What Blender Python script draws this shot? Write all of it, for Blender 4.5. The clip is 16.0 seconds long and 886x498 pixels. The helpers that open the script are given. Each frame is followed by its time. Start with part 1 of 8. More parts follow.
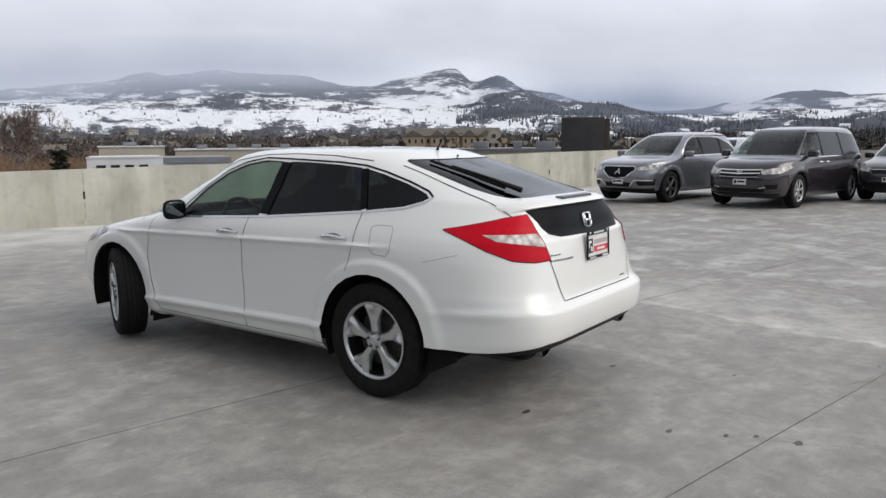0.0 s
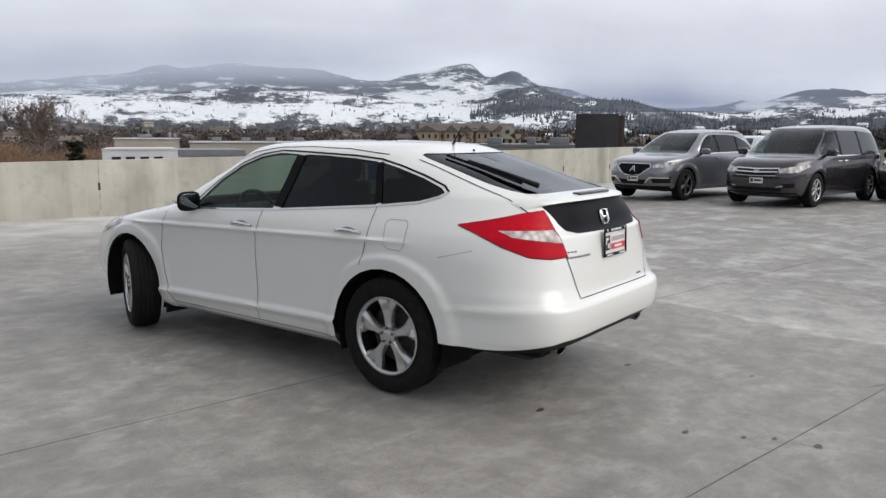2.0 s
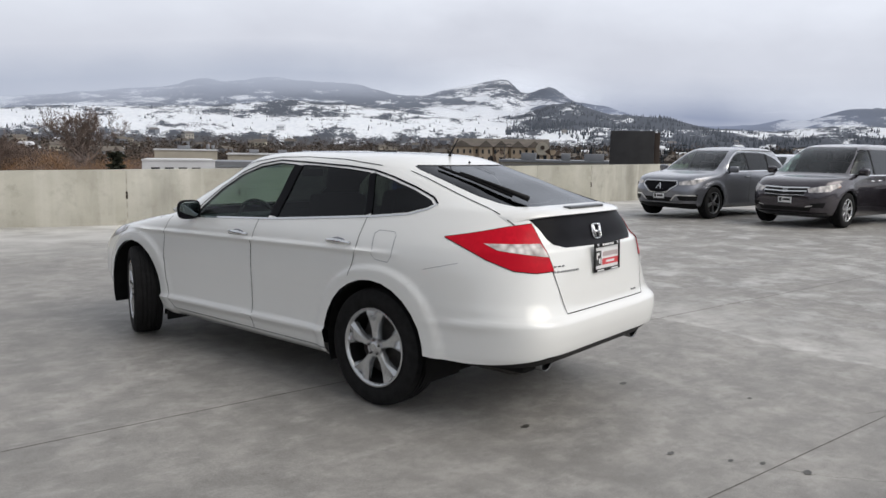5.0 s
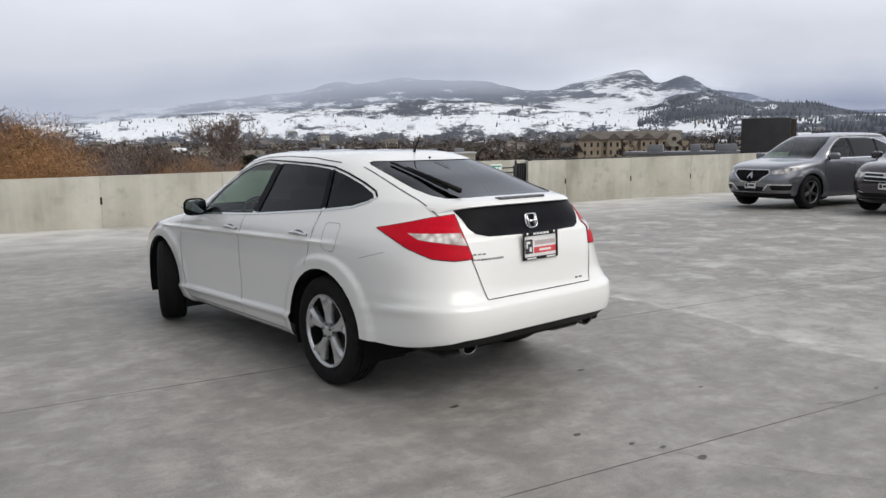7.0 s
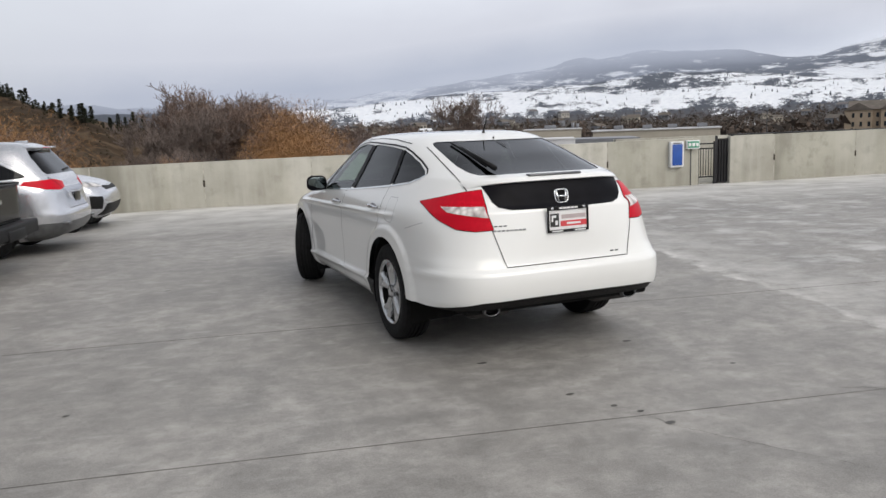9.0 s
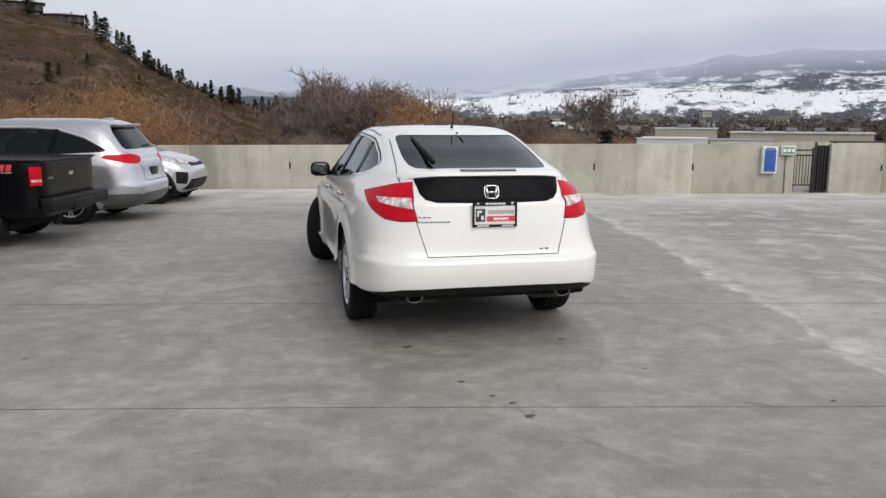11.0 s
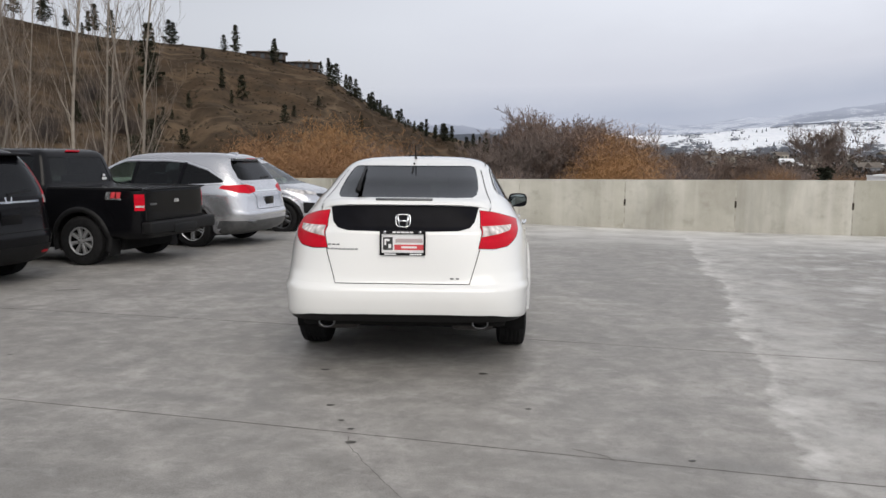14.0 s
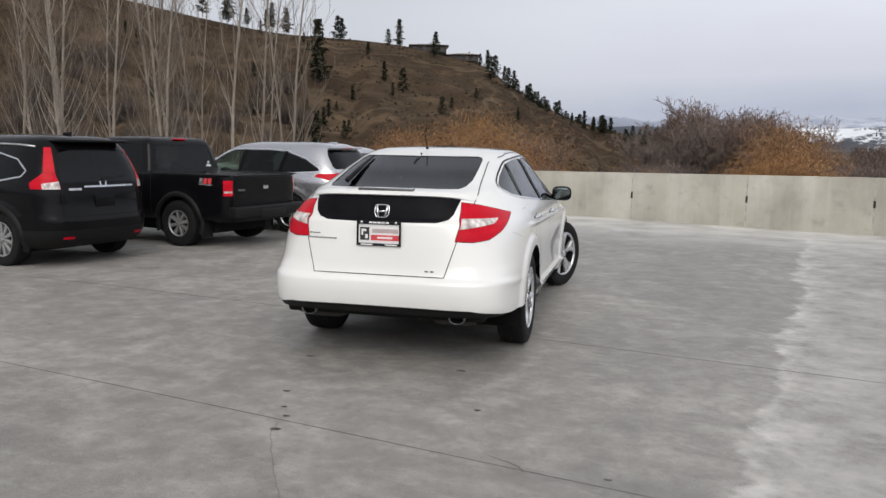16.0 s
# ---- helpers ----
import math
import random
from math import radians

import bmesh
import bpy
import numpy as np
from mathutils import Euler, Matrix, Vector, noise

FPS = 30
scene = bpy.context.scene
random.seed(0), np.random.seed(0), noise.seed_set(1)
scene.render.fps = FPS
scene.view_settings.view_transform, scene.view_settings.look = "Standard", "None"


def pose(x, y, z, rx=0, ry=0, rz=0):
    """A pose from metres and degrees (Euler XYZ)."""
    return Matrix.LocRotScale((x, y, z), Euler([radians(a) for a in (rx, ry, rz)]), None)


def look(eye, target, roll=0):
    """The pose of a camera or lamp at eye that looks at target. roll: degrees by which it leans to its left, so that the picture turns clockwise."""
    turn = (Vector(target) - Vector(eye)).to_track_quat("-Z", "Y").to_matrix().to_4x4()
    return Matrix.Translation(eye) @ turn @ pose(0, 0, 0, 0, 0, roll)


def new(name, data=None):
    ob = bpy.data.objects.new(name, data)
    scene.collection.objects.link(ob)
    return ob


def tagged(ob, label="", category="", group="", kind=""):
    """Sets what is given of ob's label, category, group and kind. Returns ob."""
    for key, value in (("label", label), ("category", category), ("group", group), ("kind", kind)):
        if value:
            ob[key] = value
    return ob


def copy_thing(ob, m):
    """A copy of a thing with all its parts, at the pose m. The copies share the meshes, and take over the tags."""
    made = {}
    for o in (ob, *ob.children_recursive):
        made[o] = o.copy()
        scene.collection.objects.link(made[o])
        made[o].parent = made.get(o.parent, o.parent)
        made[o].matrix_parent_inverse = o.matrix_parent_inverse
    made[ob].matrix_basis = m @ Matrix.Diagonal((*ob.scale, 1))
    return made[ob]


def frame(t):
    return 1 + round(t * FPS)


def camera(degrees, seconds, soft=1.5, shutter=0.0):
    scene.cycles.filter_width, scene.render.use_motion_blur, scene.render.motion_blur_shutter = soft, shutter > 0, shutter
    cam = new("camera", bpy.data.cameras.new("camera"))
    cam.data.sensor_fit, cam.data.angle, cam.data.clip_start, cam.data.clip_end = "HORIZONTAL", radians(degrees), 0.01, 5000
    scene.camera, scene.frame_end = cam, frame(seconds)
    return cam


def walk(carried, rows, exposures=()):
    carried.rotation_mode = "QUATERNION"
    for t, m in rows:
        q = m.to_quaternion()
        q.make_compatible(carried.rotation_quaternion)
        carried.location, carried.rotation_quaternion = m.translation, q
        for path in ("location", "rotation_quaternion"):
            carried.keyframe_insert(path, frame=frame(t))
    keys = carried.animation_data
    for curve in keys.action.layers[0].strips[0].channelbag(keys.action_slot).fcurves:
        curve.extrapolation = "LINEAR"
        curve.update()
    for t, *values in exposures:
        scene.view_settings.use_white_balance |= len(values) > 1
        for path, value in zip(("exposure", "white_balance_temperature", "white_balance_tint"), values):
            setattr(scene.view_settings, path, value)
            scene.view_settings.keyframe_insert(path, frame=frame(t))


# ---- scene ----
cam = camera(60.1, 16.0)
PATH = [
    (0, (-4.479, -3.145, 1.62), (-2.878, -1.979, 1.338), -0.4),
    (0.5, (-4.473, -3.126, 1.614), (-2.889, -1.942, 1.316), 0.2),
    (1, (-4.457, -3.114, 1.616), (-2.882, -1.916, 1.329), 0.0),
    (1.5, (-4.451, -3.107, 1.613), (-2.862, -1.929, 1.32), -0.2),
    (2, (-4.452, -3.103, 1.613), (-2.872, -1.913, 1.319), 0.2),
    (2.5, (-4.455, -3.111, 1.612), (-2.868, -1.929, 1.32), -0.1),
    (3, (-4.45, -3.111, 1.613), (-2.859, -1.937, 1.309), -0.4),
    (5.5, (-4.176, -3.48, 1.592), (-2.667, -2.195, 1.327), 1.0),
    (6, (-4.056, -3.765, 1.613), (-2.597, -2.434, 1.295), 0.0),
    (6.5, (-3.802, -4.079, 1.601), (-2.435, -2.642, 1.347), -0.1),
    (7, (-3.62, -4.361, 1.593), (-2.327, -2.858, 1.326), -0.8),
    (7.5, (-3.478, -4.71, 1.591), (-2.3, -3.124, 1.278), 0.7),
    (8, (-3.245, -4.961, 1.597), (-2.145, -3.313, 1.322), -0.9),
    (8.5, (-3.007, -5.24, 1.59), (-2.088, -3.487, 1.307), -1.9),
    (11, (-1.576, -6.198, 1.591), (-1.121, -4.277, 1.266), 0.3),
    (11.5, (-1.132, -6.195, 1.579), (-0.81, -4.243, 1.286), 0.8),
    (12, (-0.84, -6.329, 1.576), (-0.606, -4.356, 1.342), 0.6),
    (12.5, (-0.496, -6.426, 1.591), (-0.31, -4.464, 1.248), 1.2),
    (13, (-0.125, -6.446, 1.573), (-0.111, -4.462, 1.324), -0.5),
    (13.5, (0.21, -6.453, 1.591), (0.142, -4.471, 1.331), -1.3),
    (14, (0.509, -6.443, 1.555), (0.427, -4.459, 1.32), 0.3),
    (14.5, (0.798, -6.452, 1.579), (0.686, -4.473, 1.313), -0.4),
    (15, (1.121, -6.34, 1.528), (0.86, -4.368, 1.32), 2.7),
    (15.5, (1.408, -6.206, 1.551), (1.049, -4.255, 1.289), 0.1),
    (16, (1.724, -6.134, 1.554), (1.243, -4.21, 1.294), 0.9),
]
walk(cam, [(t, look(eye, target, roll)) for t, eye, target, roll in PATH],
     exposures=[(0.0, 0.0, 6450, 10), (7.0, 0.0, 6500, 10), (12.0, 0.0, 6530, 11), (16.0, 0.0, 6530, 11)])

# ---- world, sun ----
world = bpy.data.worlds.new("overcast_sky")
scene.world = world
world.use_nodes = True
wn, wl = world.node_tree.nodes, world.node_tree.links
wn.clear()
sky = wn.new("ShaderNodeTexSky")
sky.sky_type = 'NISHITA'
sky.sun_disc = False
SUN_EL, SUN_AZ = radians(42), radians(166)
sky.sun_elevation, sky.sun_rotation = SUN_EL, SUN_AZ
sky.dust_density, sky.air_density = 3.0, 1.0
grey = wn.new("ShaderNodeHueSaturation")
grey.inputs["Saturation"].default_value = 0.30
wl.new(sky.outputs[0], grey.inputs["Color"])
bg_sky = wn.new("ShaderNodeBackground")
bg_sky.inputs["Strength"].default_value = 0.05
wl.new(grey.outputs[0], bg_sky.inputs["Color"])
# the even cloud deck
bg_cloud = wn.new("ShaderNodeBackground")
tco = wn.new("ShaderNodeTexCoord")
sepz = wn.new("ShaderNodeSeparateXYZ")
wl.new(tco.outputs["Generated"], sepz.inputs[0])
ramp = wn.new("ShaderNodeValToRGB")
ramp.color_ramp.elements[0].position, ramp.color_ramp.elements[0].color = 0.0, (0.56, 0.59, 0.68, 1)
ramp.color_ramp.elements[1].position, ramp.color_ramp.elements[1].color = 0.9, (0.64, 0.66, 0.70, 1)
mid = ramp.color_ramp.elements.new(0.16)
mid.color = (0.70, 0.73, 0.80, 1)
wl.new(sepz.outputs["Z"], ramp.inputs[0])
cl_noise = wn.new("ShaderNodeTexNoise")
cl_noise.inputs["Scale"].default_value = 2.2
cl_noise.inputs["Detail"].default_value = 5.0
cl_map = wn.new("ShaderNodeMapping")
cl_map.inputs["Scale"].default_value = (1, 1, 4)
wl.new(tco.outputs["Generated"], cl_map.inputs[0])
wl.new(cl_map.outputs[0], cl_noise.inputs["Vector"])
cl_rng = wn.new("ShaderNodeMapRange")
cl_rng.inputs["From Min"].default_value, cl_rng.inputs["From Max"].default_value = 0.3, 0.7
cl_rng.inputs["To Min"].default_value, cl_rng.inputs["To Max"].default_value = 0.985, 1.015
wl.new(cl_noise.outputs["Fac"], cl_rng.inputs["Value"])
cl_mul = wn.new("ShaderNodeVectorMath")
cl_mul.operation = 'SCALE'
wl.new(ramp.outputs[0], cl_mul.inputs[0])
# the deck of cloud is thicker towards the hill
side_rng = wn.new("ShaderNodeMapRange")
side_rng.inputs["From Min"].default_value, side_rng.inputs["From Max"].default_value = -0.35, 0.75
side_rng.inputs["To Min"].default_value, side_rng.inputs["To Max"].default_value = 0.55, 1.09
wl.new(sepz.outputs["X"], side_rng.inputs["Value"])
side_mul = wn.new("ShaderNodeMath")
side_mul.operation = 'MULTIPLY'
wl.new(cl_rng.outputs[0], side_mul.inputs[0])
wl.new(side_rng.outputs[0], side_mul.inputs[1])
wl.new(side_mul.outputs[0], cl_mul.inputs["Scale"])
wl.new(cl_mul.outputs[0], bg_cloud.inputs["Color"])
bg_cloud.inputs["Strength"].default_value = 1.02
w_add = wn.new("ShaderNodeAddShader")
w_out = wn.new("ShaderNodeOutputWorld")
wl.new(bg_sky.outputs[0], w_add.inputs[0])
wl.new(bg_cloud.outputs[0], w_add.inputs[1])
wl.new(w_add.outputs[0], w_out.inputs["Surface"])
sun_data = bpy.data.lights.new("sun", "SUN")
sun_data.energy, sun_data.angle, sun_data.color = 1.35, radians(46), (1.0, 0.93, 0.82)
sun = new("sun", sun_data)
sun_dir = Vector((math.sin(SUN_AZ) * math.cos(SUN_EL), math.cos(SUN_AZ) * math.cos(SUN_EL), math.sin(SUN_EL)))
sun.matrix_world = look(sun_dir * 50, (0, 0, 0))


# ---- materials ----
def shader(name):
    m = bpy.data.materials.new(name)
    m.use_nodes = True
    nt = m.node_tree
    return m, nt, nt.nodes["Principled BSDF"]


def node(nt, kind, **values):
    n = nt.nodes.new(kind)
    for key, value in values.items():
        n.inputs[key.replace("_", " ")].default_value = value
    return n


def coords(nt, scale=(1, 1, 1)):
    tc = nt.nodes.new("ShaderNodeTexCoord")
    mp = node(nt, "ShaderNodeMapping", Scale=scale)
    nt.links.new(tc.outputs["Object"], mp.inputs["Vector"])
    return mp.outputs[0]


def noise_fac(nt, vec, scale, detail=4.0, lo=0.35, hi=0.65, rough=0.55):
    n = node(nt, "ShaderNodeTexNoise", Scale=scale, Detail=detail, Roughness=rough)
    nt.links.new(vec, n.inputs["Vector"])
    r = node(nt, "ShaderNodeMapRange", From_Min=lo, From_Max=hi)
    nt.links.new(n.outputs["Fac"], r.inputs["Value"])
    return r.outputs[0]


def blend(nt, fac, a, b, mode="MIX"):
    m = nt.nodes.new("ShaderNodeMix")
    m.data_type, m.blend_type = "RGBA", mode
    for sock, v in ((m.inputs["Factor"], fac), (m.inputs["A"], a), (m.inputs["B"], b)):
        if isinstance(v, (int, float)):
            sock.default_value = v
        elif isinstance(v, tuple):
            sock.default_value = (*v, 1)
        else:
            nt.links.new(v, sock)
    return m.outputs["Result"]


def bump(nt, bsdf, height, strength, dist):
    b = node(nt, "ShaderNodeBump", Strength=strength, Distance=dist)
    nt.links.new(height, b.inputs["Height"])
    nt.links.new(b.outputs[0], bsdf.inputs["Normal"])


def simple(name, color, rough=0.5, metal=0.0, vary=0.12, scale=6.0, coat=0.0, relief=0.0, spread=None):
    """A material with variation at two scales."""
    m, nt, b = shader(name)
    v = coords(nt)
    dark = tuple(c * (1 - vary) for c in color)
    light = tuple(min(1, c * (1 + vary)) for c in color)
    c1 = blend(nt, noise_fac(nt, v, scale), dark, light)
    f2 = noise_fac(nt, v, scale * 9, 3.0)
    c2 = blend(nt, vary * 0.6, c1, blend(nt, f2, tuple(c * 0.6 for c in color), tuple(min(1, c * 1.3) for c in color)))
    if spread:
        oi = nt.nodes.new("ShaderNodeObjectInfo")
        c2 = blend(nt, oi.outputs["Random"], c2, blend(nt, 1.0, c2, spread, "MULTIPLY"))
    nt.links.new(c2, b.inputs["Base Color"])
    b.inputs["Roughness"].default_value, b.inputs["Metallic"].default_value = rough, metal
    b.inputs["Coat Weight"].default_value, b.inputs["Coat Roughness"].default_value = coat, 0.04
    if rough >= 0.9:
        b.inputs["Specular IOR Level"].default_value = 0.06
    if relief:
        bump(nt, b, f2, 0.5, relief)
    return m


def paint(name, color, metal=0.0, rough=0.35, flake=0.0):
    """Car paint under a clear coat, with a thin film of road dust."""
    m, nt, b = shader(name)
    v = coords(nt)
    dust = noise_fac(nt, v, 2.3, 6.0, 0.45, 0.8)
    c = blend(nt, noise_fac(nt, v, 900.0, 1.0), tuple(x * (1 - flake) for x in color), tuple(min(1, x * (1 + flake)) for x in color))
    c = blend(nt, noise_fac(nt, v, 1.1), c, blend(nt, 0.05, c, tuple(x * 0.5 + 0.004 for x in color)))
    nt.links.new(c, b.inputs["Base Color"])
    r = node(nt, "ShaderNodeMapRange", To_Min=0.03, To_Max=0.12)
    nt.links.new(dust, r.inputs["Value"])
    nt.links.new(r.outputs[0], b.inputs["Coat Roughness"])
    b.inputs["Roughness"].default_value, b.inputs["Metallic"].default_value = rough, metal
    b.inputs["Coat Weight"].default_value = 1.0
    if max(color) < 0.03:
        b.inputs["Coat IOR"].default_value = 1.33
        b.inputs["Coat Weight"].default_value = 0.30
        b.inputs["Specular IOR Level"].default_value = 0.1
    return m


def glass(name, tint, gloss_rough=0.015, extra=0.0):
    m, nt, b = shader(name)
    nt.nodes.remove(b)
    tr, gl = nt.nodes.new("ShaderNodeBsdfTransparent"), nt.nodes.new("ShaderNodeBsdfGlossy")
    tr.inputs[0].default_value = (*tint, 1)
    gl.inputs["Color"].default_value, gl.inputs["Roughness"].default_value = (0.95, 0.97, 1.0, 1), gloss_rough
    lw = node(nt, "ShaderNodeLayerWeight", Blend=0.5)
    pw = nt.nodes.new("ShaderNodeMath")
    pw.operation = "POWER"
    pw.inputs[1].default_value = 4.8
    nt.links.new(lw.outputs["Facing"], pw.inputs[0])
    fr = node(nt, "ShaderNodeMapRange", To_Min=0.026 + extra, To_Max=0.80)
    nt.links.new(pw.outputs[0], fr.inputs["Value"])
    mx = nt.nodes.new("ShaderNodeMixShader")
    nt.links.new(fr.outputs[0], mx.inputs[0])
    nt.links.new(tr.outputs[0], mx.inputs[1])
    nt.links.new(gl.outputs[0], mx.inputs[2])
    nt.links.new(mx.outputs[0], nt.nodes["Material Output"].inputs["Surface"])
    return m


def lens(name, color, rough=0.12, coat=0.6):
    m, nt, b = shader(name)
    v = coords(nt, (1, 1, 0.35))
    c = blend(nt, noise_fac(nt, v, 46.0, 2.0, 0.40, 0.60), tuple(x * 0.86 for x in color), color)
    c = blend(nt, noise_fac(nt, coords(nt, (0.3, 0.3, 2.0)), 9.0, 1.0), tuple(x * 0.80 for x in color), c)
    nt.links.new(c, b.inputs["Base Color"])
    b.inputs["Roughness"].default_value = rough
    b.inputs["Coat Weight"].default_value, b.inputs["Coat Roughness"].default_value = coat, 0.02
    b.inputs["Coat IOR"].default_value, b.inputs["Specular IOR Level"].default_value = 1.36, 0.12
    return m


M_WHITE = paint("white_paint", (0.800, 0.805, 0.788), 0.0, 0.3)
M_SILVER = paint("silver_paint", (0.52, 0.53, 0.56), 0.80, 0.27, 0.25)
M_STEEL = paint("steel_grey_paint", (0.215, 0.223, 0.25), 0.8, 0.30, 0.3)
M_GRAPH = paint("graphite_paint", (0.052, 0.046, 0.056), 0.7, 0.26, 0.35)
M_BLACK = paint("black_paint", (0.004, 0.004, 0.005), 0.0, 0.25, 0.1)
M_RUBBER = simple("tyre_rubber", (0.011, 0.011, 0.0115), 0.85, 0, 0.3, 18, relief=0.001)
M_PLASTIC = simple("black_plastic", (0.008, 0.008, 0.0085), 0.55, 0, 0.2, 30, relief=0.0005)
M_GLOSSBLK = simple("gloss_black_panel", (0.006, 0.006, 0.008), 0.4, 0, 0.2, 10)
M_GLOSSBLK.node_tree.nodes["Principled BSDF"].inputs["Specular IOR Level"].default_value = 0.06
M_LINER = simple("dark_liner", (0.006, 0.006, 0.006), 0.9, 0, 0.3, 12)
M_SEAM = simple("shut_line", (0.02, 0.02, 0.02), 0.9, 0, 0.2, 12)
M_ALLOY = simple("alloy_silver", (0.56, 0.57, 0.58), 0.27, 0.78, 0.08, 14)
M_ALLOYD = simple("alloy_dark", (0.16, 0.165, 0.17), 0.35, 0.9, 0.12, 14)
M_ALLOYM = simple("alloy_grey", (0.34, 0.345, 0.35), 0.4, 0.6, 0.1, 14)
M_CHROME = simple("chrome", (0.78, 0.79, 0.80), 0.09, 1.0, 0.05, 20)
M_MIRROR = simple("mirror_glass", (0.16, 0.19, 0.19), 0.05, 1.0, 0.02, 10)
M_BRAKE = simple("cast_iron", (0.045, 0.042, 0.040), 0.65, 0.4, 0.3, 20)
M_RED = lens("red_lens", (0.60, 0.004, 0.020), 0.35, 0.06)
M_CLEAR = lens("clear_lens", (0.80, 0.74, 0.72), 0.25, 0.3)
M_HEAD = lens("headlamp_lens", (0.74, 0.76, 0.80))
for lamp_m, scale_, dark_ in ((M_CLEAR, 26.0, (0.26, 0.22, 0.21)), (M_HEAD, 11.0, (0.10, 0.105, 0.11))):
    # pale and dark cells paint the glints of reflector facets behind the lens
    lamp_nt = lamp_m.node_tree
    cells = node(lamp_nt, "ShaderNodeTexVoronoi", Scale=scale_)
    lamp_nt.links.new(coords(lamp_nt, (1.0, 1.0, 0.5)), cells.inputs["Vector"])
    lamp_nt.links.new(blend(lamp_nt, cells.outputs["Distance"], (0.92, 0.88, 0.86), dark_), lamp_nt.nodes["Principled BSDF"].inputs["Base Color"])
M_AMBER = lens("amber_lens", (0.75, 0.28, 0.06))
M_TINT = glass("privacy_glass", (0.040, 0.046, 0.047))
M_GLASS = glass("green_window_glass", (0.68, 0.84, 0.76))
M_SCREEN = glass("windscreen_glass", (0.30, 0.37, 0.35), 0.015, 0.0)
M_TRIM = simple("cabin_trim", (0.03, 0.03, 0.031), 0.8, 0, 0.2, 10)
M_SEAT = simple("seat_leather", (0.045, 0.043, 0.042), 0.6, 0, 0.2, 14)
for dull in (M_RUBBER, M_PLASTIC, M_LINER, M_TRIM, M_SEAT):
    dull.node_tree.nodes["Principled BSDF"].inputs["Specular IOR Level"].default_value = 0.2
M_WHITEPL = simple("white_plastic", (0.72, 0.73, 0.74), 0.45, 0, 0.06, 8)
M_PLATE = simple("plate_white", (0.74, 0.74, 0.74), 0.4, 0, 0.05, 20)
M_PLRED = simple("plate_red", (0.62, 0.06, 0.07), 0.4, 0, 0.06, 20)
M_INK = simple("dark_ink", (0.02, 0.02, 0.02), 0.5, 0, 0.05, 20)
M_GREYTX = simple("grey_lettering", (0.45, 0.38, 0.38), 0.5, 0, 0.05, 20)


# ---- mesh helpers ----
def part(name, bm, material, parent=None, label="", smooth=True, angle=None):
    """Links a bmesh as one mesh object under a thing or part."""
    me = bpy.data.meshes.new(name)
    bm.to_mesh(me)
    bm.free()
    for m in (material if isinstance(material, (list, tuple)) else [material]):
        me.materials.append(m)
    if smooth:
        me.polygons.foreach_set("use_smooth", [True] * len(me.polygons))
        if angle:
            me.set_sharp_from_angle(angle=radians(angle))
    ob = new(name, me)
    if parent is not None:
        ob.parent = parent
    if label:
        ob["label"] = label
    return ob


def thing(name, m, label, category, group=""):
    ob = new(name)
    ob.empty_display_size = 0.2
    ob.matrix_world = m
    return tagged(ob, label, category, group)


def add_box(bm, x0, x1, y0, y1, z0, z1, bevel=0.0, m=None, seg=2):
    g = bmesh.ops.create_cube(bm, size=1.0)
    vs = g["verts"]
    for v in vs:
        v.co = Vector(((x0 + x1) / 2 + v.co.x * (x1 - x0), (y0 + y1) / 2 + v.co.y * (y1 - y0), (z0 + z1) / 2 + v.co.z * (z1 - z0)))
    if bevel:
        es = list({e for v in vs for e in v.link_edges})
        r = bmesh.ops.bevel(bm, geom=es, offset=bevel, segments=seg, affect="EDGES", profile=0.6)
        vs = list({v for f in r["faces"] for v in f.verts} | {v for v in vs if v.is_valid})
    if m is not None:
        bmesh.ops.transform(bm, matrix=m, verts=[v for v in vs if v.is_valid])
    return vs


def box(*a, **k):
    bm = bmesh.new()
    add_box(bm, *a, **k)
    return bm


def add_tube(bm, pts, radii, sides=8, cap=True):
    """A tapered tube along points."""
    pts = [Vector(p) for p in pts]
    radii = [radii] * len(pts) if isinstance(radii, (int, float)) else radii
    rings, up = [], None
    for i, p in enumerate(pts):
        d = (pts[min(i + 1, len(pts) - 1)] - pts[max(i - 1, 0)]).normalized()
        if up is None:
            up = d.orthogonal().normalized()
        up = (up - d * up.dot(d)).normalized()
        side = d.cross(up)
        rings.append([bm.verts.new(p + radii[i] * (math.cos(a) * up + math.sin(a) * side)) for a in (2 * math.pi * k / sides for k in range(sides))])
    for a, b in zip(rings, rings[1:]):
        for k in range(sides):
            bm.faces.new((a[k], a[(k + 1) % sides], b[(k + 1) % sides], b[k]))
    if cap:
        bm.faces.new(rings[0][::-1])
        bm.faces.new(rings[-1])


def tube(*a, **k):
    bm = bmesh.new()
    add_tube(bm, *a, **k)
    return bm


def add_lathe(bm, profile, n=48, closed=False):
    """Turns a profile of (x along the axle, radius) round the x axis."""
    rings = []
    for k in range(n):
        c, s = math.cos(2 * math.pi * k / n), math.sin(2 * math.pi * k / n)
        rings.append([bm.verts.new((x, r * c, r * s)) for x, r in profile])
    m = len(profile)
    for k in range(n):
        a, b = rings[k], rings[(k + 1) % n]
        for i in range(m if closed else m - 1):
            bm.faces.new((a[i], a[(i + 1) % m], b[(i + 1) % m], b[i]))
    bmesh.ops.recalc_face_normals(bm, faces=bm.faces)


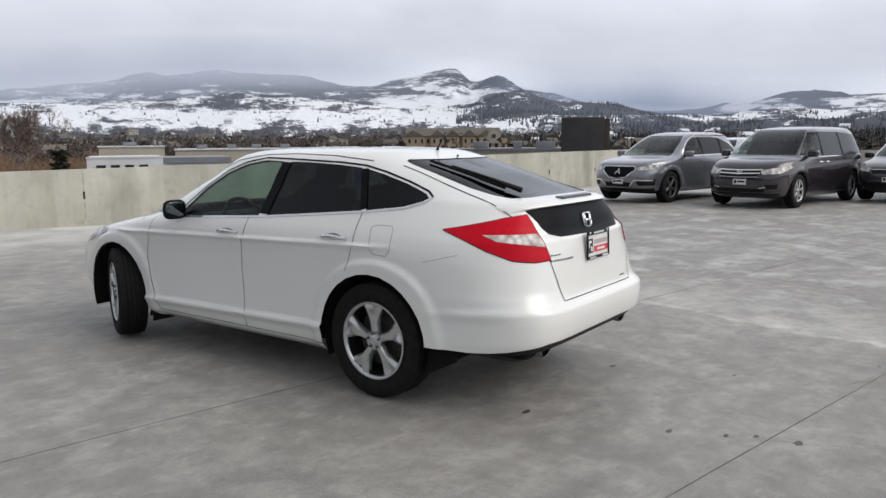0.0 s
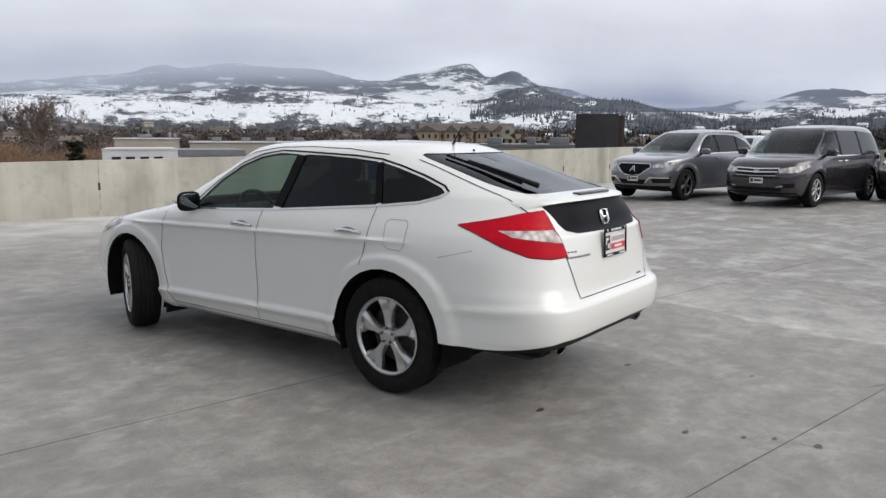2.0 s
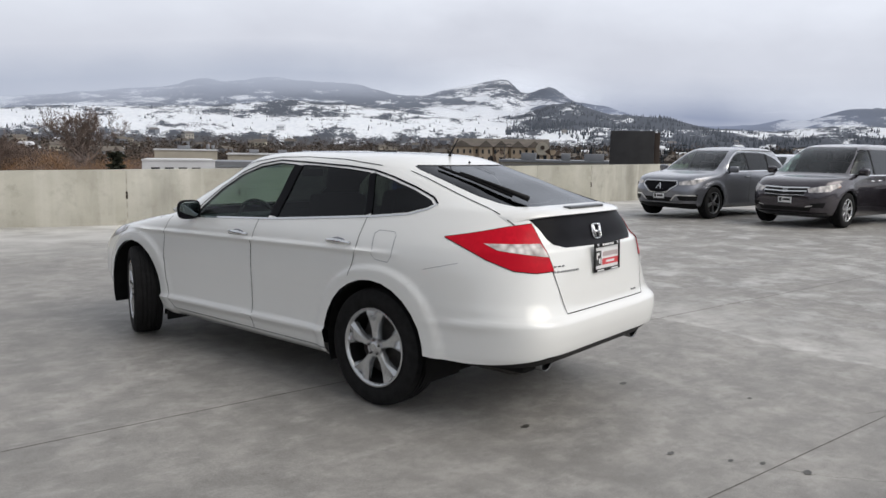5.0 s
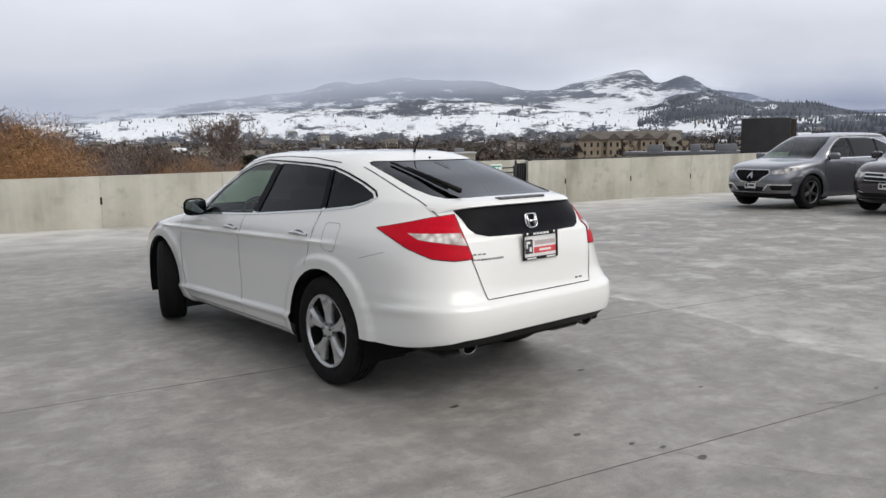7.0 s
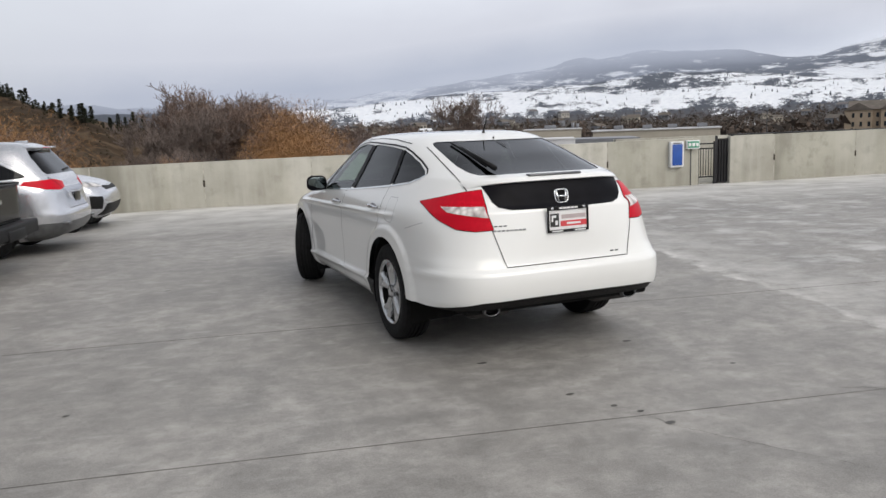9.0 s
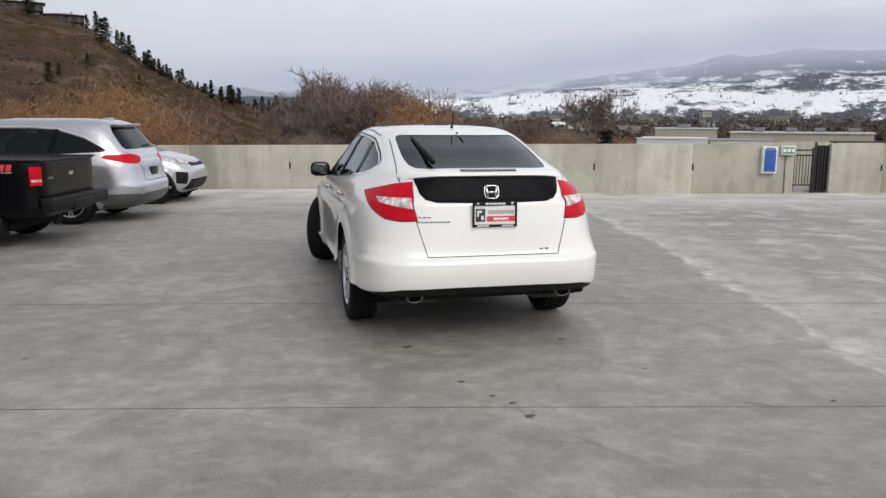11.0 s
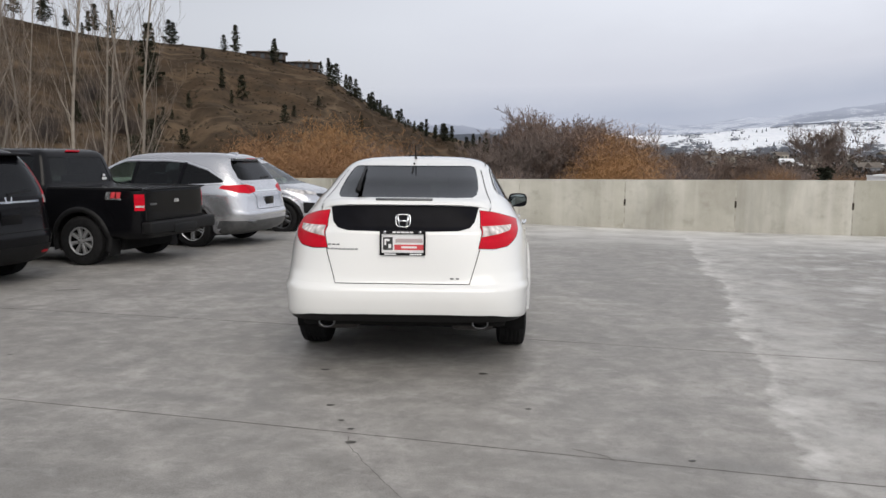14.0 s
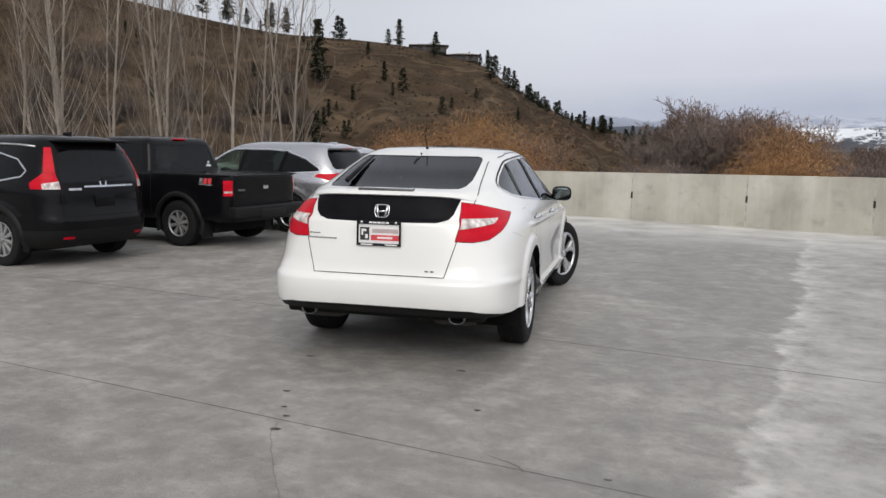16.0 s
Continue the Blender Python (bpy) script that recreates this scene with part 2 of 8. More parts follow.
def curve_of(xs, ys):
    """A smooth curve with no overshoot through the knots."""
    xs, ys = np.array(xs, float), np.array(ys, float)
    h, d = np.diff(xs), np.diff(ys) / np.diff(xs)
    m = np.zeros(len(xs))
    for i in range(1, len(xs) - 1):
        if d[i - 1] * d[i] > 0:
            w1, w2 = 2 * h[i] + h[i - 1], h[i] + 2 * h[i - 1]
            m[i] = (w1 + w2) / (w1 / d[i - 1] + w2 / d[i])
    m[0], m[-1] = d[0], d[-1]

    def f(x):
        x = np.clip(np.asarray(x, float), xs[0], xs[-1])
        i = np.clip(np.searchsorted(xs, x) - 1, 0, len(xs) - 2)
        t = (x - xs[i]) / h[i]
        return ((1 + 2 * t) * (1 - t) ** 2 * ys[i] + t * (1 - t) ** 2 * h[i] * m[i] + t * t * (3 - 2 * t) * ys[i + 1] + t * t * (t - 1) * h[i] * m[i + 1])
    return f


# ---- car bodies ----
def shell(knots, wheels, levels=90, around=54, p=4.0, q=6.0, pf=3.2, qf=4.5, mid=1.3, flare=0.02, arch=0.40, hub_z=0.36, crease=()):
    """A car's outer skin as level slices. knots: rows of z, rear end, front end, half width. wheels: axle places."""
    z, yr, yf, w = (np.array(c) for c in zip(*knots))
    fr, ff, fw = curve_of(z, yr), curve_of(z, yf), curve_of(z, w)
    fine = np.linspace(z[0], z[-1], 3000)
    step = np.maximum.reduce([np.diff(fine), 0.45 * abs(np.diff(fr(fine))), 0.30 * abs(np.diff(ff(fine))), 0.8 * abs(np.diff(fw(fine)))])
    run = np.r_[0, np.cumsum(step)]
    zs = np.interp(np.linspace(0, run[-1], levels), run, fine)
    half = np.linspace(0, math.pi / 2, 300)
    rows = []
    pz, qz, pfz, qfz = (curve_of(*zip(*e)) if isinstance(e, list) else (lambda _, e=e: e) for e in (p, q, pf, qf))
    for zz in zs:
        a, b, ww = float(fr(zz)), float(ff(zz)), float(fw(zz))
        m = min(mid, b - 0.35) if mid > b - 0.35 else max(mid, a + 0.35)
        xr, yrr = ww * np.sin(half) ** (2 / float(pz(zz))), m - (m - a) * np.cos(half) ** (2 / float(qz(zz)))
        xf, yff = ww * np.cos(half) ** (2 / float(pfz(zz))), m + (b - m) * np.sin(half) ** (2 / float(qfz(zz)))
        x, y = np.r_[xr, xf[1:]], np.r_[yrr, yff[1:]]
        s = np.r_[0, np.cumsum(np.hypot(np.diff(x), np.diff(y)))]
        t = np.linspace(0, s[-1], 2 * around + 1)
        x, y = np.interp(t, s, x), np.interp(t, s, y)
        x[0] = x[-1] = 0.0
        flat = np.clip((x / max(ww, 1e-3) - 0.86) / 0.1, 0, 1)
        for yw in wheels:
            r = np.hypot(y - yw, zz - hub_z)
            x = x + flat * (flare * np.clip((arch + 0.062 + 0.035 * np.clip((yw - y) / 0.4, 0, 1) - r) / 0.022, 0, 1) + 0.35 * flare * np.exp(-(((r - arch) / 0.16) ** 2)))
        for za, zb, ya, yb, amount, width in crease:
            zl = za + (zb - za) * np.clip((y - ya) / (yb - ya), 0, 1)
            d = (zz - zl) / width
            x = x + flat * amount * np.where(d > 0, np.exp(-d * d * 6), np.exp(-d * d * 0.7)) * np.clip((y - ya) / 0.3, 0, 1) * np.clip((yb - y) / 0.3, 0, 1)
        rows.append((x, y, zz))
    bm = bmesh.new()
    grid = []
    for x, y, zz in rows:
        left = [bm.verts.new((-a, b, zz)) for a, b in zip(x, y)]
        right = [left[0]] + [bm.verts.new((a, b, zz)) for a, b in zip(x[1:-1], y[1:-1])] + [left[-1]]
        grid.append(left + right[-2:0:-1])
    n = len(grid[0])
    for a, b in zip(grid, grid[1:]):
        for k in range(n):
            bm.faces.new((a[k], b[k], b[(k + 1) % n], a[(k + 1) % n]))
    bm.faces.new(grid[-1][::-1])
    bmesh.ops.recalc_face_normals(bm, faces=bm.faces)
    return bm


def frame_of(view):
    """Right and away for looking along a level direction given in degrees from +y towards +x."""
    a = radians(view)
    ahead = Vector((math.sin(a), math.cos(a), 0))
    return Vector((math.cos(a), -math.sin(a), 0)), ahead


def cut(bm, view, poly, facing=0.03, near=None):
    """Cuts a convex outline, seen along the level direction view, into the skin and returns the faces inside it.
    poly: points (to the right as seen, up)."""
    right, ahead = frame_of(view)
    area = sum(a[0] * b[1] - b[0] * a[1] for a, b in zip(poly, poly[1:] + poly[:1]))
    poly = poly if area > 0 else poly[::-1]
    lo = Vector((min(p[0] for p in poly), min(p[1] for p in poly)))
    hi = Vector((max(p[0] for p in poly), max(p[1] for p in poly)))

    def meets(f):
        h = [v.co.dot(right) for v in f.verts]
        zz = [v.co.z for v in f.verts]
        return max(h) >= lo.x and min(h) <= hi.x and max(zz) >= lo.y and min(zz) <= hi.y
    faces = [f for f in bm.faces if f.normal.dot(ahead) < -facing and len(f.verts) < 9 and meets(f) and (near is None or near(f.calc_center_median()))]
    for a, b in zip(poly, poly[1:] + poly[:1]):
        if not faces:
            return []
        e = Vector((b[0] - a[0], b[1] - a[1]))
        no = -right * e.y + Vector((0, 0, 1)) * e.x
        co = right * a[0] + Vector((0, 0, a[1]))
        geom = faces + list({x for f in faces for x in f.edges}) + list({x for f in faces for x in f.verts})
        r = bmesh.ops.bisect_plane(bm, geom=geom, plane_co=co, plane_no=no, dist=1e-6)
        got = {g for g in r["geom"] if isinstance(g, bmesh.types.BMFace)}
        faces = [f for f in got if f.is_valid and (f.calc_center_median() - co).dot(no) > 0]
    return faces


def lift(bm, faces, out=0.0, keep=False):
    """Takes faces out of a bmesh into a new one, moved outwards by a little."""
    nb = bmesh.new()
    made = {}
    for f in faces:
        for v in f.verts:
            if v not in made:
                made[v] = nb.verts.new(v.co + v.normal * out)
        nb.faces.new([made[v] for v in f.verts])
    if not keep:
        bmesh.ops.delete(bm, geom=faces, context="FACES")
    nb.normal_update()
    return nb


def thicken(bm, depth):
    """Gives an open skin an inner wall and rims."""
    bm.normal_update()
    old = list(bm.faces)
    inner = {v: bm.verts.new(v.co - v.normal * depth) for v in list(bm.verts)}
    rim = [e for e in bm.edges if len(e.link_faces) == 1]
    for f in old:
        bm.faces.new([inner[v] for v in reversed(f.verts)])
    for e in rim:
        a, b = e.verts
        f = e.link_faces[0]
        vs = list(f.verts)
        if vs[(vs.index(a) + 1) % len(vs)] is b:
            a, b = b, a
        bm.faces.new((a, b, inner[b], inner[a]))
    return bm


def circle_poly(c, z, r, n=28, sq=1.0):
    return [(c + r * math.cos(2 * math.pi * k / n), z + sq * r * math.sin(2 * math.pi * k / n)) for k in range(n)]


def seam_strip(tree, view, pts, width=0.0045, out=0.0025, far=6.0):
    """A thin strip that lies on the skin along a line seen from one side."""
    right, ahead = frame_of(view)
    line = []
    for (a, b), (c, d) in zip(pts, pts[1:]):
        n = max(2, int(math.hypot(c - a, d - b) / 0.03))
        line += [(a + (c - a) * k / n, b + (d - b) * k / n) for k in range(n)]
    line.append(pts[-1])
    hits = []
    for h, z in line:
        loc, no, _, _ = tree.ray_cast(right * h + Vector((0, 0, z)) - ahead * far, ahead)
        if loc:
            hits.append((loc + no * out, no))
    bm = bmesh.new()
    prev = None
    for i, (p_, no) in enumerate(hits):
        d = hits[min(i + 1, len(hits) - 1)][0] - hits[max(i - 1, 0)][0]
        if d.length < 1e-6:
            continue
        s = d.normalized().cross(no).normalized() * width / 2
        pair = bm.verts.new(p_ - s), bm.verts.new(p_ + s)
        if prev:
            f = bm.faces.new((prev[0], prev[1], pair[1], pair[0]))
        prev = pair
    bmesh.ops.recalc_face_normals(bm, faces=bm.faces)
    return bm


def on_skin(tree, view, h, z, far=6.0):
    right, ahead = frame_of(view)
    loc, no, _, _ = tree.ray_cast(right * h + Vector((0, 0, z)) - ahead * far, ahead)
    return loc, no


# ---- wheels ----
def wheel(parent, m, radius=0.362, width=0.225, rim=0.225, spokes=5, kind="plain", alloy=None, outside=-1):
    """A road wheel with its axle along x; outside: the side of x on which its face lies."""
    alloy = alloy or M_ALLOY
    hub = new("wheel")
    hub.parent = parent
    hub.matrix_local = m
    w = width / 2
    bm = bmesh.new()
    pr = [(-w * 0.80, rim), (-w * 0.98, rim + 0.03), (-w * 1.02, (rim + radius) / 2 + 0.01), (-w * 0.98, radius - 0.03), (-w * 0.86, radius - 0.008)]
    groove = []
    for g in (-0.45, -0.15, 0.15, 0.45):
        groove += [(w * (g - 0.055), radius), (w * (g - 0.05), radius - 0.009), (w * (g + 0.05), radius - 0.009), (w * (g + 0.055), radius)]
    pr = pr + groove + [(-x, r) for x, r in pr[::-1]]
    add_lathe(bm, pr, 64)
    part("tyre", bm, M_RUBBER, hub, "black rubber tyre", angle=40)
    bm = bmesh.new()
    o = outside * w
    add_lathe(bm, [(o * 0.86, rim + 0.004), (o * 0.95, rim + 0.006), (o * 0.97, rim - 0.004), (o * 0.9, rim - 0.014), (o * 0.78, rim - 0.016)], 56)
    part("rim", bm, alloy, hub, angle=45)
    # shade behind the spokes is put into near-black colour: barrel and an added back disc
    bm = bmesh.new()
    add_lathe(bm, [(o * 0.78, rim - 0.016), (o * 0.6, rim - 0.02), (-o * 0.8, rim - 0.025), (-o * 0.85, rim)], 56)
    part("barrel", bm, M_LINER, hub, "inner barrel coloured near black for the shade behind the spokes", angle=45)
    bm = bmesh.new()
    add_lathe(bm, [(o * 0.12, 0.0), (o * 0.12, rim * 0.72), (o * 0.05, rim * 0.72), (o * 0.05, 0.0)], 40)
    part("brake_disc", bm, M_BRAKE, hub, angle=40)
    bm = bmesh.new()
    add_lathe(bm, [(-o * 0.7, 0.0), (-o * 0.7, rim - 0.012), (-o * 0.74, rim - 0.012), (-o * 0.74, 0.0)], 28)
    part("wheel_back_shade", bm, M_LINER, hub)
    for k in range(spokes):
        bm = bmesh.new()
        t = Matrix.Rotation(2 * math.pi * (k + 0.25) / spokes, 4, "X")
        if kind == "fork":
            # a broad spoke that spreads to a fork with a shallow pocket
            rows = [(0.030, 0.034, 0.80), (0.064, 0.027, 0.80), (rim * 0.46, 0.029, 0.85), (rim * 0.62, 0.040, 0.89), (rim * 0.76, 0.060, 0.915), (rim * 0.88, 0.078, 0.93), (rim - 0.008, 0.084, 0.93)]
        elif kind == "twin":
            rows = [(0.030, 0.022, 0.80), (0.09, 0.014, 0.82), (rim * 0.7, 0.012, 0.84), (rim - 0.012, 0.016, 0.82)]
        else:
            rows = [(0.030, 0.020, 0.82), (0.09, 0.022, 0.84), (rim * 0.7, 0.026, 0.84), (rim - 0.012, 0.03, 0.82)]
        for shift in ((-0.018, 0.018) if kind == "twin" else (0,)):
            prev = None
            for r, hw, xo in rows:
                s = shift * (0.5 + r / rim)
                ed = 0.16 if kind == "fork" else 0.05
                cs = [(o * (xo - 0.40), -hw * 1.05), (o * (xo - ed), -hw), (o * xo, -hw * 0.62), (o * (xo - (0.26 * max(0.0, r / rim - 0.66) / 0.34 if kind == "fork" else 0.0)), 0), (o * xo, hw * 0.62), (o * (xo - ed), hw), (o * (xo - 0.40), hw * 1.05)]
                ring = [bm.verts.new((x, s + y, r)) for x, y in cs]
                if prev:
                    for i in range(len(ring)):
                        bm.faces.new((prev[i], prev[(i + 1) % len(ring)], ring[(i + 1) % len(ring)], ring[i]))
                else:
                    bm.faces.new(ring)
                prev = ring
            bm.faces.new(prev[::-1])
        bmesh.ops.recalc_face_normals(bm, faces=bm.faces)
        bmesh.ops.transform(bm, matrix=t, verts=bm.verts)
        part("spoke", bm, alloy, hub, angle=35)
    bm = bmesh.new()
    add_lathe(bm, [(o * 0.93, 0.0), (o * 0.93, 0.026), (o * 0.88, 0.034), (o * 0.84, 0.060), (o * 0.5, 0.064)], 28)
    part("hub_cap", bm, alloy, hub, angle=30)
    for k in range(5):
        a = 2 * math.pi * (k + 0.75) / 5
        bm = bmesh.new()
        add_lathe(bm, [(o * 0.94, 0.0), (o * 0.94, 0.007), (o * 0.80, 0.010)], 8)
        bmesh.ops.translate(bm, vec=(0, 0.047 * math.sin(a), 0.047 * math.cos(a)), verts=bm.verts)
        part("lug_nut", bm, M_BRAKE, hub)
    return hub


def arch_liner(yw, zw, r, half, side):
    """The dark inside of a wheel housing."""
    bm = bmesh.new()
    rows = []
    for k in range(25):
        a = math.pi * (-0.12 + 1.24 * k / 24)
        c, s = math.cos(a), math.sin(a)
        rows.append([bm.verts.new((side * x, yw + r * c, max(0.16, zw + r * s))) for x in (half - 0.012, half - 0.36)])
    for a, b in zip(rows, rows[1:]):
        bm.faces.new((a[0], a[1], b[1], b[0]))
    bm.faces.new([r_[1] for r_ in rows])
    bmesh.ops.recalc_face_normals(bm, faces=bm.faces)
    return bm


def seat(parent, x, y, z, m=None):
    s = new("seat")
    s.parent = parent
    s.matrix_local = pose(x, y, z)
    part("cushion", box(-0.25, 0.25, -0.25, 0.25, 0.0, 0.16, 0.05), m or M_SEAT, s)
    bm = box(-0.24, 0.24, -0.07, 0.07, 0.0, 0.60, 0.05)
    bmesh.ops.transform(bm, matrix=pose(0, -0.26, 0.08, 14), verts=bm.verts)
    part("backrest", bm, m or M_SEAT, s)
    bm = box(-0.13, 0.13, -0.05, 0.05, 0.0, 0.19, 0.04)
    bmesh.ops.transform(bm, matrix=pose(0, -0.43, 0.69, 10), verts=bm.verts)
    part("headrest", bm, m or M_SEAT, s)
    return s


def rounded_plate(a, b, depth, power=3.2, n=32):
    """An upright plate with a soft rectangular outline, its thickness along y."""
    bm = bmesh.new()
    rings = []
    for y, k in ((-depth / 2, 0.96), (-depth / 4, 1.0), (depth / 2, 1.0)):
        rg = []
        for i in range(n):
            c, s = math.cos(2 * math.pi * i / n), math.sin(2 * math.pi * i / n)
            rg.append(bm.verts.new((k * a * math.copysign(abs(c) ** (2 / power), c), y, k * b * math.copysign(abs(s) ** (2 / power), s))))
        rings.append(rg)
    for p_, q in zip(rings, rings[1:]):
        for i in range(n):
            bm.faces.new((p_[i], p_[(i + 1) % n], q[(i + 1) % n], q[i]))
    bm.faces.new(rings[0])
    bm.faces.new(rings[-1][::-1])
    bmesh.ops.recalc_face_normals(bm, faces=bm.faces)
    return bm


def steering_wheel(parent, x, y, z):
    bm = bmesh.new()
    pts = [(0.19 * math.cos(a), 0, 0.19 * math.sin(a)) for a in (2 * math.pi * k / 28 for k in range(29))]
    add_tube(bm, pts, 0.016, 6, cap=False)
    add_box(bm, -0.18, 0.18, -0.015, 0.015, -0.025, 0.025, 0.01)
    add_box(bm, -0.06, 0.06, -0.03, 0.03, -0.06, 0.06, 0.02)
    add_tube(bm, [(0, 0.0, 0), (0, 0.35, 0.0)], 0.025, 6)
    bmesh.ops.transform(bm, matrix=pose(x, y, z, -22), verts=bm.verts)
    part("steering_wheel", bm, M_TRIM, parent)


def lining(bm, depth=0.02, above=0.95):
    """The dark inner face of roof and pillars."""
    nb = lift(bm, [f for f in bm.faces if f.calc_center_median().z > above], -depth, keep=True)
    bmesh.ops.reverse_faces(nb, faces=nb.faces)
    return nb


# ---- the roof deck ----
TURN = -12.2
GRID = pose(0, 0, 0, 0, 0, TURN)


def grid_uv(x, y):
    c, s = math.cos(radians(TURN)), math.sin(radians(TURN))
    return x * c + y * s, -x * s + y * c


def floor_uv(u, v):
    """Height of the deck: a slight fall outwards and a drain hollow along the parapet."""
    hollow = float(np.interp(u, (-14, -6, -3.6, -1, 1.5, 4, 6.6, 10, 14, 36), (0, 0.03, 0.03, 0, -0.06, -0.078, -0.085, -0.07, -0.05, 0)))
    t = min(1.0, max(0.0, (v - 7.5) / 5.7))
    lean = -0.0013 * min(-u, 9) ** 2 if u < 0 else 0.00012 * min(u, 22) ** 2
    return -0.012 - 0.00045 * v * v + lean + hollow * t * t * (3 - 2 * t)


def floor_z(x, y):
    return floor_uv(*grid_uv(x, y))


def concrete_floor():
    m, nt, b = shader("worn_deck_concrete")
    v = coords(nt)
    sep = nt.nodes.new("ShaderNodeSeparateXYZ")
    nt.links.new(v, sep.inputs[0])
    # trowelled clouds in grey, at several sizes
    base = blend(nt, noise_fac(nt, v, 0.45, 5.0, 0.35, 0.65), (0.325, 0.309, 0.286), (0.465, 0.445, 0.415))
    swirl = node(nt, "ShaderNodeTexNoise", Scale=1.35, Detail=7.0, Roughness=0.62, Distortion=1.4)
    nt.links.new(v, swirl.inputs["Vector"])
    r1 = node(nt, "ShaderNodeMapRange", From_Min=0.36, From_Max=0.66)
    nt.links.new(swirl.outputs["Fac"], r1.inputs["Value"])
    base = blend(nt, r1.outputs[0], blend(nt, 0.62, base, (0.145, 0.136, 0.124)), base)
    base = blend(nt, noise_fac(nt, v, 5.0, 8.0, 0.42, 0.62, 0.70), blend(nt, 0.40, base, (0.105, 0.098, 0.088)), base)
    # dark mottling and pale trowel smears
    cloud_ = noise_fac(nt, v, 0.85, 3.0, 0.48, 0.66, 0.5)
    base = blend(nt, cloud_, base, blend(nt, 0.34, base, (0.12, 0.113, 0.104)))
    mott = noise_fac(nt, v, 2.7, 9.0, 0.50, 0.70, 0.70)
    base = blend(nt, mott, base, blend(nt, 0.34, base, (0.085, 0.080, 0.073)))
    smear = noise_fac(nt, coords(nt, (1.0, 2.4, 1)), 3.4, 8.0, 0.54, 0.70, 0.66)
    base = blend(nt, smear, base, blend(nt, 0.26, base, (0.56, 0.545, 0.52)))
    speck = noise_fac(nt, v, 15.0, 7.0, 0.52, 0.66, 0.72)
    base = blend(nt, speck, base, blend(nt, 0.25, base, (0.09, 0.085, 0.078)))
    grain = noise_fac(nt, v, 140.0, 3.0)
    base = blend(nt, 0.16, base, blend(nt, grain, (0.12, 0.12, 0.115), (0.55, 0.54, 0.52)))
    # fine blotches of salt
    salt_n = noise_fac(nt, v, 1.6, 9.0, 0.50, 0.66, 0.68)
    spread = node(nt, "ShaderNodeMapRange", From_Min=2.2, From_Max=4.5)
    nt.links.new(sep.outputs["X"], spread.inputs["Value"])
    def mul(a, c):
        q = nt.nodes.new("ShaderNodeMath")
        q.operation = "MULTIPLY"
        for i, s in enumerate((a, c)):
            if isinstance(s, (int, float)):
                q.inputs[i].default_value = s
            else:
                nt.links.new(s, q.inputs[i])
        return q.outputs[0]
    side_salt = mul(mul(salt_n, spread.outputs[0]), 0.72)
    base = blend(nt, side_salt, base, (0.55, 0.545, 0.53))
    # the pale drying line that runs along the deck
    wob = node(nt, "ShaderNodeTexNoise", Scale=0.9, Detail=6.0, Roughness=0.65)
    nt.links.new(v, wob.inputs["Vector"])
    off = node(nt, "ShaderNodeMapRange", To_Min=-0.62, To_Max=0.30)
    nt.links.new(wob.outputs["Fac"], off.inputs["Value"])
    ad = nt.nodes.new("ShaderNodeMath")
    nt.links.new(sep.outputs["X"], ad.inputs[0])
    nt.links.new(off.outputs[0], ad.inputs[1])
    line = nt.nodes.new("ShaderNodeValToRGB")
    rng = node(nt, "ShaderNodeMapRange", From_Min=2.2, From_Max=4.2)
    nt.links.new(ad.outputs[0], rng.inputs["Value"])
    nt.links.new(rng.outputs[0], line.inputs[0])
    el = line.color_ramp.elements
    el[0].position, el[0].color = 0.19, (0, 0, 0, 1)
    el[1].position, el[1].color = 1.0, (0, 0, 0, 1)
    for p_, c_ in ((0.225, 0.95), (0.29, 0.62), (0.50, 0.30)):
        e_ = el.new(p_)
        e_.color = (c_, c_, c_, 1)
    base = blend(nt, mul(line.outputs[0], noise_fac(nt, v, 2.6, 9.0, 0.36, 0.62, 0.7)), base, (0.60, 0.585, 0.56))
    # paler, blotchy strip towards the foot of the parapet
    foot = node(nt, "ShaderNodeMapRange", From_Min=7.5, From_Max=12.4)
    nt.links.new(sep.outputs["Y"], foot.inputs["Value"])
    base = blend(nt, mul(mul(foot.outputs[0], noise_fac(nt, v, 0.9, 5.0, 0.2, 0.6)), 0.95), base, (0.66, 0.652, 0.63))
    # rubber marks
    tr = noise_fac(nt, coords(nt, (0.25, 2.2, 1)), 0.8, 6.0, 0.56, 0.75)
    base = blend(nt, mul(tr, 0.35), base, (0.10, 0.10, 0.10))
    nt.links.new(base, b.inputs["Base Color"])
    rr = node(nt, "ShaderNodeMapRange", To_Min=0.42, To_Max=0.75)
    nt.links.new(swirl.outputs["Fac"], rr.inputs["Value"])
    nt.links.new(rr.outputs[0], b.inputs["Roughness"])
    bump(nt, b, grain, 0.25, 0.002)
    return m


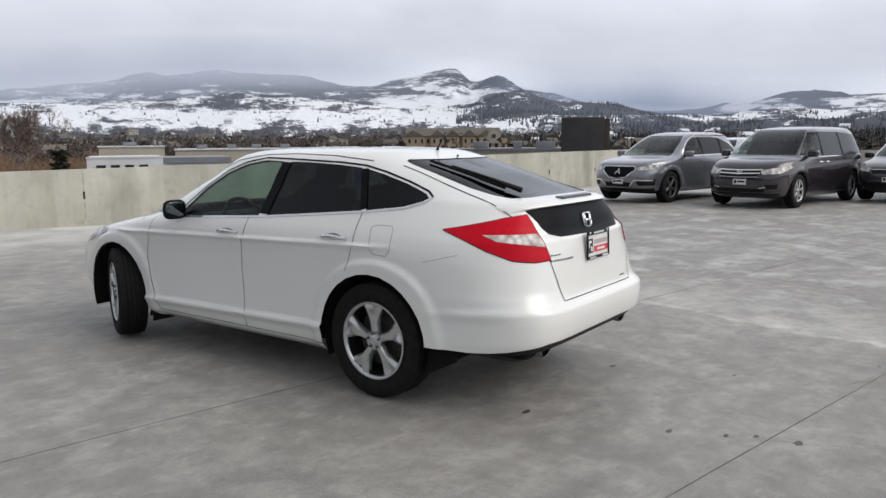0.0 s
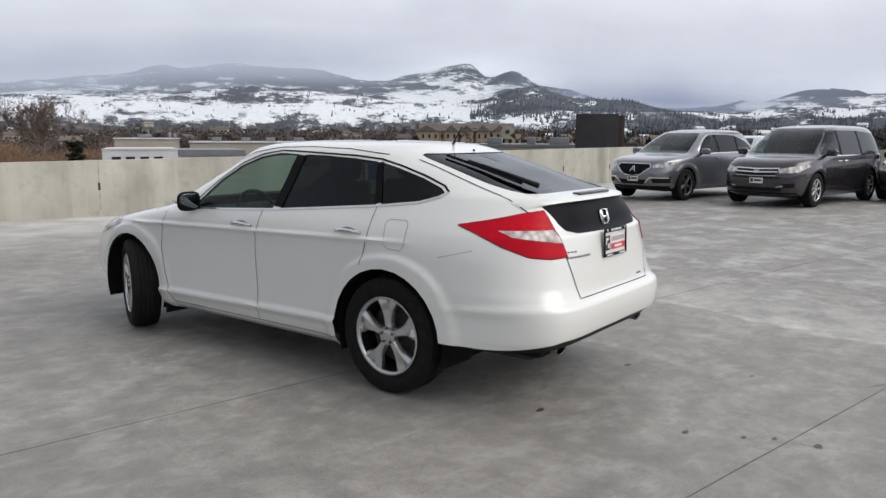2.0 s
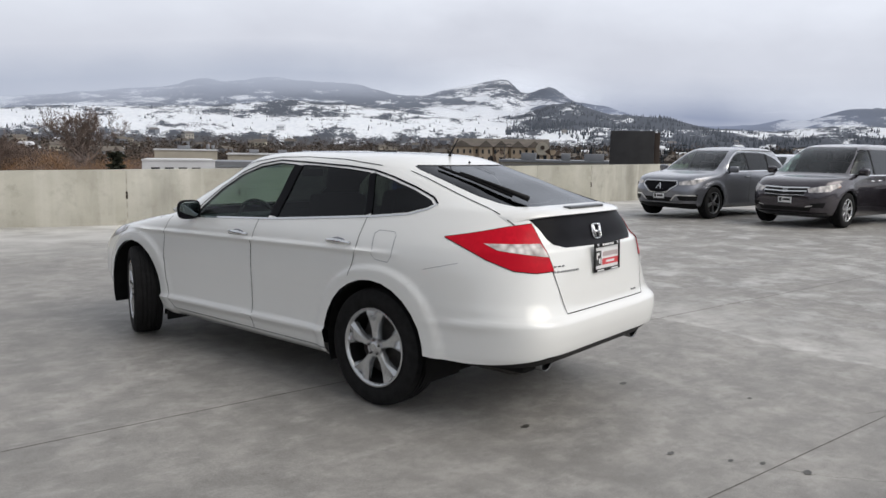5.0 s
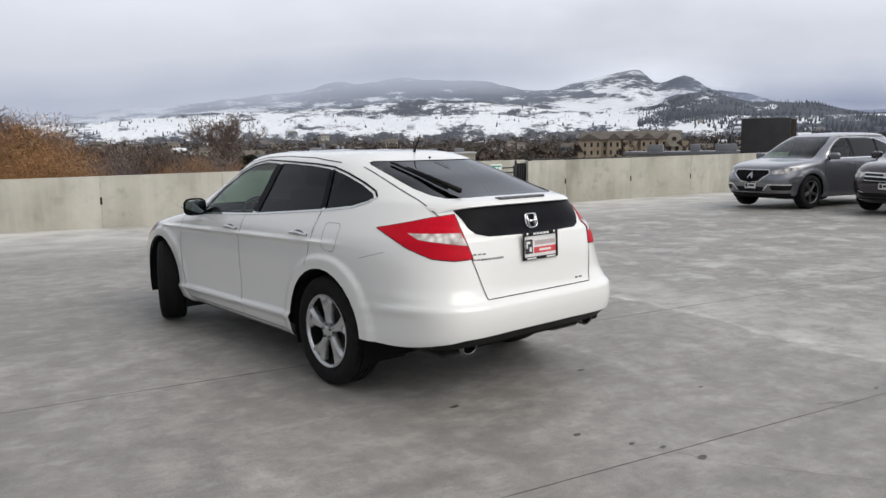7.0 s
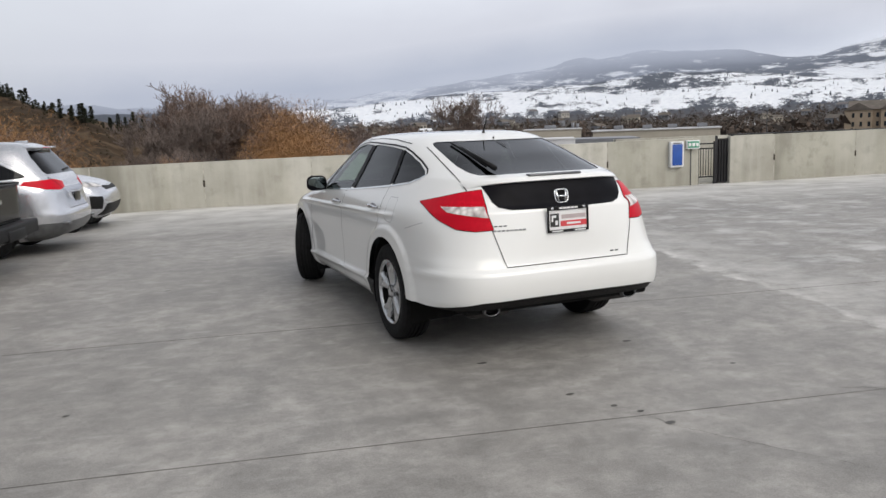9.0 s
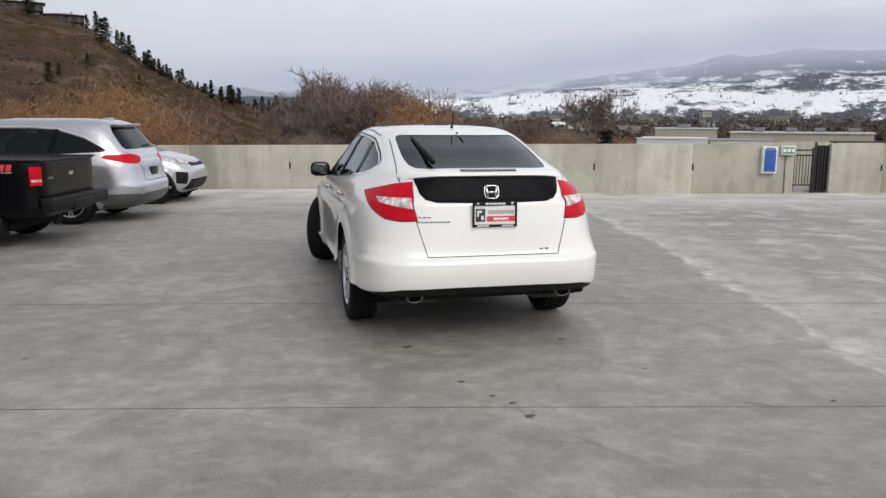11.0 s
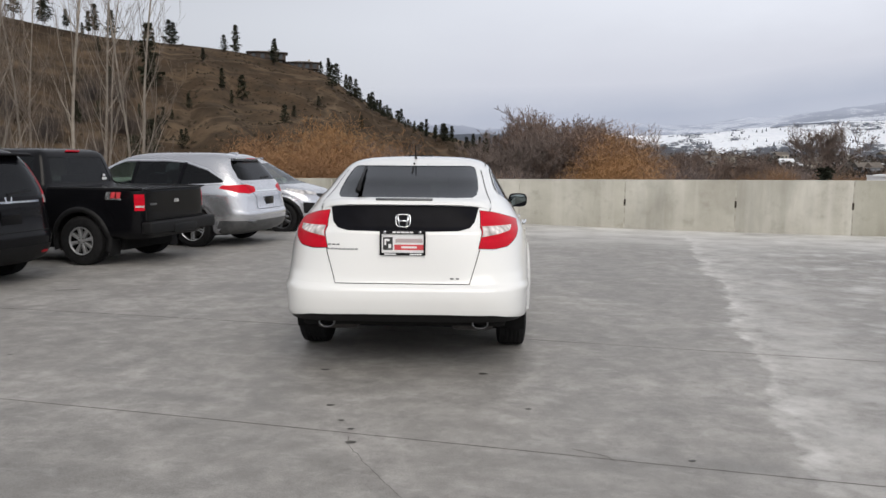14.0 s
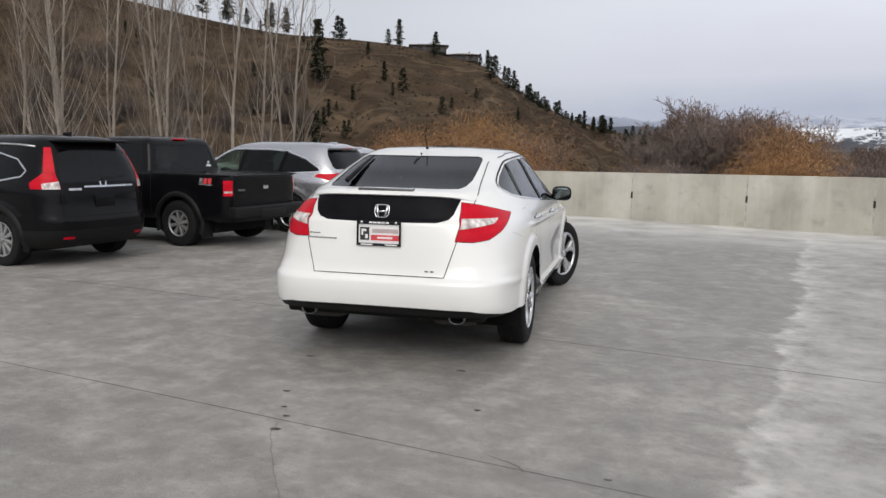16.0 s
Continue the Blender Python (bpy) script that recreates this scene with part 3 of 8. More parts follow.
def wall_concrete():
    m, nt, b = shader("board_formed_concrete")
    v = coords(nt)
    base = blend(nt, noise_fac(nt, v, 0.8, 6.0, 0.35, 0.65), (0.36, 0.345, 0.295), (0.53, 0.515, 0.452))
    blot = noise_fac(nt, v, 3.0, 8.0, 0.52, 0.70, 0.68)
    base = blend(nt, blot, base, blend(nt, 0.5, base, (0.24, 0.225, 0.185)))
    streak = noise_fac(nt, coords(nt, (1, 1, 0.06)), 2.6, 6.0, 0.45, 0.68)
    base = blend(nt, streak, base, blend(nt, 0.45, base, (0.66, 0.645, 0.60)))
    damp = noise_fac(nt, coords(nt, (1, 1, 0.25)), 1.1, 5.0, 0.50, 0.72)
    base = blend(nt, damp, base, blend(nt, 0.65, base, (0.205, 0.20, 0.165)))
    fine = noise_fac(nt, v, 60.0, 4.0)
    base = blend(nt, 0.10, base, blend(nt, fine, (0.2, 0.2, 0.18), (0.7, 0.7, 0.66)))
    oi = nt.nodes.new("ShaderNodeObjectInfo")
    base = blend(nt, oi.outputs["Random"], base, blend(nt, 1.0, base, (0.80, 0.80, 0.765), "MULTIPLY"))
    nt.links.new(base, b.inputs["Base Color"])
    b.inputs["Roughness"].default_value = 0.85
    bump(nt, b, fine, 0.3, 0.003)
    return m


M_DECK, M_PARAPET = concrete_floor(), wall_concrete()
M_JOINT = simple("joint_filler", (0.15, 0.143, 0.133), 0.95, 0, 0.35, 9)
M_FORM = simple("form_line", (0.40, 0.385, 0.335), 0.95, 0, 0.3, 6)
M_RUST = simple("rusty_recess", (0.045, 0.036, 0.030), 0.95, 0, 0.4, 20)
M_IRON = simple("black_iron", (0.018, 0.018, 0.02), 0.45, 0.3, 0.2, 15)

deck = tagged(new("floor"), "worn grey concrete parking deck with joints and salt stains", "floor", kind="structure")
deck.matrix_world = GRID
U0, U1, V1 = -14.0, 36.0, 13.2
bays = [(-24.0, -2.2205), (-2.2155, 0.3375), (0.3425, 13.6)]
for va, vb in bays:
    bm = bmesh.new()
    us, vs = np.arange(U0, U1 + 0.1, 1.0), np.linspace(va, vb, max(4, int((vb - va) / 0.9)))
    grid = [[bm.verts.new((u, v, floor_uv(u, v))) for v in vs] for u in us]
    for i in range(len(us) - 1):
        for j in range(len(vs) - 1):
            bm.faces.new((grid[i][j], grid[i + 1][j], grid[i + 1][j + 1], grid[i][j + 1]))
    rim = [e for e in bm.edges if e.is_boundary]
    ex = bmesh.ops.extrude_edge_only(bm, edges=rim)
    bmesh.ops.translate(bm, vec=(0, 0, -0.25), verts=[g for g in ex["geom"] if isinstance(g, bmesh.types.BMVert)])
    bmesh.ops.recalc_face_normals(bm, faces=bm.faces)
    part("slab", bm, M_DECK, deck, angle=30)
for v in (-2.218, 0.340):
    bm = bmesh.new()
    prev = None
    for u in np.arange(U0, U1 + 0.1, 0.15):
        w = 0.0034 + 0.003 * noise.noise((u * 1.7, v, 0))
        o = 0.012 * noise.noise((u * 0.8, v * 3, 4))
        pair = bm.verts.new((u, v - w + o * 0.3, floor_uv(u, v) + 0.0012)), bm.verts.new((u, v + w + o * 0.3, floor_uv(u, v) + 0.0012))
        if prev:
            bm.faces.new((prev[0], pair[0], pair[1], prev[1]))
        prev = pair
    part("joint", bm, M_JOINT, deck, "dark filled joint")


def top_z(u):
    return 1.048 + 0.0075 * u


def parapet_run(wall, u0, u1, v, side=1):
    bm = bmesh.new()
    zb = floor_uv(u0, v) - 0.15
    add_box(bm, u0 + 0.004, u1 - 0.004, v, v + 0.2, zb, top_z((u0 + u1) / 2), 0.012)
    for q in bm.verts:
        if q.co.z > 0.5:
            q.co.z += 0.0075 * (q.co.x - (u0 + u1) / 2)
    part("panel", bm, M_PARAPET, wall, angle=40)


wall_n = tagged(new("wall_north"), "low cast concrete parapet in panels with form-tie recesses", "wall", kind="structure")
wall_n.matrix_world = GRID
edges = [-14.2, -11.42, -8.86, -6.30, -3.74, -1.18, 1.44, 4.01, 6.55, 9.17]
edges2 = [10.10, 11.44, 13.98, 16.55, 19.1, 21.7, 24.3, 27.0, 30.0, 33.0, 36.0]
for run in (edges, edges2):
    for a, b in zip(run, run[1:]):
        parapet_run(wall_n, a, b, V1)
for u in edges[1:-1] + edges2[1:-1]:
    bm = bmesh.new()
    z0 = 0.50
    add_box(bm, u - 0.024, u + 0.022, V1 - 0.006, V1 + 0.02, z0 - 0.075, z0 + 0.085, 0.006)
    part("tie_recess", bm, M_RUST, wall_n, "rusty form-tie recess")
    part("joint", box(u - 0.015, u + 0.015, V1 - 0.002, V1 + 0.06, floor_uv(u, V1), top_z(u) - 0.02), M_FORM, wall_n, smooth=False)
for name, a in (("wall_west", (-14.2, -14.0, -24, 13.4)), ("wall_east", (35.8, 36.0, -24, 13.2)), ("wall_south", (-14.0, 35.8, -24.2, -24.0))):
    ob = part(name, box(a[0], a[1], a[2], a[3], -0.6, 1.0, 0.01), M_PARAPET, angle=40)
    ob.matrix_world = GRID
    tagged(ob, "low cast concrete parapet at the deck edge", "wall", kind="structure")

# ---- country round the deck ----
def skyline(rows):
    return curve_of(*zip(*rows))


def terrain_material():
    m, nt, b = shader("snowy_valley")
    v = coords(nt)
    sep = nt.nodes.new("ShaderNodeSeparateXYZ")
    nt.links.new(v, sep.inputs[0])

    def calc(op, *args, clamp=False):
        q = nt.nodes.new("ShaderNodeMath")
        q.operation, q.use_clamp = op, clamp
        for i, s_ in enumerate(args):
            if isinstance(s_, (int, float)):
                q.inputs[i].default_value = s_
            else:
                nt.links.new(s_, q.inputs[i])
        return q.outputs[0]

    def span(value, lo, hi):
        r_ = node(nt, "ShaderNodeMapRange", From_Min=lo, From_Max=hi)
        nt.links.new(value, r_.inputs["Value"])
        return r_.outputs[0]
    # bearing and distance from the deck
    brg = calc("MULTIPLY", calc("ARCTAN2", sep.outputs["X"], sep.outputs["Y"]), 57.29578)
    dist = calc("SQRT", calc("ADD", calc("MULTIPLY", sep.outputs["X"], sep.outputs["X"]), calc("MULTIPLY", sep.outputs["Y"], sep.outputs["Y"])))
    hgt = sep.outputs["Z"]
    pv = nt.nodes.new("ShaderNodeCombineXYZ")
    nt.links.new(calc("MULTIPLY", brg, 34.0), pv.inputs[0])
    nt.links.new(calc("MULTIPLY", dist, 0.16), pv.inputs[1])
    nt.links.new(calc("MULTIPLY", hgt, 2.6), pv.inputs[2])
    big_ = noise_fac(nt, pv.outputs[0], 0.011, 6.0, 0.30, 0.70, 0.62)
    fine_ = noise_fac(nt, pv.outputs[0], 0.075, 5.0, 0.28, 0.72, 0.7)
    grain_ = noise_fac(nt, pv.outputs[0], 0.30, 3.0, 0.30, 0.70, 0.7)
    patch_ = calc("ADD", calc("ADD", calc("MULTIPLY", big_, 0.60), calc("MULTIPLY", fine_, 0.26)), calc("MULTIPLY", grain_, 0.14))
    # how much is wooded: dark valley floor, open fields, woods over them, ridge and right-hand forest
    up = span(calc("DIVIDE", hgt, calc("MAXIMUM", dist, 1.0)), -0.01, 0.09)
    cover = nt.nodes.new("ShaderNodeValToRGB")
    nt.links.new(up, cover.inputs[0])
    el = cover.color_ramp.elements
    el[0].position, el[0].color = 0.0, (0.78, 0.78, 0.78, 1)
    el[1].position, el[1].color = 1.0, (0.40, 0.40, 0.40, 1)
    for p_, c_ in ((0.10, 0.74), (0.17, 0.68), (0.24, 0.56), (0.30, 0.42), (0.38, 0.37), (0.46, 0.43), (0.56, 0.56), (0.75, 0.47)):
        e_ = el.new(p_)
        e_.color = (c_, c_, c_, 1)
    far_ = span(dist, 2080.0, 2200.0)
    peak = calc("MULTIPLY", span(brg, 48.5, 51.0), span(brg, 63.0, 60.5))
    west = calc("MULTIPLY", far_, span(brg, 64.0, 60.0))
    far_cover = calc("SUBTRACT", calc("ADD", 0.475, calc("MULTIPLY", span(up, 0.56, 0.82), 0.24)), calc("MULTIPLY", peak, 0.15))
    fields = calc("MULTIPLY", calc("MULTIPLY", span(dist, 1420.0, 1520.0), span(dist, 2200.0, 2120.0)), span(brg, 56.0, 54.0))
    knoll = calc("MULTIPLY", calc("MULTIPLY", span(brg, 54.5, 57.5), span(brg, 72.0, 67.0)), calc("MULTIPLY", span(dist, 1350.0, 1600.0), span(dist, 2500.0, 2350.0)))
    town = calc("MULTIPLY", span(brg, 57.0, 63.0), span(up, 0.40, 0.30))
    cov = calc("SUBTRACT", cover.outputs[0], calc("MULTIPLY", fields, 0.035))
    cov = calc("ADD", calc("MULTIPLY", cov, calc("SUBTRACT", 1.0, west)), calc("MULTIPLY", far_cover, west))
    cov = calc("MAXIMUM", cov, calc("MULTIPLY", knoll, 0.66))
    # dark tree colour in the gap paints its blue haze; forest tops the eastern mountain
    gap_ = calc("MULTIPLY", calc("MULTIPLY", span(brg, 62.5, 64.5), span(brg, 75.5, 73.0)), span(up, 0.36, 0.42))
    cov = calc("MAXIMUM", cov, calc("MULTIPLY", gap_, 0.95))
    cov = calc("MAXIMUM", cov, calc("MULTIPLY", span(brg, 63.0, 66.0), 0.52))
    crown_ = calc("MULTIPLY", span(brg, 72.0, 75.0), span(up, 0.545, 0.575))
    cov = calc("MAXIMUM", cov, calc("MULTIPLY", crown_, 0.80))
    cov = calc("MAXIMUM", cov, calc("MULTIPLY", town, 0.78))
    # tree colour at low bearings paints the bluish haze over the snow
    cov = calc("MAXIMUM", cov, calc("MULTIPLY", span(brg, 15.0, 5.0), 0.85))
    wood = span(calc("SUBTRACT", cov, patch_), -0.035, 0.035)
    trees = blend(nt, grain_, (0.022, 0.027, 0.036), (0.075, 0.082, 0.095))
    low = blend(nt, fine_, (0.060, 0.052, 0.046), (0.13, 0.115, 0.10))
    trees = blend(nt, calc("MULTIPLY", span(hgt, 25.0, -5.0), span(brg, 68.0, 58.0)), trees, low)
    snow = blend(nt, fine_, (0.72, 0.75, 0.80), (0.88, 0.90, 0.92))
    nt.links.new(blend(nt, wood, snow, trees), b.inputs["Base Color"])
    b.inputs["Roughness"].default_value, b.inputs["Specular IOR Level"].default_value = 0.95, 0.04
    return m


SKY_K = skyline([(-20, 2.0), (5, 2.1), (13, 2.3), (20.7, 2.9), (26, 3.6), (30, 4.0), (33, 4.4), (35.5, 4.62), (38.3, 4.92), (40, 4.78), (42.6, 4.75), (45.5, 4.3), (47.9, 3.85), (51.3, 4.55), (53.5, 5.1), (54.8, 5.28), (56.3, 4.2), (57.9, 4.5), (60, 3.3), (63, 2.5), (67, 1.95), (72, 1.9), (75.5, 2.5), (78.7, 3.1), (83, 2.7), (90, 2.6), (110, 2.2), (140, 2.0)])
SKY_S = skyline([(-20, 1.2), (5, 1.8), (13, 1.9), (20, 2.0), (27, 2.5), (33, 2.65), (40, 3.1), (46, 2.6), (52, 2.2), (55.1, 2.35), (57.5, 2.95), (59.6, 3.4), (61.2, 3.0), (62.7, 2.65), (66, 2.5), (68, 2.1), (72, 1.6), (75, 1.5), (83, 1.6), (90, 1.5), (140, 1.2)])


def valley_height(az, r):
    a = (az + 180) % 360 - 180
    a = a if -20 <= a <= 140 else (140 - (a + 360 - 140 if a < -20 else a - 140) * 160 / 200)
    k, s = float(SKY_K(a)), float(SKY_S(a))
    rs = [0, 250, 700, 1300, 2100, 2700, 3700, 4300]
    zs = [-10, -10, -9, 1300 * math.tan(radians(0.45)), 2100 * math.tan(radians(s)), 2700 * math.tan(radians((s + k) / 2 - 0.25)), 3700 * math.tan(radians(k)), 3700 * math.tan(radians(k)) * 0.6]
    z = float(np.interp(r, rs, zs))
    x, y = r * math.sin(radians(az)), r * math.cos(radians(az))
    rough = np.interp(r, [300, 1300, 2000, 2100, 2500, 3400, 3700], [0, 6, 24, 12, 40, 56, 22])
    return z + rough * (noise.fractal((x * 0.003, y * 0.003, 2.0), 0.9, 2.1, 6) * 0.8)


def make_valley():
    bm = bmesh.new()
    azs = list(np.arange(-180, -12, 6.0)) + list(np.arange(-12, 100, 0.5)) + list(np.arange(100, 180, 6.0))
    rs = [30, 80, 160, 260, 400, 550, 700, 850, 1000, 1150, 1300] + list(np.linspace(1380, 2100, 16)) + list(np.linspace(2160, 3700, 30)) + [3900, 4300]
    grid = []
    for az in azs:
        sa, ca = math.sin(radians(az)), math.cos(radians(az))
        grid.append([bm.verts.new((r * sa, r * ca, valley_height(az, r))) for r in rs])
    n = len(azs)
    for i in range(n):
        a, b = grid[i], grid[(i + 1) % n]
        for j in range(len(rs) - 1):
            bm.faces.new((a[j], a[j + 1], b[j + 1], b[j]))
    c = bm.verts.new((0, 0, -10))
    for i in range(n):
        bm.faces.new((c, grid[i][0], grid[(i + 1) % n][0]))
    bmesh.ops.recalc_face_normals(bm, faces=bm.faces)
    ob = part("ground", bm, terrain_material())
    tagged(ob, "wide valley with snowy fields rising to wooded mountains", "terrain", kind="structure")


make_valley()

HILL = skyline([(-95, 7.5), (-70, 10.4), (-43.5, 10.6), (-36.9, 9.7), (-31, 8.7), (-25.7, 8.0), (-20.1, 7.75), (-16.8, 7.4), (-13.4, 6.75), (-11.4, 6.2), (-9.2, 4.75), (-6.7, 3.35), (-5.1, 2.5), (-1.0, 1.35), (3.0, 0.4), (6, -0.6)])


def hill_material():
    m, nt, b = shader("dry_hillside")
    v = coords(nt)
    base = blend(nt, noise_fac(nt, v, 0.03, 6.0), (0.052, 0.034, 0.021), (0.104, 0.073, 0.047))
    gul = noise_fac(nt, coords(nt, (1.0, 1.0, 0.3)), 0.09, 8.0, 0.42, 0.60, 0.7)
    base = blend(nt, gul, blend(nt, 0.55, base, (0.030, 0.026, 0.020)), base)
    dots = noise_fac(nt, v, 0.55, 3.0, 0.60, 0.68)
    base = blend(nt, dots, base, (0.036, 0.029, 0.021))
    pale = noise_fac(nt, coords(nt, (1, 1, 3)), 0.05, 5.0, 0.58, 0.72)
    base = blend(nt, pale, base, blend(nt, 0.6, base, (0.16, 0.115, 0.075)))
    # trails and washed gullies
    for scale, sx, width, tone in ((0.011, (1, 1, 2.0), 0.012, (0.17, 0.125, 0.085)), (0.020, (1, 1, 0.5), 0.035, (0.022, 0.016, 0.011)), (0.017, (1, 1, 4.0), 0.010, (0.13, 0.095, 0.065))):
        wn_ = node(nt, "ShaderNodeTexNoise", Scale=scale, Detail=4.0, Roughness=0.45)
        nt.links.new(coords(nt, sx), wn_.inputs["Vector"])
        d_ = nt.nodes.new("ShaderNodeMath")
        d_.operation = "SUBTRACT"
        nt.links.new(wn_.outputs["Fac"], d_.inputs[0])
        d_.inputs[1].default_value = 0.5
        ab = nt.nodes.new("ShaderNodeMath")
        ab.operation = "ABSOLUTE"
        nt.links.new(d_.outputs[0], ab.inputs[0])
        band = node(nt, "ShaderNodeMapRange", From_Min=width, From_Max=width * 0.3, To_Max=0.38)
        nt.links.new(ab.outputs[0], band.inputs["Value"])
        base = blend(nt, band.outputs[0], base, tone)
    nt.links.new(base, b.inputs["Base Color"])
    b.inputs["Roughness"].default_value, b.inputs["Specular IOR Level"].default_value = 0.95, 0.04
    bump(nt, b, dots, 0.6, 0.6)
    return m


HILL_R = 340.0


def hill_z(az, r):
    crest = HILL_R * math.tan(radians(float(HILL(az)))) + 1.6
    x, y = r * math.sin(radians(az)), r * math.cos(radians(az))
    t = min(1.0, max(0.0, (r - 120) / (HILL_R - 120)))
    z = -11 + (crest + 11) * (0.62 * t + 0.38 * t * t * (3 - 2 * t))
    z += 3.2 * noise.fractal((x * 0.018, y * 0.018, 5.0), 0.9, 2.2, 5) * math.sin(math.pi * min(1, t * 1.0)) * 1.3
    z -= 5.5 * (1 - abs(noise.noise((az * 0.26 + r * 0.006, r * 0.004, 8.0)))) ** 3 * math.sin(math.pi * min(1, t))
    z += 1.6 * max(0, math.sin(r * 0.11 + az * 0.22)) ** 6 * math.sin(math.pi * min(1, t))
    if r > HILL_R:
        z = crest - (r - HILL_R) * 0.05
    return z


def make_hill():
    bm = bmesh.new()
    azs, rs = np.arange(-95, 6.01, 0.5), [100, 115] + list(np.linspace(125, HILL_R, 46)) + [360, 420, 520]
    grid = [[bm.verts.new((r * math.sin(radians(az)), r * math.cos(radians(az)), hill_z(az, r))) for r in rs] for az in azs]
    for a, b in zip(grid, grid[1:]):
        for j in range(len(rs) - 1):
            bm.faces.new((a[j], a[j + 1], b[j + 1], b[j]))
    bmesh.ops.recalc_face_normals(bm, faces=bm.faces)
    tagged(part("hillside", bm, hill_material()), "steep dry brown hillside with gullies", "hill", kind="structure")


make_hill()


def cloud_sheet(name, r, az0, az1, base, rows, color, label):
    """A far glowing sheet, cloud and haze put into its colour; rows: (degrees over its base line, cover)."""
    bm = bmesh.new()
    uvl = bm.loops.layers.uv.new("cover")
    azs = np.arange(az0, az1 + 0.01, 1.0)
    grid = []
    for az in azs:
        b0 = float(base(az))
        col = []
        for up, c in rows:
            c = c * min(1, max(0, (az - az0) / 14)) * min(1, max(0, (az1 - az) / 14))
            vv = bm.verts.new((r * math.sin(radians(az)), r * math.cos(radians(az)), r * math.tan(radians(b0 + up)) + 1.6))
            col.append((vv, c))
        grid.append(col)
    for a, b in zip(grid, grid[1:]):
        for j in range(len(rows) - 1):
            f = bm.faces.new((a[j][0], b[j][0], b[j + 1][0], a[j + 1][0]))
            for lp, c in zip(f.loops, (a[j][1], b[j][1], b[j + 1][1], a[j + 1][1])):
                lp[uvl].uv = (0.5, c)
    m, nt, p_ = shader(name + "_glow")
    nt.nodes.remove(p_)
    uv = nt.nodes.new("ShaderNodeUVMap")
    uv.uv_map = "cover"
    sep = nt.nodes.new("ShaderNodeSeparateXYZ")
    nt.links.new(uv.outputs[0], sep.inputs[0])
    nz = noise_fac(nt, coords(nt, (1, 1, 2.0)), 0.0032, 6.0, 0.25, 0.75)
    w = node(nt, "ShaderNodeMapRange", To_Min=-0.15, To_Max=0.15)
    nt.links.new(nz, w.inputs["Value"])
    q = nt.nodes.new("ShaderNodeMath")
    nt.links.new(sep.outputs["Y"], q.inputs[0])
    # the noise acts only where the cover is partial
    k1 = nt.nodes.new("ShaderNodeMath")
    k1.operation = "MULTIPLY"
    sq = node(nt, "ShaderNodeMapRange", From_Min=0.0, From_Max=0.35)
    nt.links.new(sep.outputs["Y"], sq.inputs["Value"])
    nt.links.new(w.outputs[0], k1.inputs[0])
    nt.links.new(sq.outputs[0], k1.inputs[1])
    nt.links.new(k1.outputs[0], q.inputs[1])
    q.use_clamp = True
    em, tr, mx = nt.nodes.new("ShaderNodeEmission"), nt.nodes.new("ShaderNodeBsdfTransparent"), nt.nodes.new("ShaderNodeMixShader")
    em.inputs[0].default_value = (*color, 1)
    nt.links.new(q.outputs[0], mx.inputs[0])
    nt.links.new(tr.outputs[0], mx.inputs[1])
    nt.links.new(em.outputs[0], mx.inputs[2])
    nt.links.new(mx.outputs[0], nt.nodes["Material Output"].inputs["Surface"])
    ob = part(name, bm, m)
    ob.visible_shadow = False
    return tagged(ob, label, "cloud", kind="structure")


cloud_base = skyline([(-20, 1.0), (5, 1.4), (13, 1.5), (20, 2.0), (27, 2.6), (33, 3.25), (40, 3.7), (48, 3.5), (51, 4.2), (55, 4.7), (60, 4.0), (63, 3.4), (68, 3.0), (73, 2.9), (76, 2.9), (83, 2.9), (100, 2.4)])
cloud_sheet("backdrop_cloud", 2500, -12, 98, cloud_base, [(0, 0.0), (0.7, 0.35), (1.5, 0.75), (2.6, 0.95), (4.5, 0.9), (7.5, 0.45), (10, 0.0)], (0.645, 0.672, 0.752), "low grey cloud that hides the mountain tops")
# haze of the distance, painted as see-through sheets that glow
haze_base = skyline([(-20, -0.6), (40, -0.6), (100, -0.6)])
cloud_sheet("backdrop_painted_haze", 1200, -12, 98, haze_base, [(0, 0.0), (0.8, 0.06), (2.5, 0.14), (5.0, 0.16), (8.0, 0.0)], (0.47, 0.52, 0.64), "glowing see-through sheet that paints thin haze over the valley")
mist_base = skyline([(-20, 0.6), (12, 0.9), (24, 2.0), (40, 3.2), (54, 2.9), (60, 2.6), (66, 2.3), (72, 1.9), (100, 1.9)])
cloud_sheet("backdrop_painted_mist", 2230, -14, 56, mist_base, [(-0.7, 0.0), (0.2, 0.34), (1.2, 0.58), (2.2, 0.66), (4.5, 0.0)], (0.40, 0.45, 0.565), "glowing blue sheet that paints haze before the far mountains")
cloud_sheet("backdrop_painted_mist", 2260, 54, 84, mist_base, [(-0.8, 0.0), (-0.2, 0.66), (0.4, 0.90), (1.0, 0.72), (1.9, 0.36), (3.4, 0.0)], (0.25, 0.295, 0.42), "glowing blue sheet that paints haze before the far mountains")


# ---- the white car ----
from mathutils.bvhtree import BVHTree


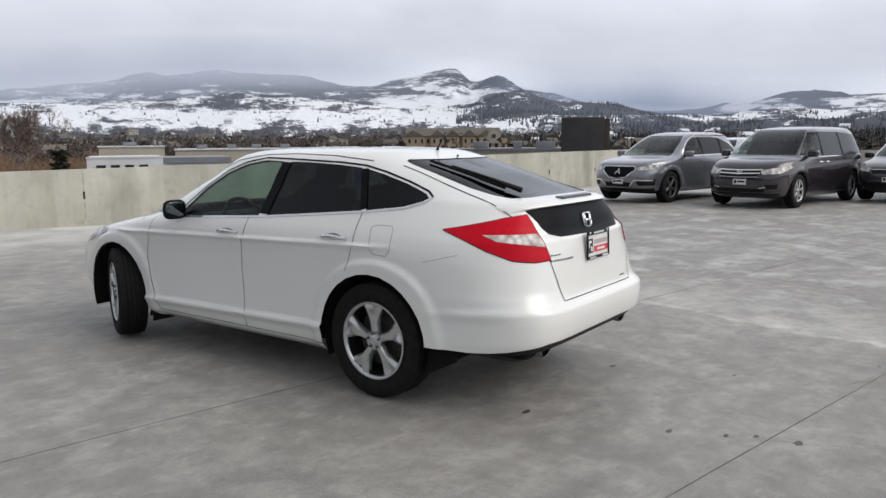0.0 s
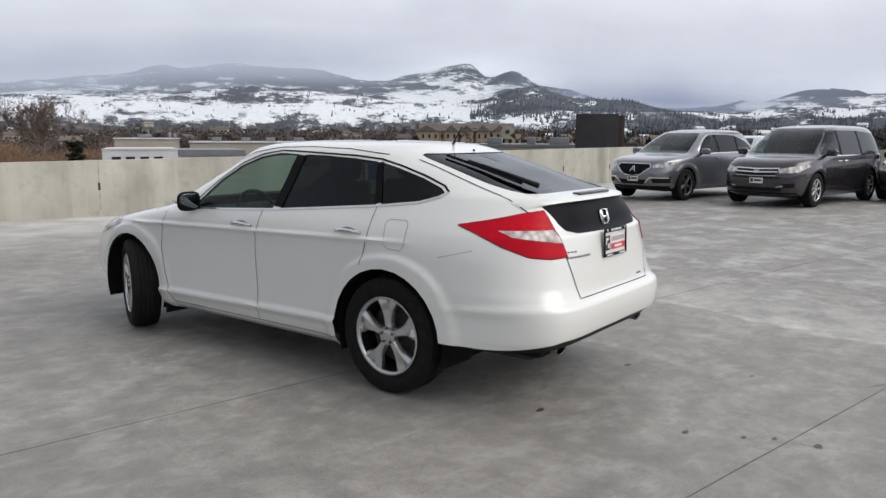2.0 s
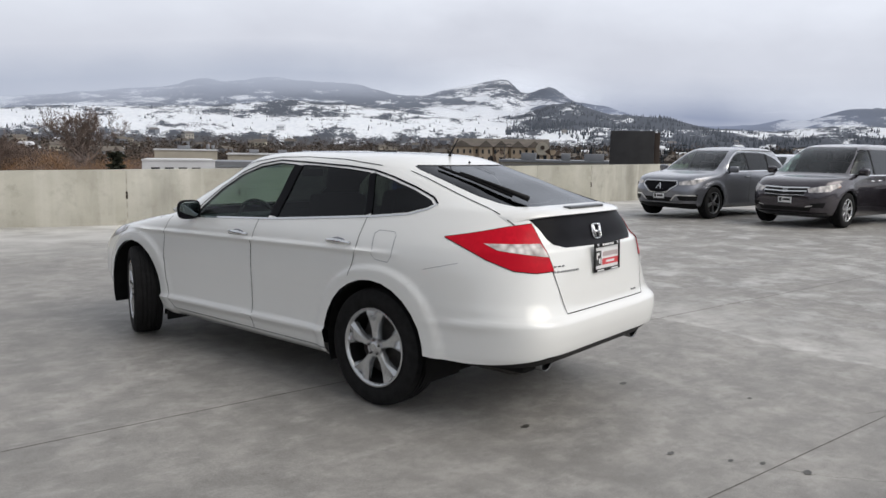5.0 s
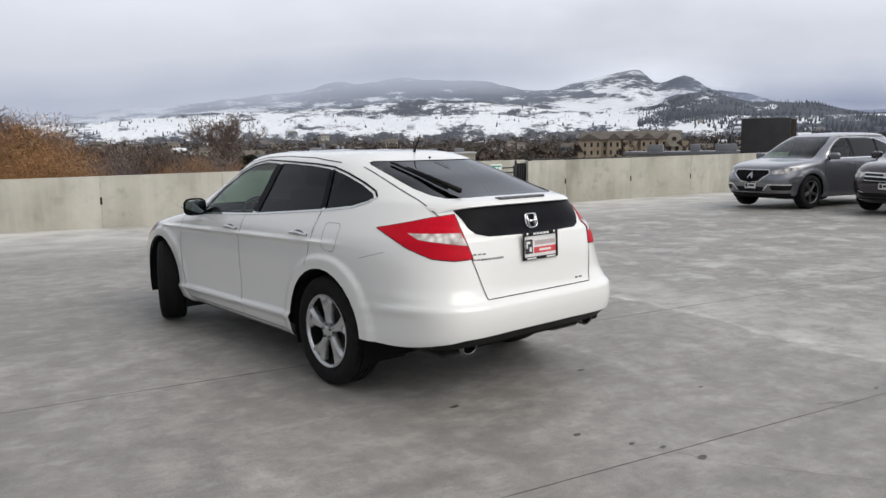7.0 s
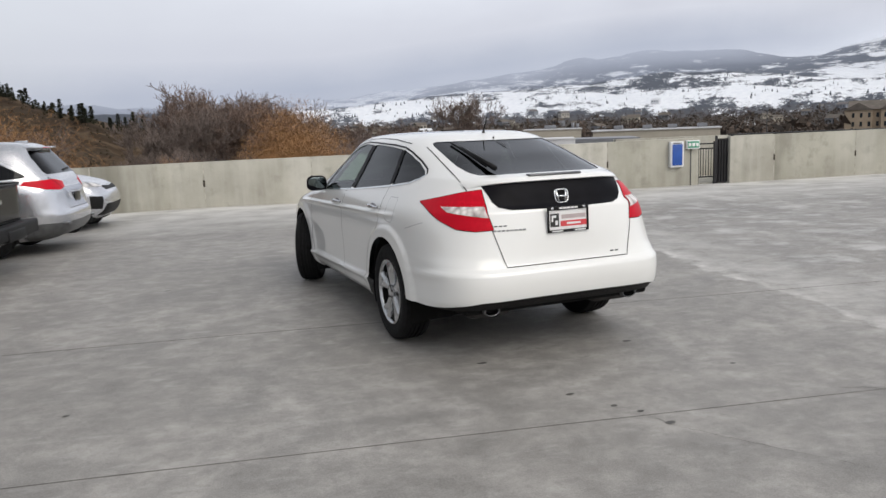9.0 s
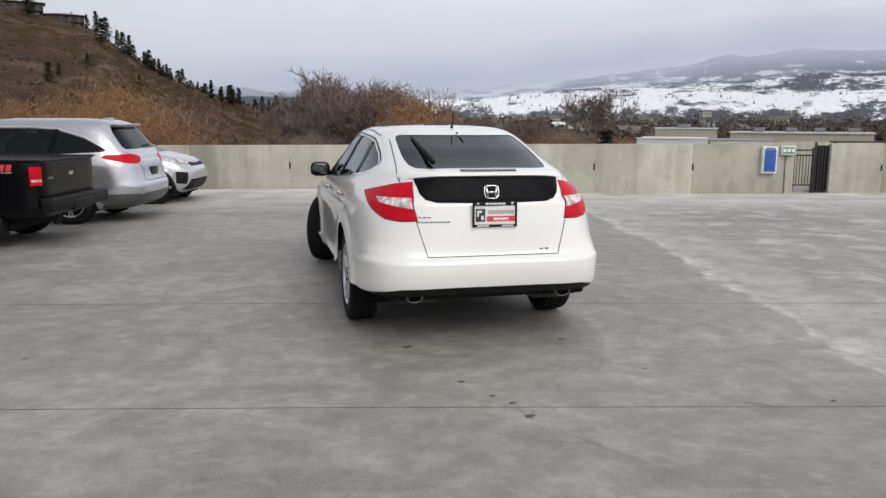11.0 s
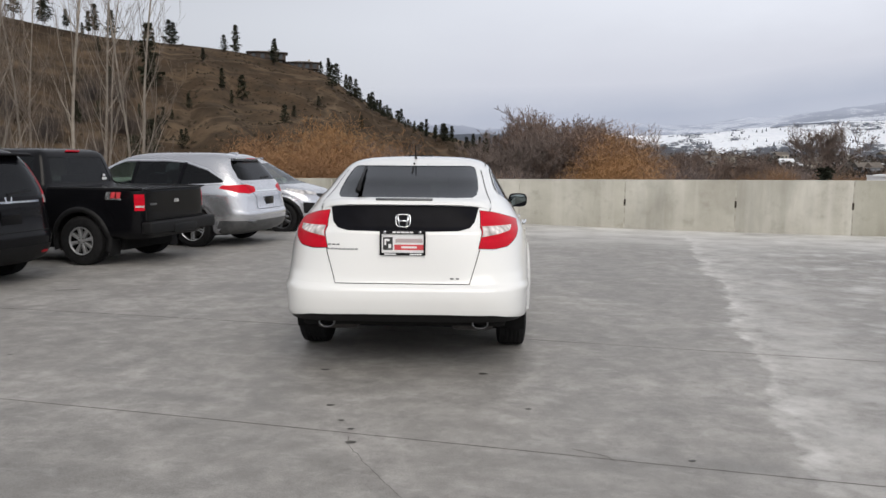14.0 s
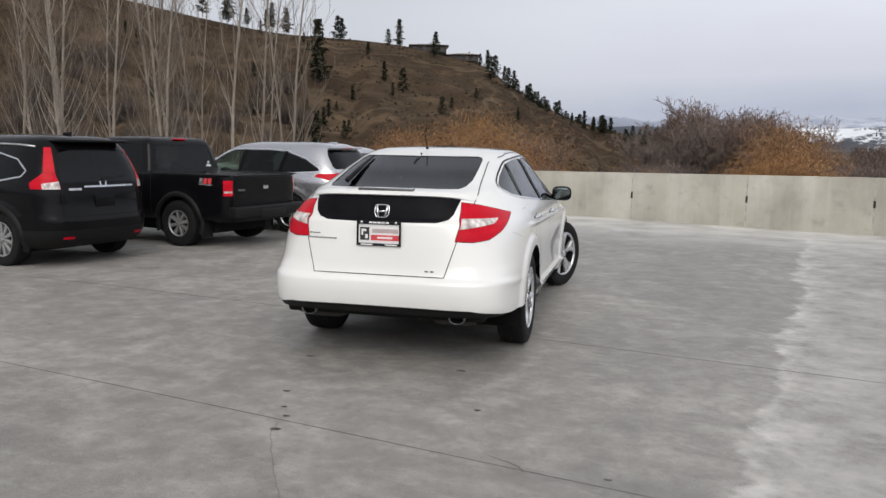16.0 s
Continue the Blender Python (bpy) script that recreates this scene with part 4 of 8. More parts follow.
def white_car():
    car = thing("crossover_car", pose(0, 0, 0), "glossy white five-door crossover with front wheels turned, on concrete", "car")
    knots = [(0.22, -0.80, 3.45, 0.84), (0.27, -0.93, 3.60, 0.905), (0.33, -1.02, 3.70, 0.925), (0.40, -1.09, 3.76, 0.930), (0.44, -1.135, 3.79, 0.930),
             (0.50, -1.155, 3.80, 0.930), (0.58, -1.165, 3.80, 0.932), (0.64, -1.160, 3.79, 0.935), (0.665, -1.125, 3.78, 0.936), (0.70, -1.112, 3.75, 0.938), (0.80, -1.100, 3.62, 0.940),
             (0.88, -1.092, 3.40, 0.938), (0.95, -1.083, 3.05, 0.930), (1.00, -1.075, 2.80, 0.918), (1.035, -1.068, 2.62, 0.905), (1.06, -1.035, 2.55, 0.893), (1.14, -1.005, 2.40, 0.846),
             (1.20, -0.975, 2.30, 0.812), (1.235, -0.955, 2.24, 0.790), (1.255, -0.89, 2.20, 0.778), (1.275, -0.80, 2.17, 0.766), (1.33, -0.60, 2.06, 0.735), (1.40, -0.38, 1.94, 0.698),
             (1.44, -0.24, 1.88, 0.672), (1.48, -0.10, 1.82, 0.644), (1.51, 0.00, 1.76, 0.610), (1.535, 0.09, 1.67, 0.560), (1.55, 0.16, 1.58, 0.505), (1.562, 0.28, 1.44, 0.42), (1.570, 0.48, 1.30, 0.30), (1.576, 0.78, 1.10, 0.10)]
    W0, W1, HZ, AR = 0.0, 2.845, 0.362, 0.432
    bm = shell(knots, (W0, W1), 120, 104, p=[(0.22, 7.0), (0.66, 6.2), (0.75, 5.0), (1.0, 4.2), (1.58, 4.0)], q=[(0.22, 8.0), (0.66, 7.5), (0.8, 6.5), (1.08, 5.2), (1.25, 3.6), (1.58, 3.4)],
               pf=[(0.22, 5.0), (0.75, 5.0), (0.95, 6.5), (1.06, 5.0), (1.58, 3.6)], qf=[(0.22, 8.0), (0.8, 8.0), (0.95, 8.5), (1.06, 7.0), (1.58, 4.5)], mid=1.0, flare=0.018, arch=AR + 0.03, hub_z=HZ, crease=((0.975, 0.90, -0.2, 3.0, 0.023, 0.018), (0.41, 0.37, 0.25, 2.6, 0.030, 0.030), (0.655, 0.60, -1.25, -0.38, 0.014, 0.030)))
    tree = BVHTree.FromBMesh(bm)
    body = new("body")
    body.parent = car
    # wheel openings
    for side, view in ((-1, 90), (1, -90)):
        for yw in (W0, W1):
            h = -yw if view == 90 else yw
            bmesh.ops.delete(bm, geom=cut(bm, view, circle_poly(h, HZ, AR), near=lambda c: abs(c.x) > 0.6), context="FACES")
            bmesh.ops.delete(bm, geom=cut(bm, view, [(h - AR, 0.2), (h + AR, 0.2), (h + AR, HZ - 0.01), (h - AR, HZ - 0.01)], near=lambda c: abs(c.x) > 0.6), context="FACES")
            part("wheel_arch_liner", arch_liner(yw, HZ, AR, 0.925, side), M_LINER, car)
    # glass
    def ring(pts, view):
        return [(-y if view == 90 else y, z) for y, z in pts]
    front = [(1.98, 1.055), (1.10, 1.10), (1.06, 1.475), (1.25, 1.482), (1.45, 1.450), (1.65, 1.380), (1.82, 1.275), (1.96, 1.12)]
    rear = [(1.02, 1.103), (0.17, 1.175), (0.30, 1.440), (0.50, 1.458), (0.80, 1.472), (0.98, 1.474)]
    quarter = [(0.13, 1.178), (-0.15, 1.21), (-0.27, 1.245), (-0.30, 1.265), (-0.26, 1.290), (-0.10, 1.345), (0.10, 1.400), (0.26, 1.436)]
    for side, view in ((-1, 90), (1, -90)):
        for name, pts, mat_ in (("front_side_window", front, M_GLASS), ("rear_side_window", rear, M_TINT), ("quarter_window", quarter, M_TINT)):
            g = lift(bm, cut(bm, view, ring(pts, view)), -0.006)
            part(name, g, mat_, car, "dark tinted glass" if mat_ is M_TINT else "clear greenish glass")
        # bright moulding under the glass and black moulding over it
        part("chrome_window_strip", seam_strip(tree, view, ring([(2.02, 1.046), (1.06, 1.094), (0.15, 1.167), (-0.16, 1.200), (-0.29, 1.240), (-0.325, 1.268)], view), 0.014, 0.004), M_CHROME, car, "chrome strip")
        part("window_frame", seam_strip(tree, view, ring([(2.02, 1.05), (1.975, 1.14), (1.83, 1.29), (1.66, 1.395), (1.45, 1.466), (1.25, 1.498), (1.0, 1.492), (0.5, 1.474), (0.28, 1.455), (0.10, 1.416), (-0.10, 1.360), (-0.27, 1.303), (-0.325, 1.268)], view), 0.014, 0.003), M_GLOSSBLK, car)
        part("centre_pillar", seam_strip(tree, view, ring([(1.058, 1.112), (1.022, 1.470)], view), 0.088, 0.001), M_GLOSSBLK, car)
        part("rear_pillar", seam_strip(tree, view, ring([(0.153, 1.182), (0.278, 1.436)], view), 0.050, 0.001), M_GLOSSBLK, car)
        part("roof_moulding", seam_strip(tree, view, ring([(1.9, 1.36), (1.6, 1.475), (1.3, 1.520), (1.0, 1.528), (0.6, 1.518), (0.25, 1.485)], view), 0.009, 0.002), M_PLASTIC, car)
    screen = cut(bm, 180, [(-0.66, 1.09), (0.66, 1.09), (0.60, 1.30), (0.52, 1.47), (0.42, 1.53), (-0.42, 1.53), (-0.52, 1.47), (-0.60, 1.30)], near=lambda c: c.y > 1.2)
    part("windscreen", lift(bm, screen, -0.005), M_SCREEN, car)
    back = cut(bm, 0, [(-0.490, 1.266), (0.490, 1.266), (0.522, 1.282), (0.535, 1.32), (0.528, 1.40), (0.512, 1.465), (0.497, 1.484), (0.465, 1.494), (-0.465, 1.494), (-0.497, 1.484), (-0.512, 1.465), (-0.528, 1.40), (-0.535, 1.32), (-0.522, 1.282)], near=lambda c: c.y < 0.6)
    part("rear_window", lift(bm, back, -0.004), M_TINT, car, "dark tinted rear glass")
    # tail lamps, seen from behind at an angle
    for side in (-1, 1):
        view = 38 * -side
        def lamp(pts):
            r, _ = frame_of(view)
            return [(Vector((side * x, y, 0)).dot(r), z) for x, y, z in pts]
        outline = lamp([(0.838, -0.50, 1.092), (0.70, -0.87, 1.160), (0.615, -0.985, 1.178), (0.545, -1.062, 0.922), (0.66, -1.02, 0.916), (0.74, -0.91, 0.930), (0.80, -0.76, 0.985)])
        f = cut(bm, view, outline, near=lambda c, s=side: c.x * s > 0.3)
        red = lift(bm, f, 0.004)
        clear = cut(red, view, lamp([(0.785, -0.74, 1.070), (0.60, -1.02, 1.072), (0.572, -1.045, 1.000), (0.765, -0.82, 1.036)]), near=None)
        cl = lift(red, clear, 0.003)
        part("lamp_gap", seam_strip(tree, view, outline + outline[:1], 0.009, 0.003), M_SEAM, car)
        lamp_ob = part("tail_lamp", thicken(red, 0.02), M_RED, car, "red tail lamp with a clear band", angle=50)
        part("clear_band", cl, M_CLEAR, lamp_ob, "clear reversing lens")
    # tailgate with its black panel
    gate = cut(bm, 0, [(-0.478, 0.678), (0.478, 0.678), (0.553, 0.92), (0.635, 1.14), (0.640, 1.232), (-0.640, 1.232), (-0.635, 1.14), (-0.553, 0.92)], near=lambda c: c.y < -0.5)
    gate_bm = lift(bm, gate, 0.0)
    black = cut(gate_bm, 0, [(-0.40, 1.043), (0.0, 1.036), (0.40, 1.043), (0.475, 1.062), (0.508, 1.10), (0.545, 1.226), (-0.545, 1.226), (-0.508, 1.10), (-0.475, 1.062)])
    panel_bm = lift(gate_bm, black, 0.002)
    gate_ob = part("tailgate", gate_bm, M_WHITE, car)
    part("garnish_panel", panel_bm, M_GLOSSBLK, gate_ob, "gloss black panel under the spoiler")
    # lower valance in black plastic
    low = cut(bm, 0, [(-0.92, 0.20), (0.92, 0.20), (0.92, 0.385), (0.80, 0.425), (0.66, 0.452), (0.30, 0.458), (-0.30, 0.458), (-0.66, 0.452), (-0.80, 0.425), (-0.92, 0.385)], near=lambda c: c.y < -0.52)
    val = lift(bm, low, -0.012)
    bmesh.ops.delete(val, geom=cut(val, 0, [(-1, 0.1), (1, 0.1), (1, 0.388), (-1, 0.388)], facing=-2), context="FACES")
    part("rear_valance", val, M_PLASTIC, car, "black plastic valance")
    bmesh.ops.delete(bm, geom=[f for f in bm.faces if f.calc_center_median().y < -0.42 and f.calc_center_median().z < 0.34], context="FACES")
    for view, lo, hi in ((90, 0.40, 1.0), (-90, -1.0, -0.40)):
        bmesh.ops.delete(bm, geom=cut(bm, view, [(lo, 0.1), (hi, 0.1), (hi, 0.392), (lo, 0.392)]), context="FACES")
    # doors
    for side, view in ((-1, 90), (1, -90)):
        fd = cut(bm, view, ring([(2.33, 1.03), (2.38, 0.70), (2.27, 0.285), (1.222, 0.285), (1.222, 0.9), (1.18, 1.09), (1.96, 1.05)], view))
        door = part("front_door", lift(bm, fd), M_WHITE, car)
        rd = cut(bm, view, ring([(1.216, 0.285), (1.216, 0.9), (1.174, 1.09), (0.15, 1.165), (0.17, 0.78), (0.40, 0.285)], view))
        door2 = part("rear_door", lift(bm, rd), M_WHITE, car)
        for d_, yh in ((door, 1.385), (door2, 0.325)):
            loc, no = on_skin(tree, view, -yh if view == 90 else yh, 1.0 - 0.03 * (yh > 1))
            hb = bmesh.new()
            prev = None
            for k in range(13):
                t = k / 12
                y = loc.y + 0.115 * (t - 0.5) * 2
                o = 0.004 + 0.034 * math.sin(math.pi * t) ** 0.5
                rr = 0.010 + 0.008 * math.sin(math.pi * t)
                c = Vector((loc.x + side * o, y, loc.z + 0.008 * math.sin(math.pi * t)))
                rg = [hb.verts.new(c + Vector((side * 0.6 * rr * math.cos(a), 0, rr * math.sin(a)))) for a in (2 * math.pi * j / 8 for j in range(8))]
                if prev:
                    for j in range(8):
                        hb.faces.new((prev[j], prev[(j + 1) % 8], rg[(j + 1) % 8], rg[j]))
                prev = rg
            bmesh.ops.recalc_face_normals(hb, faces=hb.faces)
            part("door_handle", hb, M_CHROME, d_, "chrome handle")
            # grey lens on the white door paints the shade of the handle hollow
            cup = bmesh.new()
            bmesh.ops.create_uvsphere(cup, u_segments=14, v_segments=8, radius=1)
            bmesh.ops.transform(cup, matrix=Matrix.Translation(loc) @ Matrix.Diagonal((0.005, 0.075, 0.030, 1)), verts=cup.verts)
            part("handle_recess_shade", cup, M_STEEL, d_)
        seams = [[(2.33, 1.03), (2.38, 0.70), (2.27, 0.285)], [(1.19, 1.085), (1.218, 0.9), (1.218, 0.285)], [(0.15, 1.165), (0.155, 0.95), (0.19, 0.80)], [(2.27, 0.287), (0.40, 0.287)],
                                  [(2.62, 1.02), (3.1, 0.90), (3.4, 0.84)], [(2.5, 1.0), (2.62, 1.02)]]
        part("fuel_flap_line", seam_strip(tree, view, ring([(0.03, 1.075), (0.01, 0.955), (-0.025, 0.92), (-0.125, 0.915), (-0.15, 0.95), (-0.145, 1.075), (-0.12, 1.095), (0.0, 1.095), (0.03, 1.075)], view), 0.003), M_STEEL, car)
        part("bumper_line", seam_strip(tree, view, ring([(-0.62, 0.955), (-0.40, 0.90)], view), 0.0025, 0.0015), M_STEEL, car)
        for s_ in seams:
            part("shut_line", seam_strip(tree, view, ring(s_, view)), M_SEAM, car)
        # long gap from roof to tail lamp
        r0, _ = frame_of(20 * -side)
        gap = [Vector((side * x, y, 0)).dot(r0) for x, y in ((0.575, -0.03), (0.60, -0.2), (0.625, -0.45), (0.64, -0.70), (0.648, -0.93))]
        part("shut_line", seam_strip(tree, 20 * -side, list(zip(gap, (1.455, 1.42, 1.345, 1.262, 1.16))), 0.007), M_SEAM, car)
        # mirror
        mb = bmesh.new()
        bmesh.ops.create_cube(mb, size=1)
        for v in mb.verts:
            v.co = Vector((v.co.x * (0.20 if v.co.y < 0 else 0.15), v.co.y * 0.13, v.co.z * (0.15 if v.co.y < 0 else 0.10) * (1.0 if v.co.x * side < 0 else 0.86)))
        bmesh.ops.bevel(mb, geom=mb.edges[:], offset=0.042, segments=3, affect="EDGES")
        bmesh.ops.translate(mb, vec=(side * 0.975, 2.0, 1.11), verts=mb.verts)
        mirror = part("door_mirror", mb, M_WHITE, car, "white door mirror")
        back_ = rounded_plate(0.100, 0.074, 0.012)
        bmesh.ops.transform(back_, matrix=pose(side * 0.975, 1.935, 1.11, 0, 0, 0), verts=back_.verts)
        part("mirror_surround", back_, M_GLOSSBLK, mirror)
        face = rounded_plate(0.086, 0.060, 0.006)
        bmesh.ops.transform(face, matrix=pose(side * 0.975, 1.926, 1.11, 8, 0, side * 3), verts=face.verts)
        part("mirror_glass", face, M_MIRROR, mirror, "mirror glass")
        part("mirror_foot", tube([(side * 0.86, 2.02, 1.06), (side * 0.95, 2.03, 1.085)], [0.03, 0.024], 8), M_GLOSSBLK, mirror)
        # sill shadow panel, mud flap
        part("mud_flap", box(*sorted((side * 0.70, side * 0.90)), 2.41, 2.425, 0.16, 0.42, 0.005), M_PLASTIC, car)
    gate_seam = [(-0.548, 0.918), (-0.476, 0.674), (0.476, 0.674), (0.548, 0.918)]
    part("shut_line", seam_strip(tree, 0, gate_seam, 0.0055), M_SEAM, car)
    # head lamps and grille, facing away
    for side in (-1, 1):
        v_ = 140 if side < 0 else -140
        rr_, _ = frame_of(v_)
        pts = [(Vector((side * x, y, 0)).dot(rr_), z) for x, y, z in ((0.50, 3.60, 0.80), (0.70, 3.40, 0.86), (0.86, 2.98, 0.90), (0.87, 2.98, 0.86), (0.78, 3.35, 0.74), (0.54, 3.66, 0.70))]
        f = cut(bm, v_, pts, near=lambda c, s=side: c.x * s > 0.2)
        if f:
            part("head_lamp", lift(bm, f, 0.003), M_HEAD, car, "clear head lamp")
    # inner lining, then the remaining skin
    part("cabin_lining", lining(bm), M_TRIM, car)
    part("skin", bm, M_WHITE, body, angle=60)
    # under-tray
    part("underbody", box(-0.66, 0.66, -0.40, 3.45, 0.20, 0.34, 0.05), M_LINER, car)
    part("rear_undertray", box(-0.74, 0.74, -1.0, -0.38, 0.345, 0.42, 0.03), M_LINER, car)
    part("floor_tub", box(-0.78, 0.78, -0.60, 2.45, 0.34, 0.62, 0.05), M_TRIM, car)
    part("load_cover", box(-0.70, 0.70, -0.80, 0.10, 0.95, 0.985, 0.01), M_TRIM, car)
    # spoiler lip over the black panel
    sp = bmesh.new()
    prev = None
    for k in range(41):
        x = -0.634 + 1.268 * k / 40
        a = abs(x / 0.634)
        t = 1 - a ** 5
        zc = 1.242 - 0.040 * a ** 5
        cs = []
        for dz, back_by, up in ((0.026, 0.0, 0.001), (0.016, 0.0, 0.006), (0.006, 0.016, 0.008), (-0.004, 0.030, 0.006), (-0.016, 0.028, 0.0), (-0.022, 0.012, 0.0), (-0.030, -0.02, 0.0)):
            loc, no = on_skin(tree, 0, x, zc + dz)
            cs.append((loc.y - (back_by if back_by < 0 else back_by * t + 0.002), loc.z + up * (0.3 + 0.7 * t)))
        rg = [sp.verts.new((x, yy, zz)) for yy, zz in cs]
        if prev:
            for i in range(len(rg)):
                sp.faces.new((prev[i], prev[(i + 1) % len(rg)], rg[(i + 1) % len(rg)], rg[i]))
        else:
            sp.faces.new(rg)
        prev = rg
    sp.faces.new(prev[::-1])
    bmesh.ops.recalc_face_normals(sp, faces=sp.faces)
    lip = part("spoiler", sp, M_WHITE, car, angle=50)
    part("brake_light", box(-0.205, 0.205, -0.955, -0.90, 1.252, 1.268, 0.005), M_ALLOYD, lip, "slim high brake light")
    # wipers, washer, aerial
    def skin_pt(x, z, out):
        loc, no = on_skin(tree, 0, x, z)
        return loc + no * out
    part("rear_wiper", tube([skin_pt(-0.362, 1.283, 0.028), skin_pt(-0.374, 1.36, 0.030), skin_pt(-0.384, 1.43, 0.022)], [0.02, 0.012, 0.009], 6), M_PLASTIC, car)
    part("wiper_blade", tube([skin_pt(-0.376, 1.31, 0.012), skin_pt(-0.385, 1.40, 0.012), skin_pt(-0.394, 1.475, 0.012)], 0.010, 5), M_PLASTIC, car)
    part("aerial", tube([(0, 0.165, 1.54), (0, 0.15, 1.575), (0, 0.085, 1.675)], [0.016, 0.006, 0.0035], 6), M_PLASTIC, car, "short roof aerial")
    part("washer_jet", tube([skin_pt(0.0, 1.505, 0.0), skin_pt(0.0, 1.505, 0.012)], 0.008, 8), M_PLASTIC, car)
    part("window_heater_strip", seam_strip(tree, 0, [(0.0, 1.44), (0.0, 1.49)], 0.012, 0.003), M_PLASTIC, car)
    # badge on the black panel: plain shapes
    bx = bmesh.new()
    oval = []
    for k in range(33):
        c, s = math.cos(2 * math.pi * k / 32), math.sin(2 * math.pi * k / 32)
        oval.append(((0.060 + 0.006 * s) * math.copysign(abs(c) ** 0.5, c), 0, 0.050 * math.copysign(abs(s) ** 0.5, s)))
    add_tube(bx, oval, 0.0058, 6, cap=False)
    add_tube(bx, [(-0.046, 0, 0.05), (-0.030, 0, -0.044)], 0.011, 6)
    add_tube(bx, [(0.046, 0, 0.05), (0.030, 0, -0.044)], 0.011, 6)
    add_tube(bx, [(-0.036, 0, -0.002), (0.036, 0, -0.002)], 0.010, 6)
    loc, no = on_skin(tree, 0, 0, 1.112)
    bmesh.ops.transform(bx, matrix=pose(0, loc.y - 0.008, 1.112, -14) @ Matrix.Diagonal((0.86, 1, 0.9, 1)), verts=bx.verts)
    part("badge", bx, M_CHROME, gate_ob, "chrome badge")
    # lettering that cannot be read, as bars
    for x0, x1, zc, hh in ((-0.535, -0.44, 0.945, 0.008), (-0.545, -0.31, 0.914, 0.012), (0.34, 0.42, 0.712, 0.010)):
        n = int((x1 - x0) / 0.027)
        for k in range(n):
            xa = x0 + (x1 - x0) * k / n
            loc, no = on_skin(tree, 0, xa + 0.01, zc)
            part("name_bar", box(xa, xa + 0.024, loc.y - 0.005, loc.y + 0.001, zc - hh / 2, zc + hh / 2, 0.002), M_ALLOYM if zc == 0.914 else M_ALLOYD, gate_ob)
    # plate
    loc, no = on_skin(tree, 0, 0, 0.965)
    plate = new("licence_plate")
    plate.parent = car
    plate.matrix_local = pose(0.003, loc.y - 0.016, 0.962, 88)
    plate["label"] = "dealer plate in a black frame"
    part("plate_sheet", box(-0.152, 0.152, -0.076, 0.076, -0.002, 0.002), M_PLATE, plate, smooth=False)
    fb = bmesh.new()
    for a in ((-0.162, 0.162, 0.062, 0.088), (-0.162, 0.162, -0.088, -0.070), (-0.162, -0.148, -0.07, 0.062), (0.148, 0.162, -0.07, 0.062)):
        add_box(fb, *a, 0.0025, 0.010, 0.002)
    part("plate_frame", fb, M_PLASTIC, plate, "black plate frame")
    part("red_field", box(-0.058, 0.148, -0.050, -0.012, 0.0022, 0.0035), M_PLRED, plate, smooth=False)
    part("white_bar", box(-0.010, 0.100, -0.038, -0.024, 0.0036, 0.0042), M_PLATE, plate, smooth=False)
    part("grey_bar", box(-0.050, 0.140, 0.002, 0.030, 0.0022, 0.003), M_GREYTX, plate, smooth=False)
    lg = bmesh.new()
    add_box(lg, -0.138, -0.070, -0.050, 0.040, 0.0022, 0.003)
    part("dealer_mark", lg, M_INK, plate, smooth=False)
    lg = bmesh.new()
    add_box(lg, -0.128, -0.092, 0.012, 0.028, 0.0031, 0.0036)
    add_box(lg, -0.128, -0.116, -0.015, 0.012, 0.0031, 0.0036)
    add_box(lg, -0.100, -0.080, -0.038, -0.008, 0.0031, 0.0036)
    part("mark_figure", lg, M_PLATE, plate, smooth=False)
    for k, (xa, xb) in enumerate(((-0.07, -0.045), (-0.04, -0.015), (-0.01, 0.015), (0.02, 0.045), (0.05, 0.075))):
        part("frame_bar", box(xa, xb, 0.069, 0.081, 0.0095, 0.0108), M_PLATE, plate, smooth=False)
    for xa in (-0.125, 0.125):
        bm_ = bmesh.new()
        bmesh.ops.create_cone(bm_, cap_ends=True, segments=12, radius1=0.011, radius2=0.011, depth=0.004)
        bmesh.ops.translate(bm_, vec=(xa, 0.075, 0.0115), verts=bm_.verts)
        part("plate_screw", bm_, M_ALLOY, plate)
    for xa in (-0.13, 0.05):
        part("frame_bar", box(xa, xa + 0.085, -0.084, -0.075, 0.0095, 0.0108), M_PLATE, plate, smooth=False)
    # exhausts
    for side in (-1, 1):
        ex = bmesh.new()
        m_ = Matrix.Rotation(radians(90), 4, "Z")
        add_lathe(ex, [(-0.09, 0.036), (-0.095, 0.040), (-0.09, 0.044), (0.14, 0.042), (0.14, 0.038), (-0.05, 0.034)], 22)
        dk = bmesh.new()
        add_lathe(dk, [(-0.04, 0.0), (-0.04, 0.036), (0.0, 0.036)], 18)
        bmesh.ops.transform(dk, matrix=pose(side * 0.555, -0.945, 0.380, 4, 0, 0) @ m_ @ Matrix.Diagonal((1, 1.35, 0.85, 1)), verts=dk.verts)
        part("exhaust_bore", dk, M_LINER, car)
        bmesh.ops.transform(ex, matrix=pose(side * 0.555, -0.945, 0.380, 4, 0, 0) @ m_ @ Matrix.Diagonal((1, 1.35, 0.85, 1)), verts=ex.verts)
        part("exhaust_tip", ex, M_ALLOYD, car, "dull steel exhaust tip")
        part("silencer", box(side * 0.50 - 0.16, side * 0.50 + 0.16, -0.90, -0.50, 0.29, 0.42, 0.05), M_BRAKE, car)
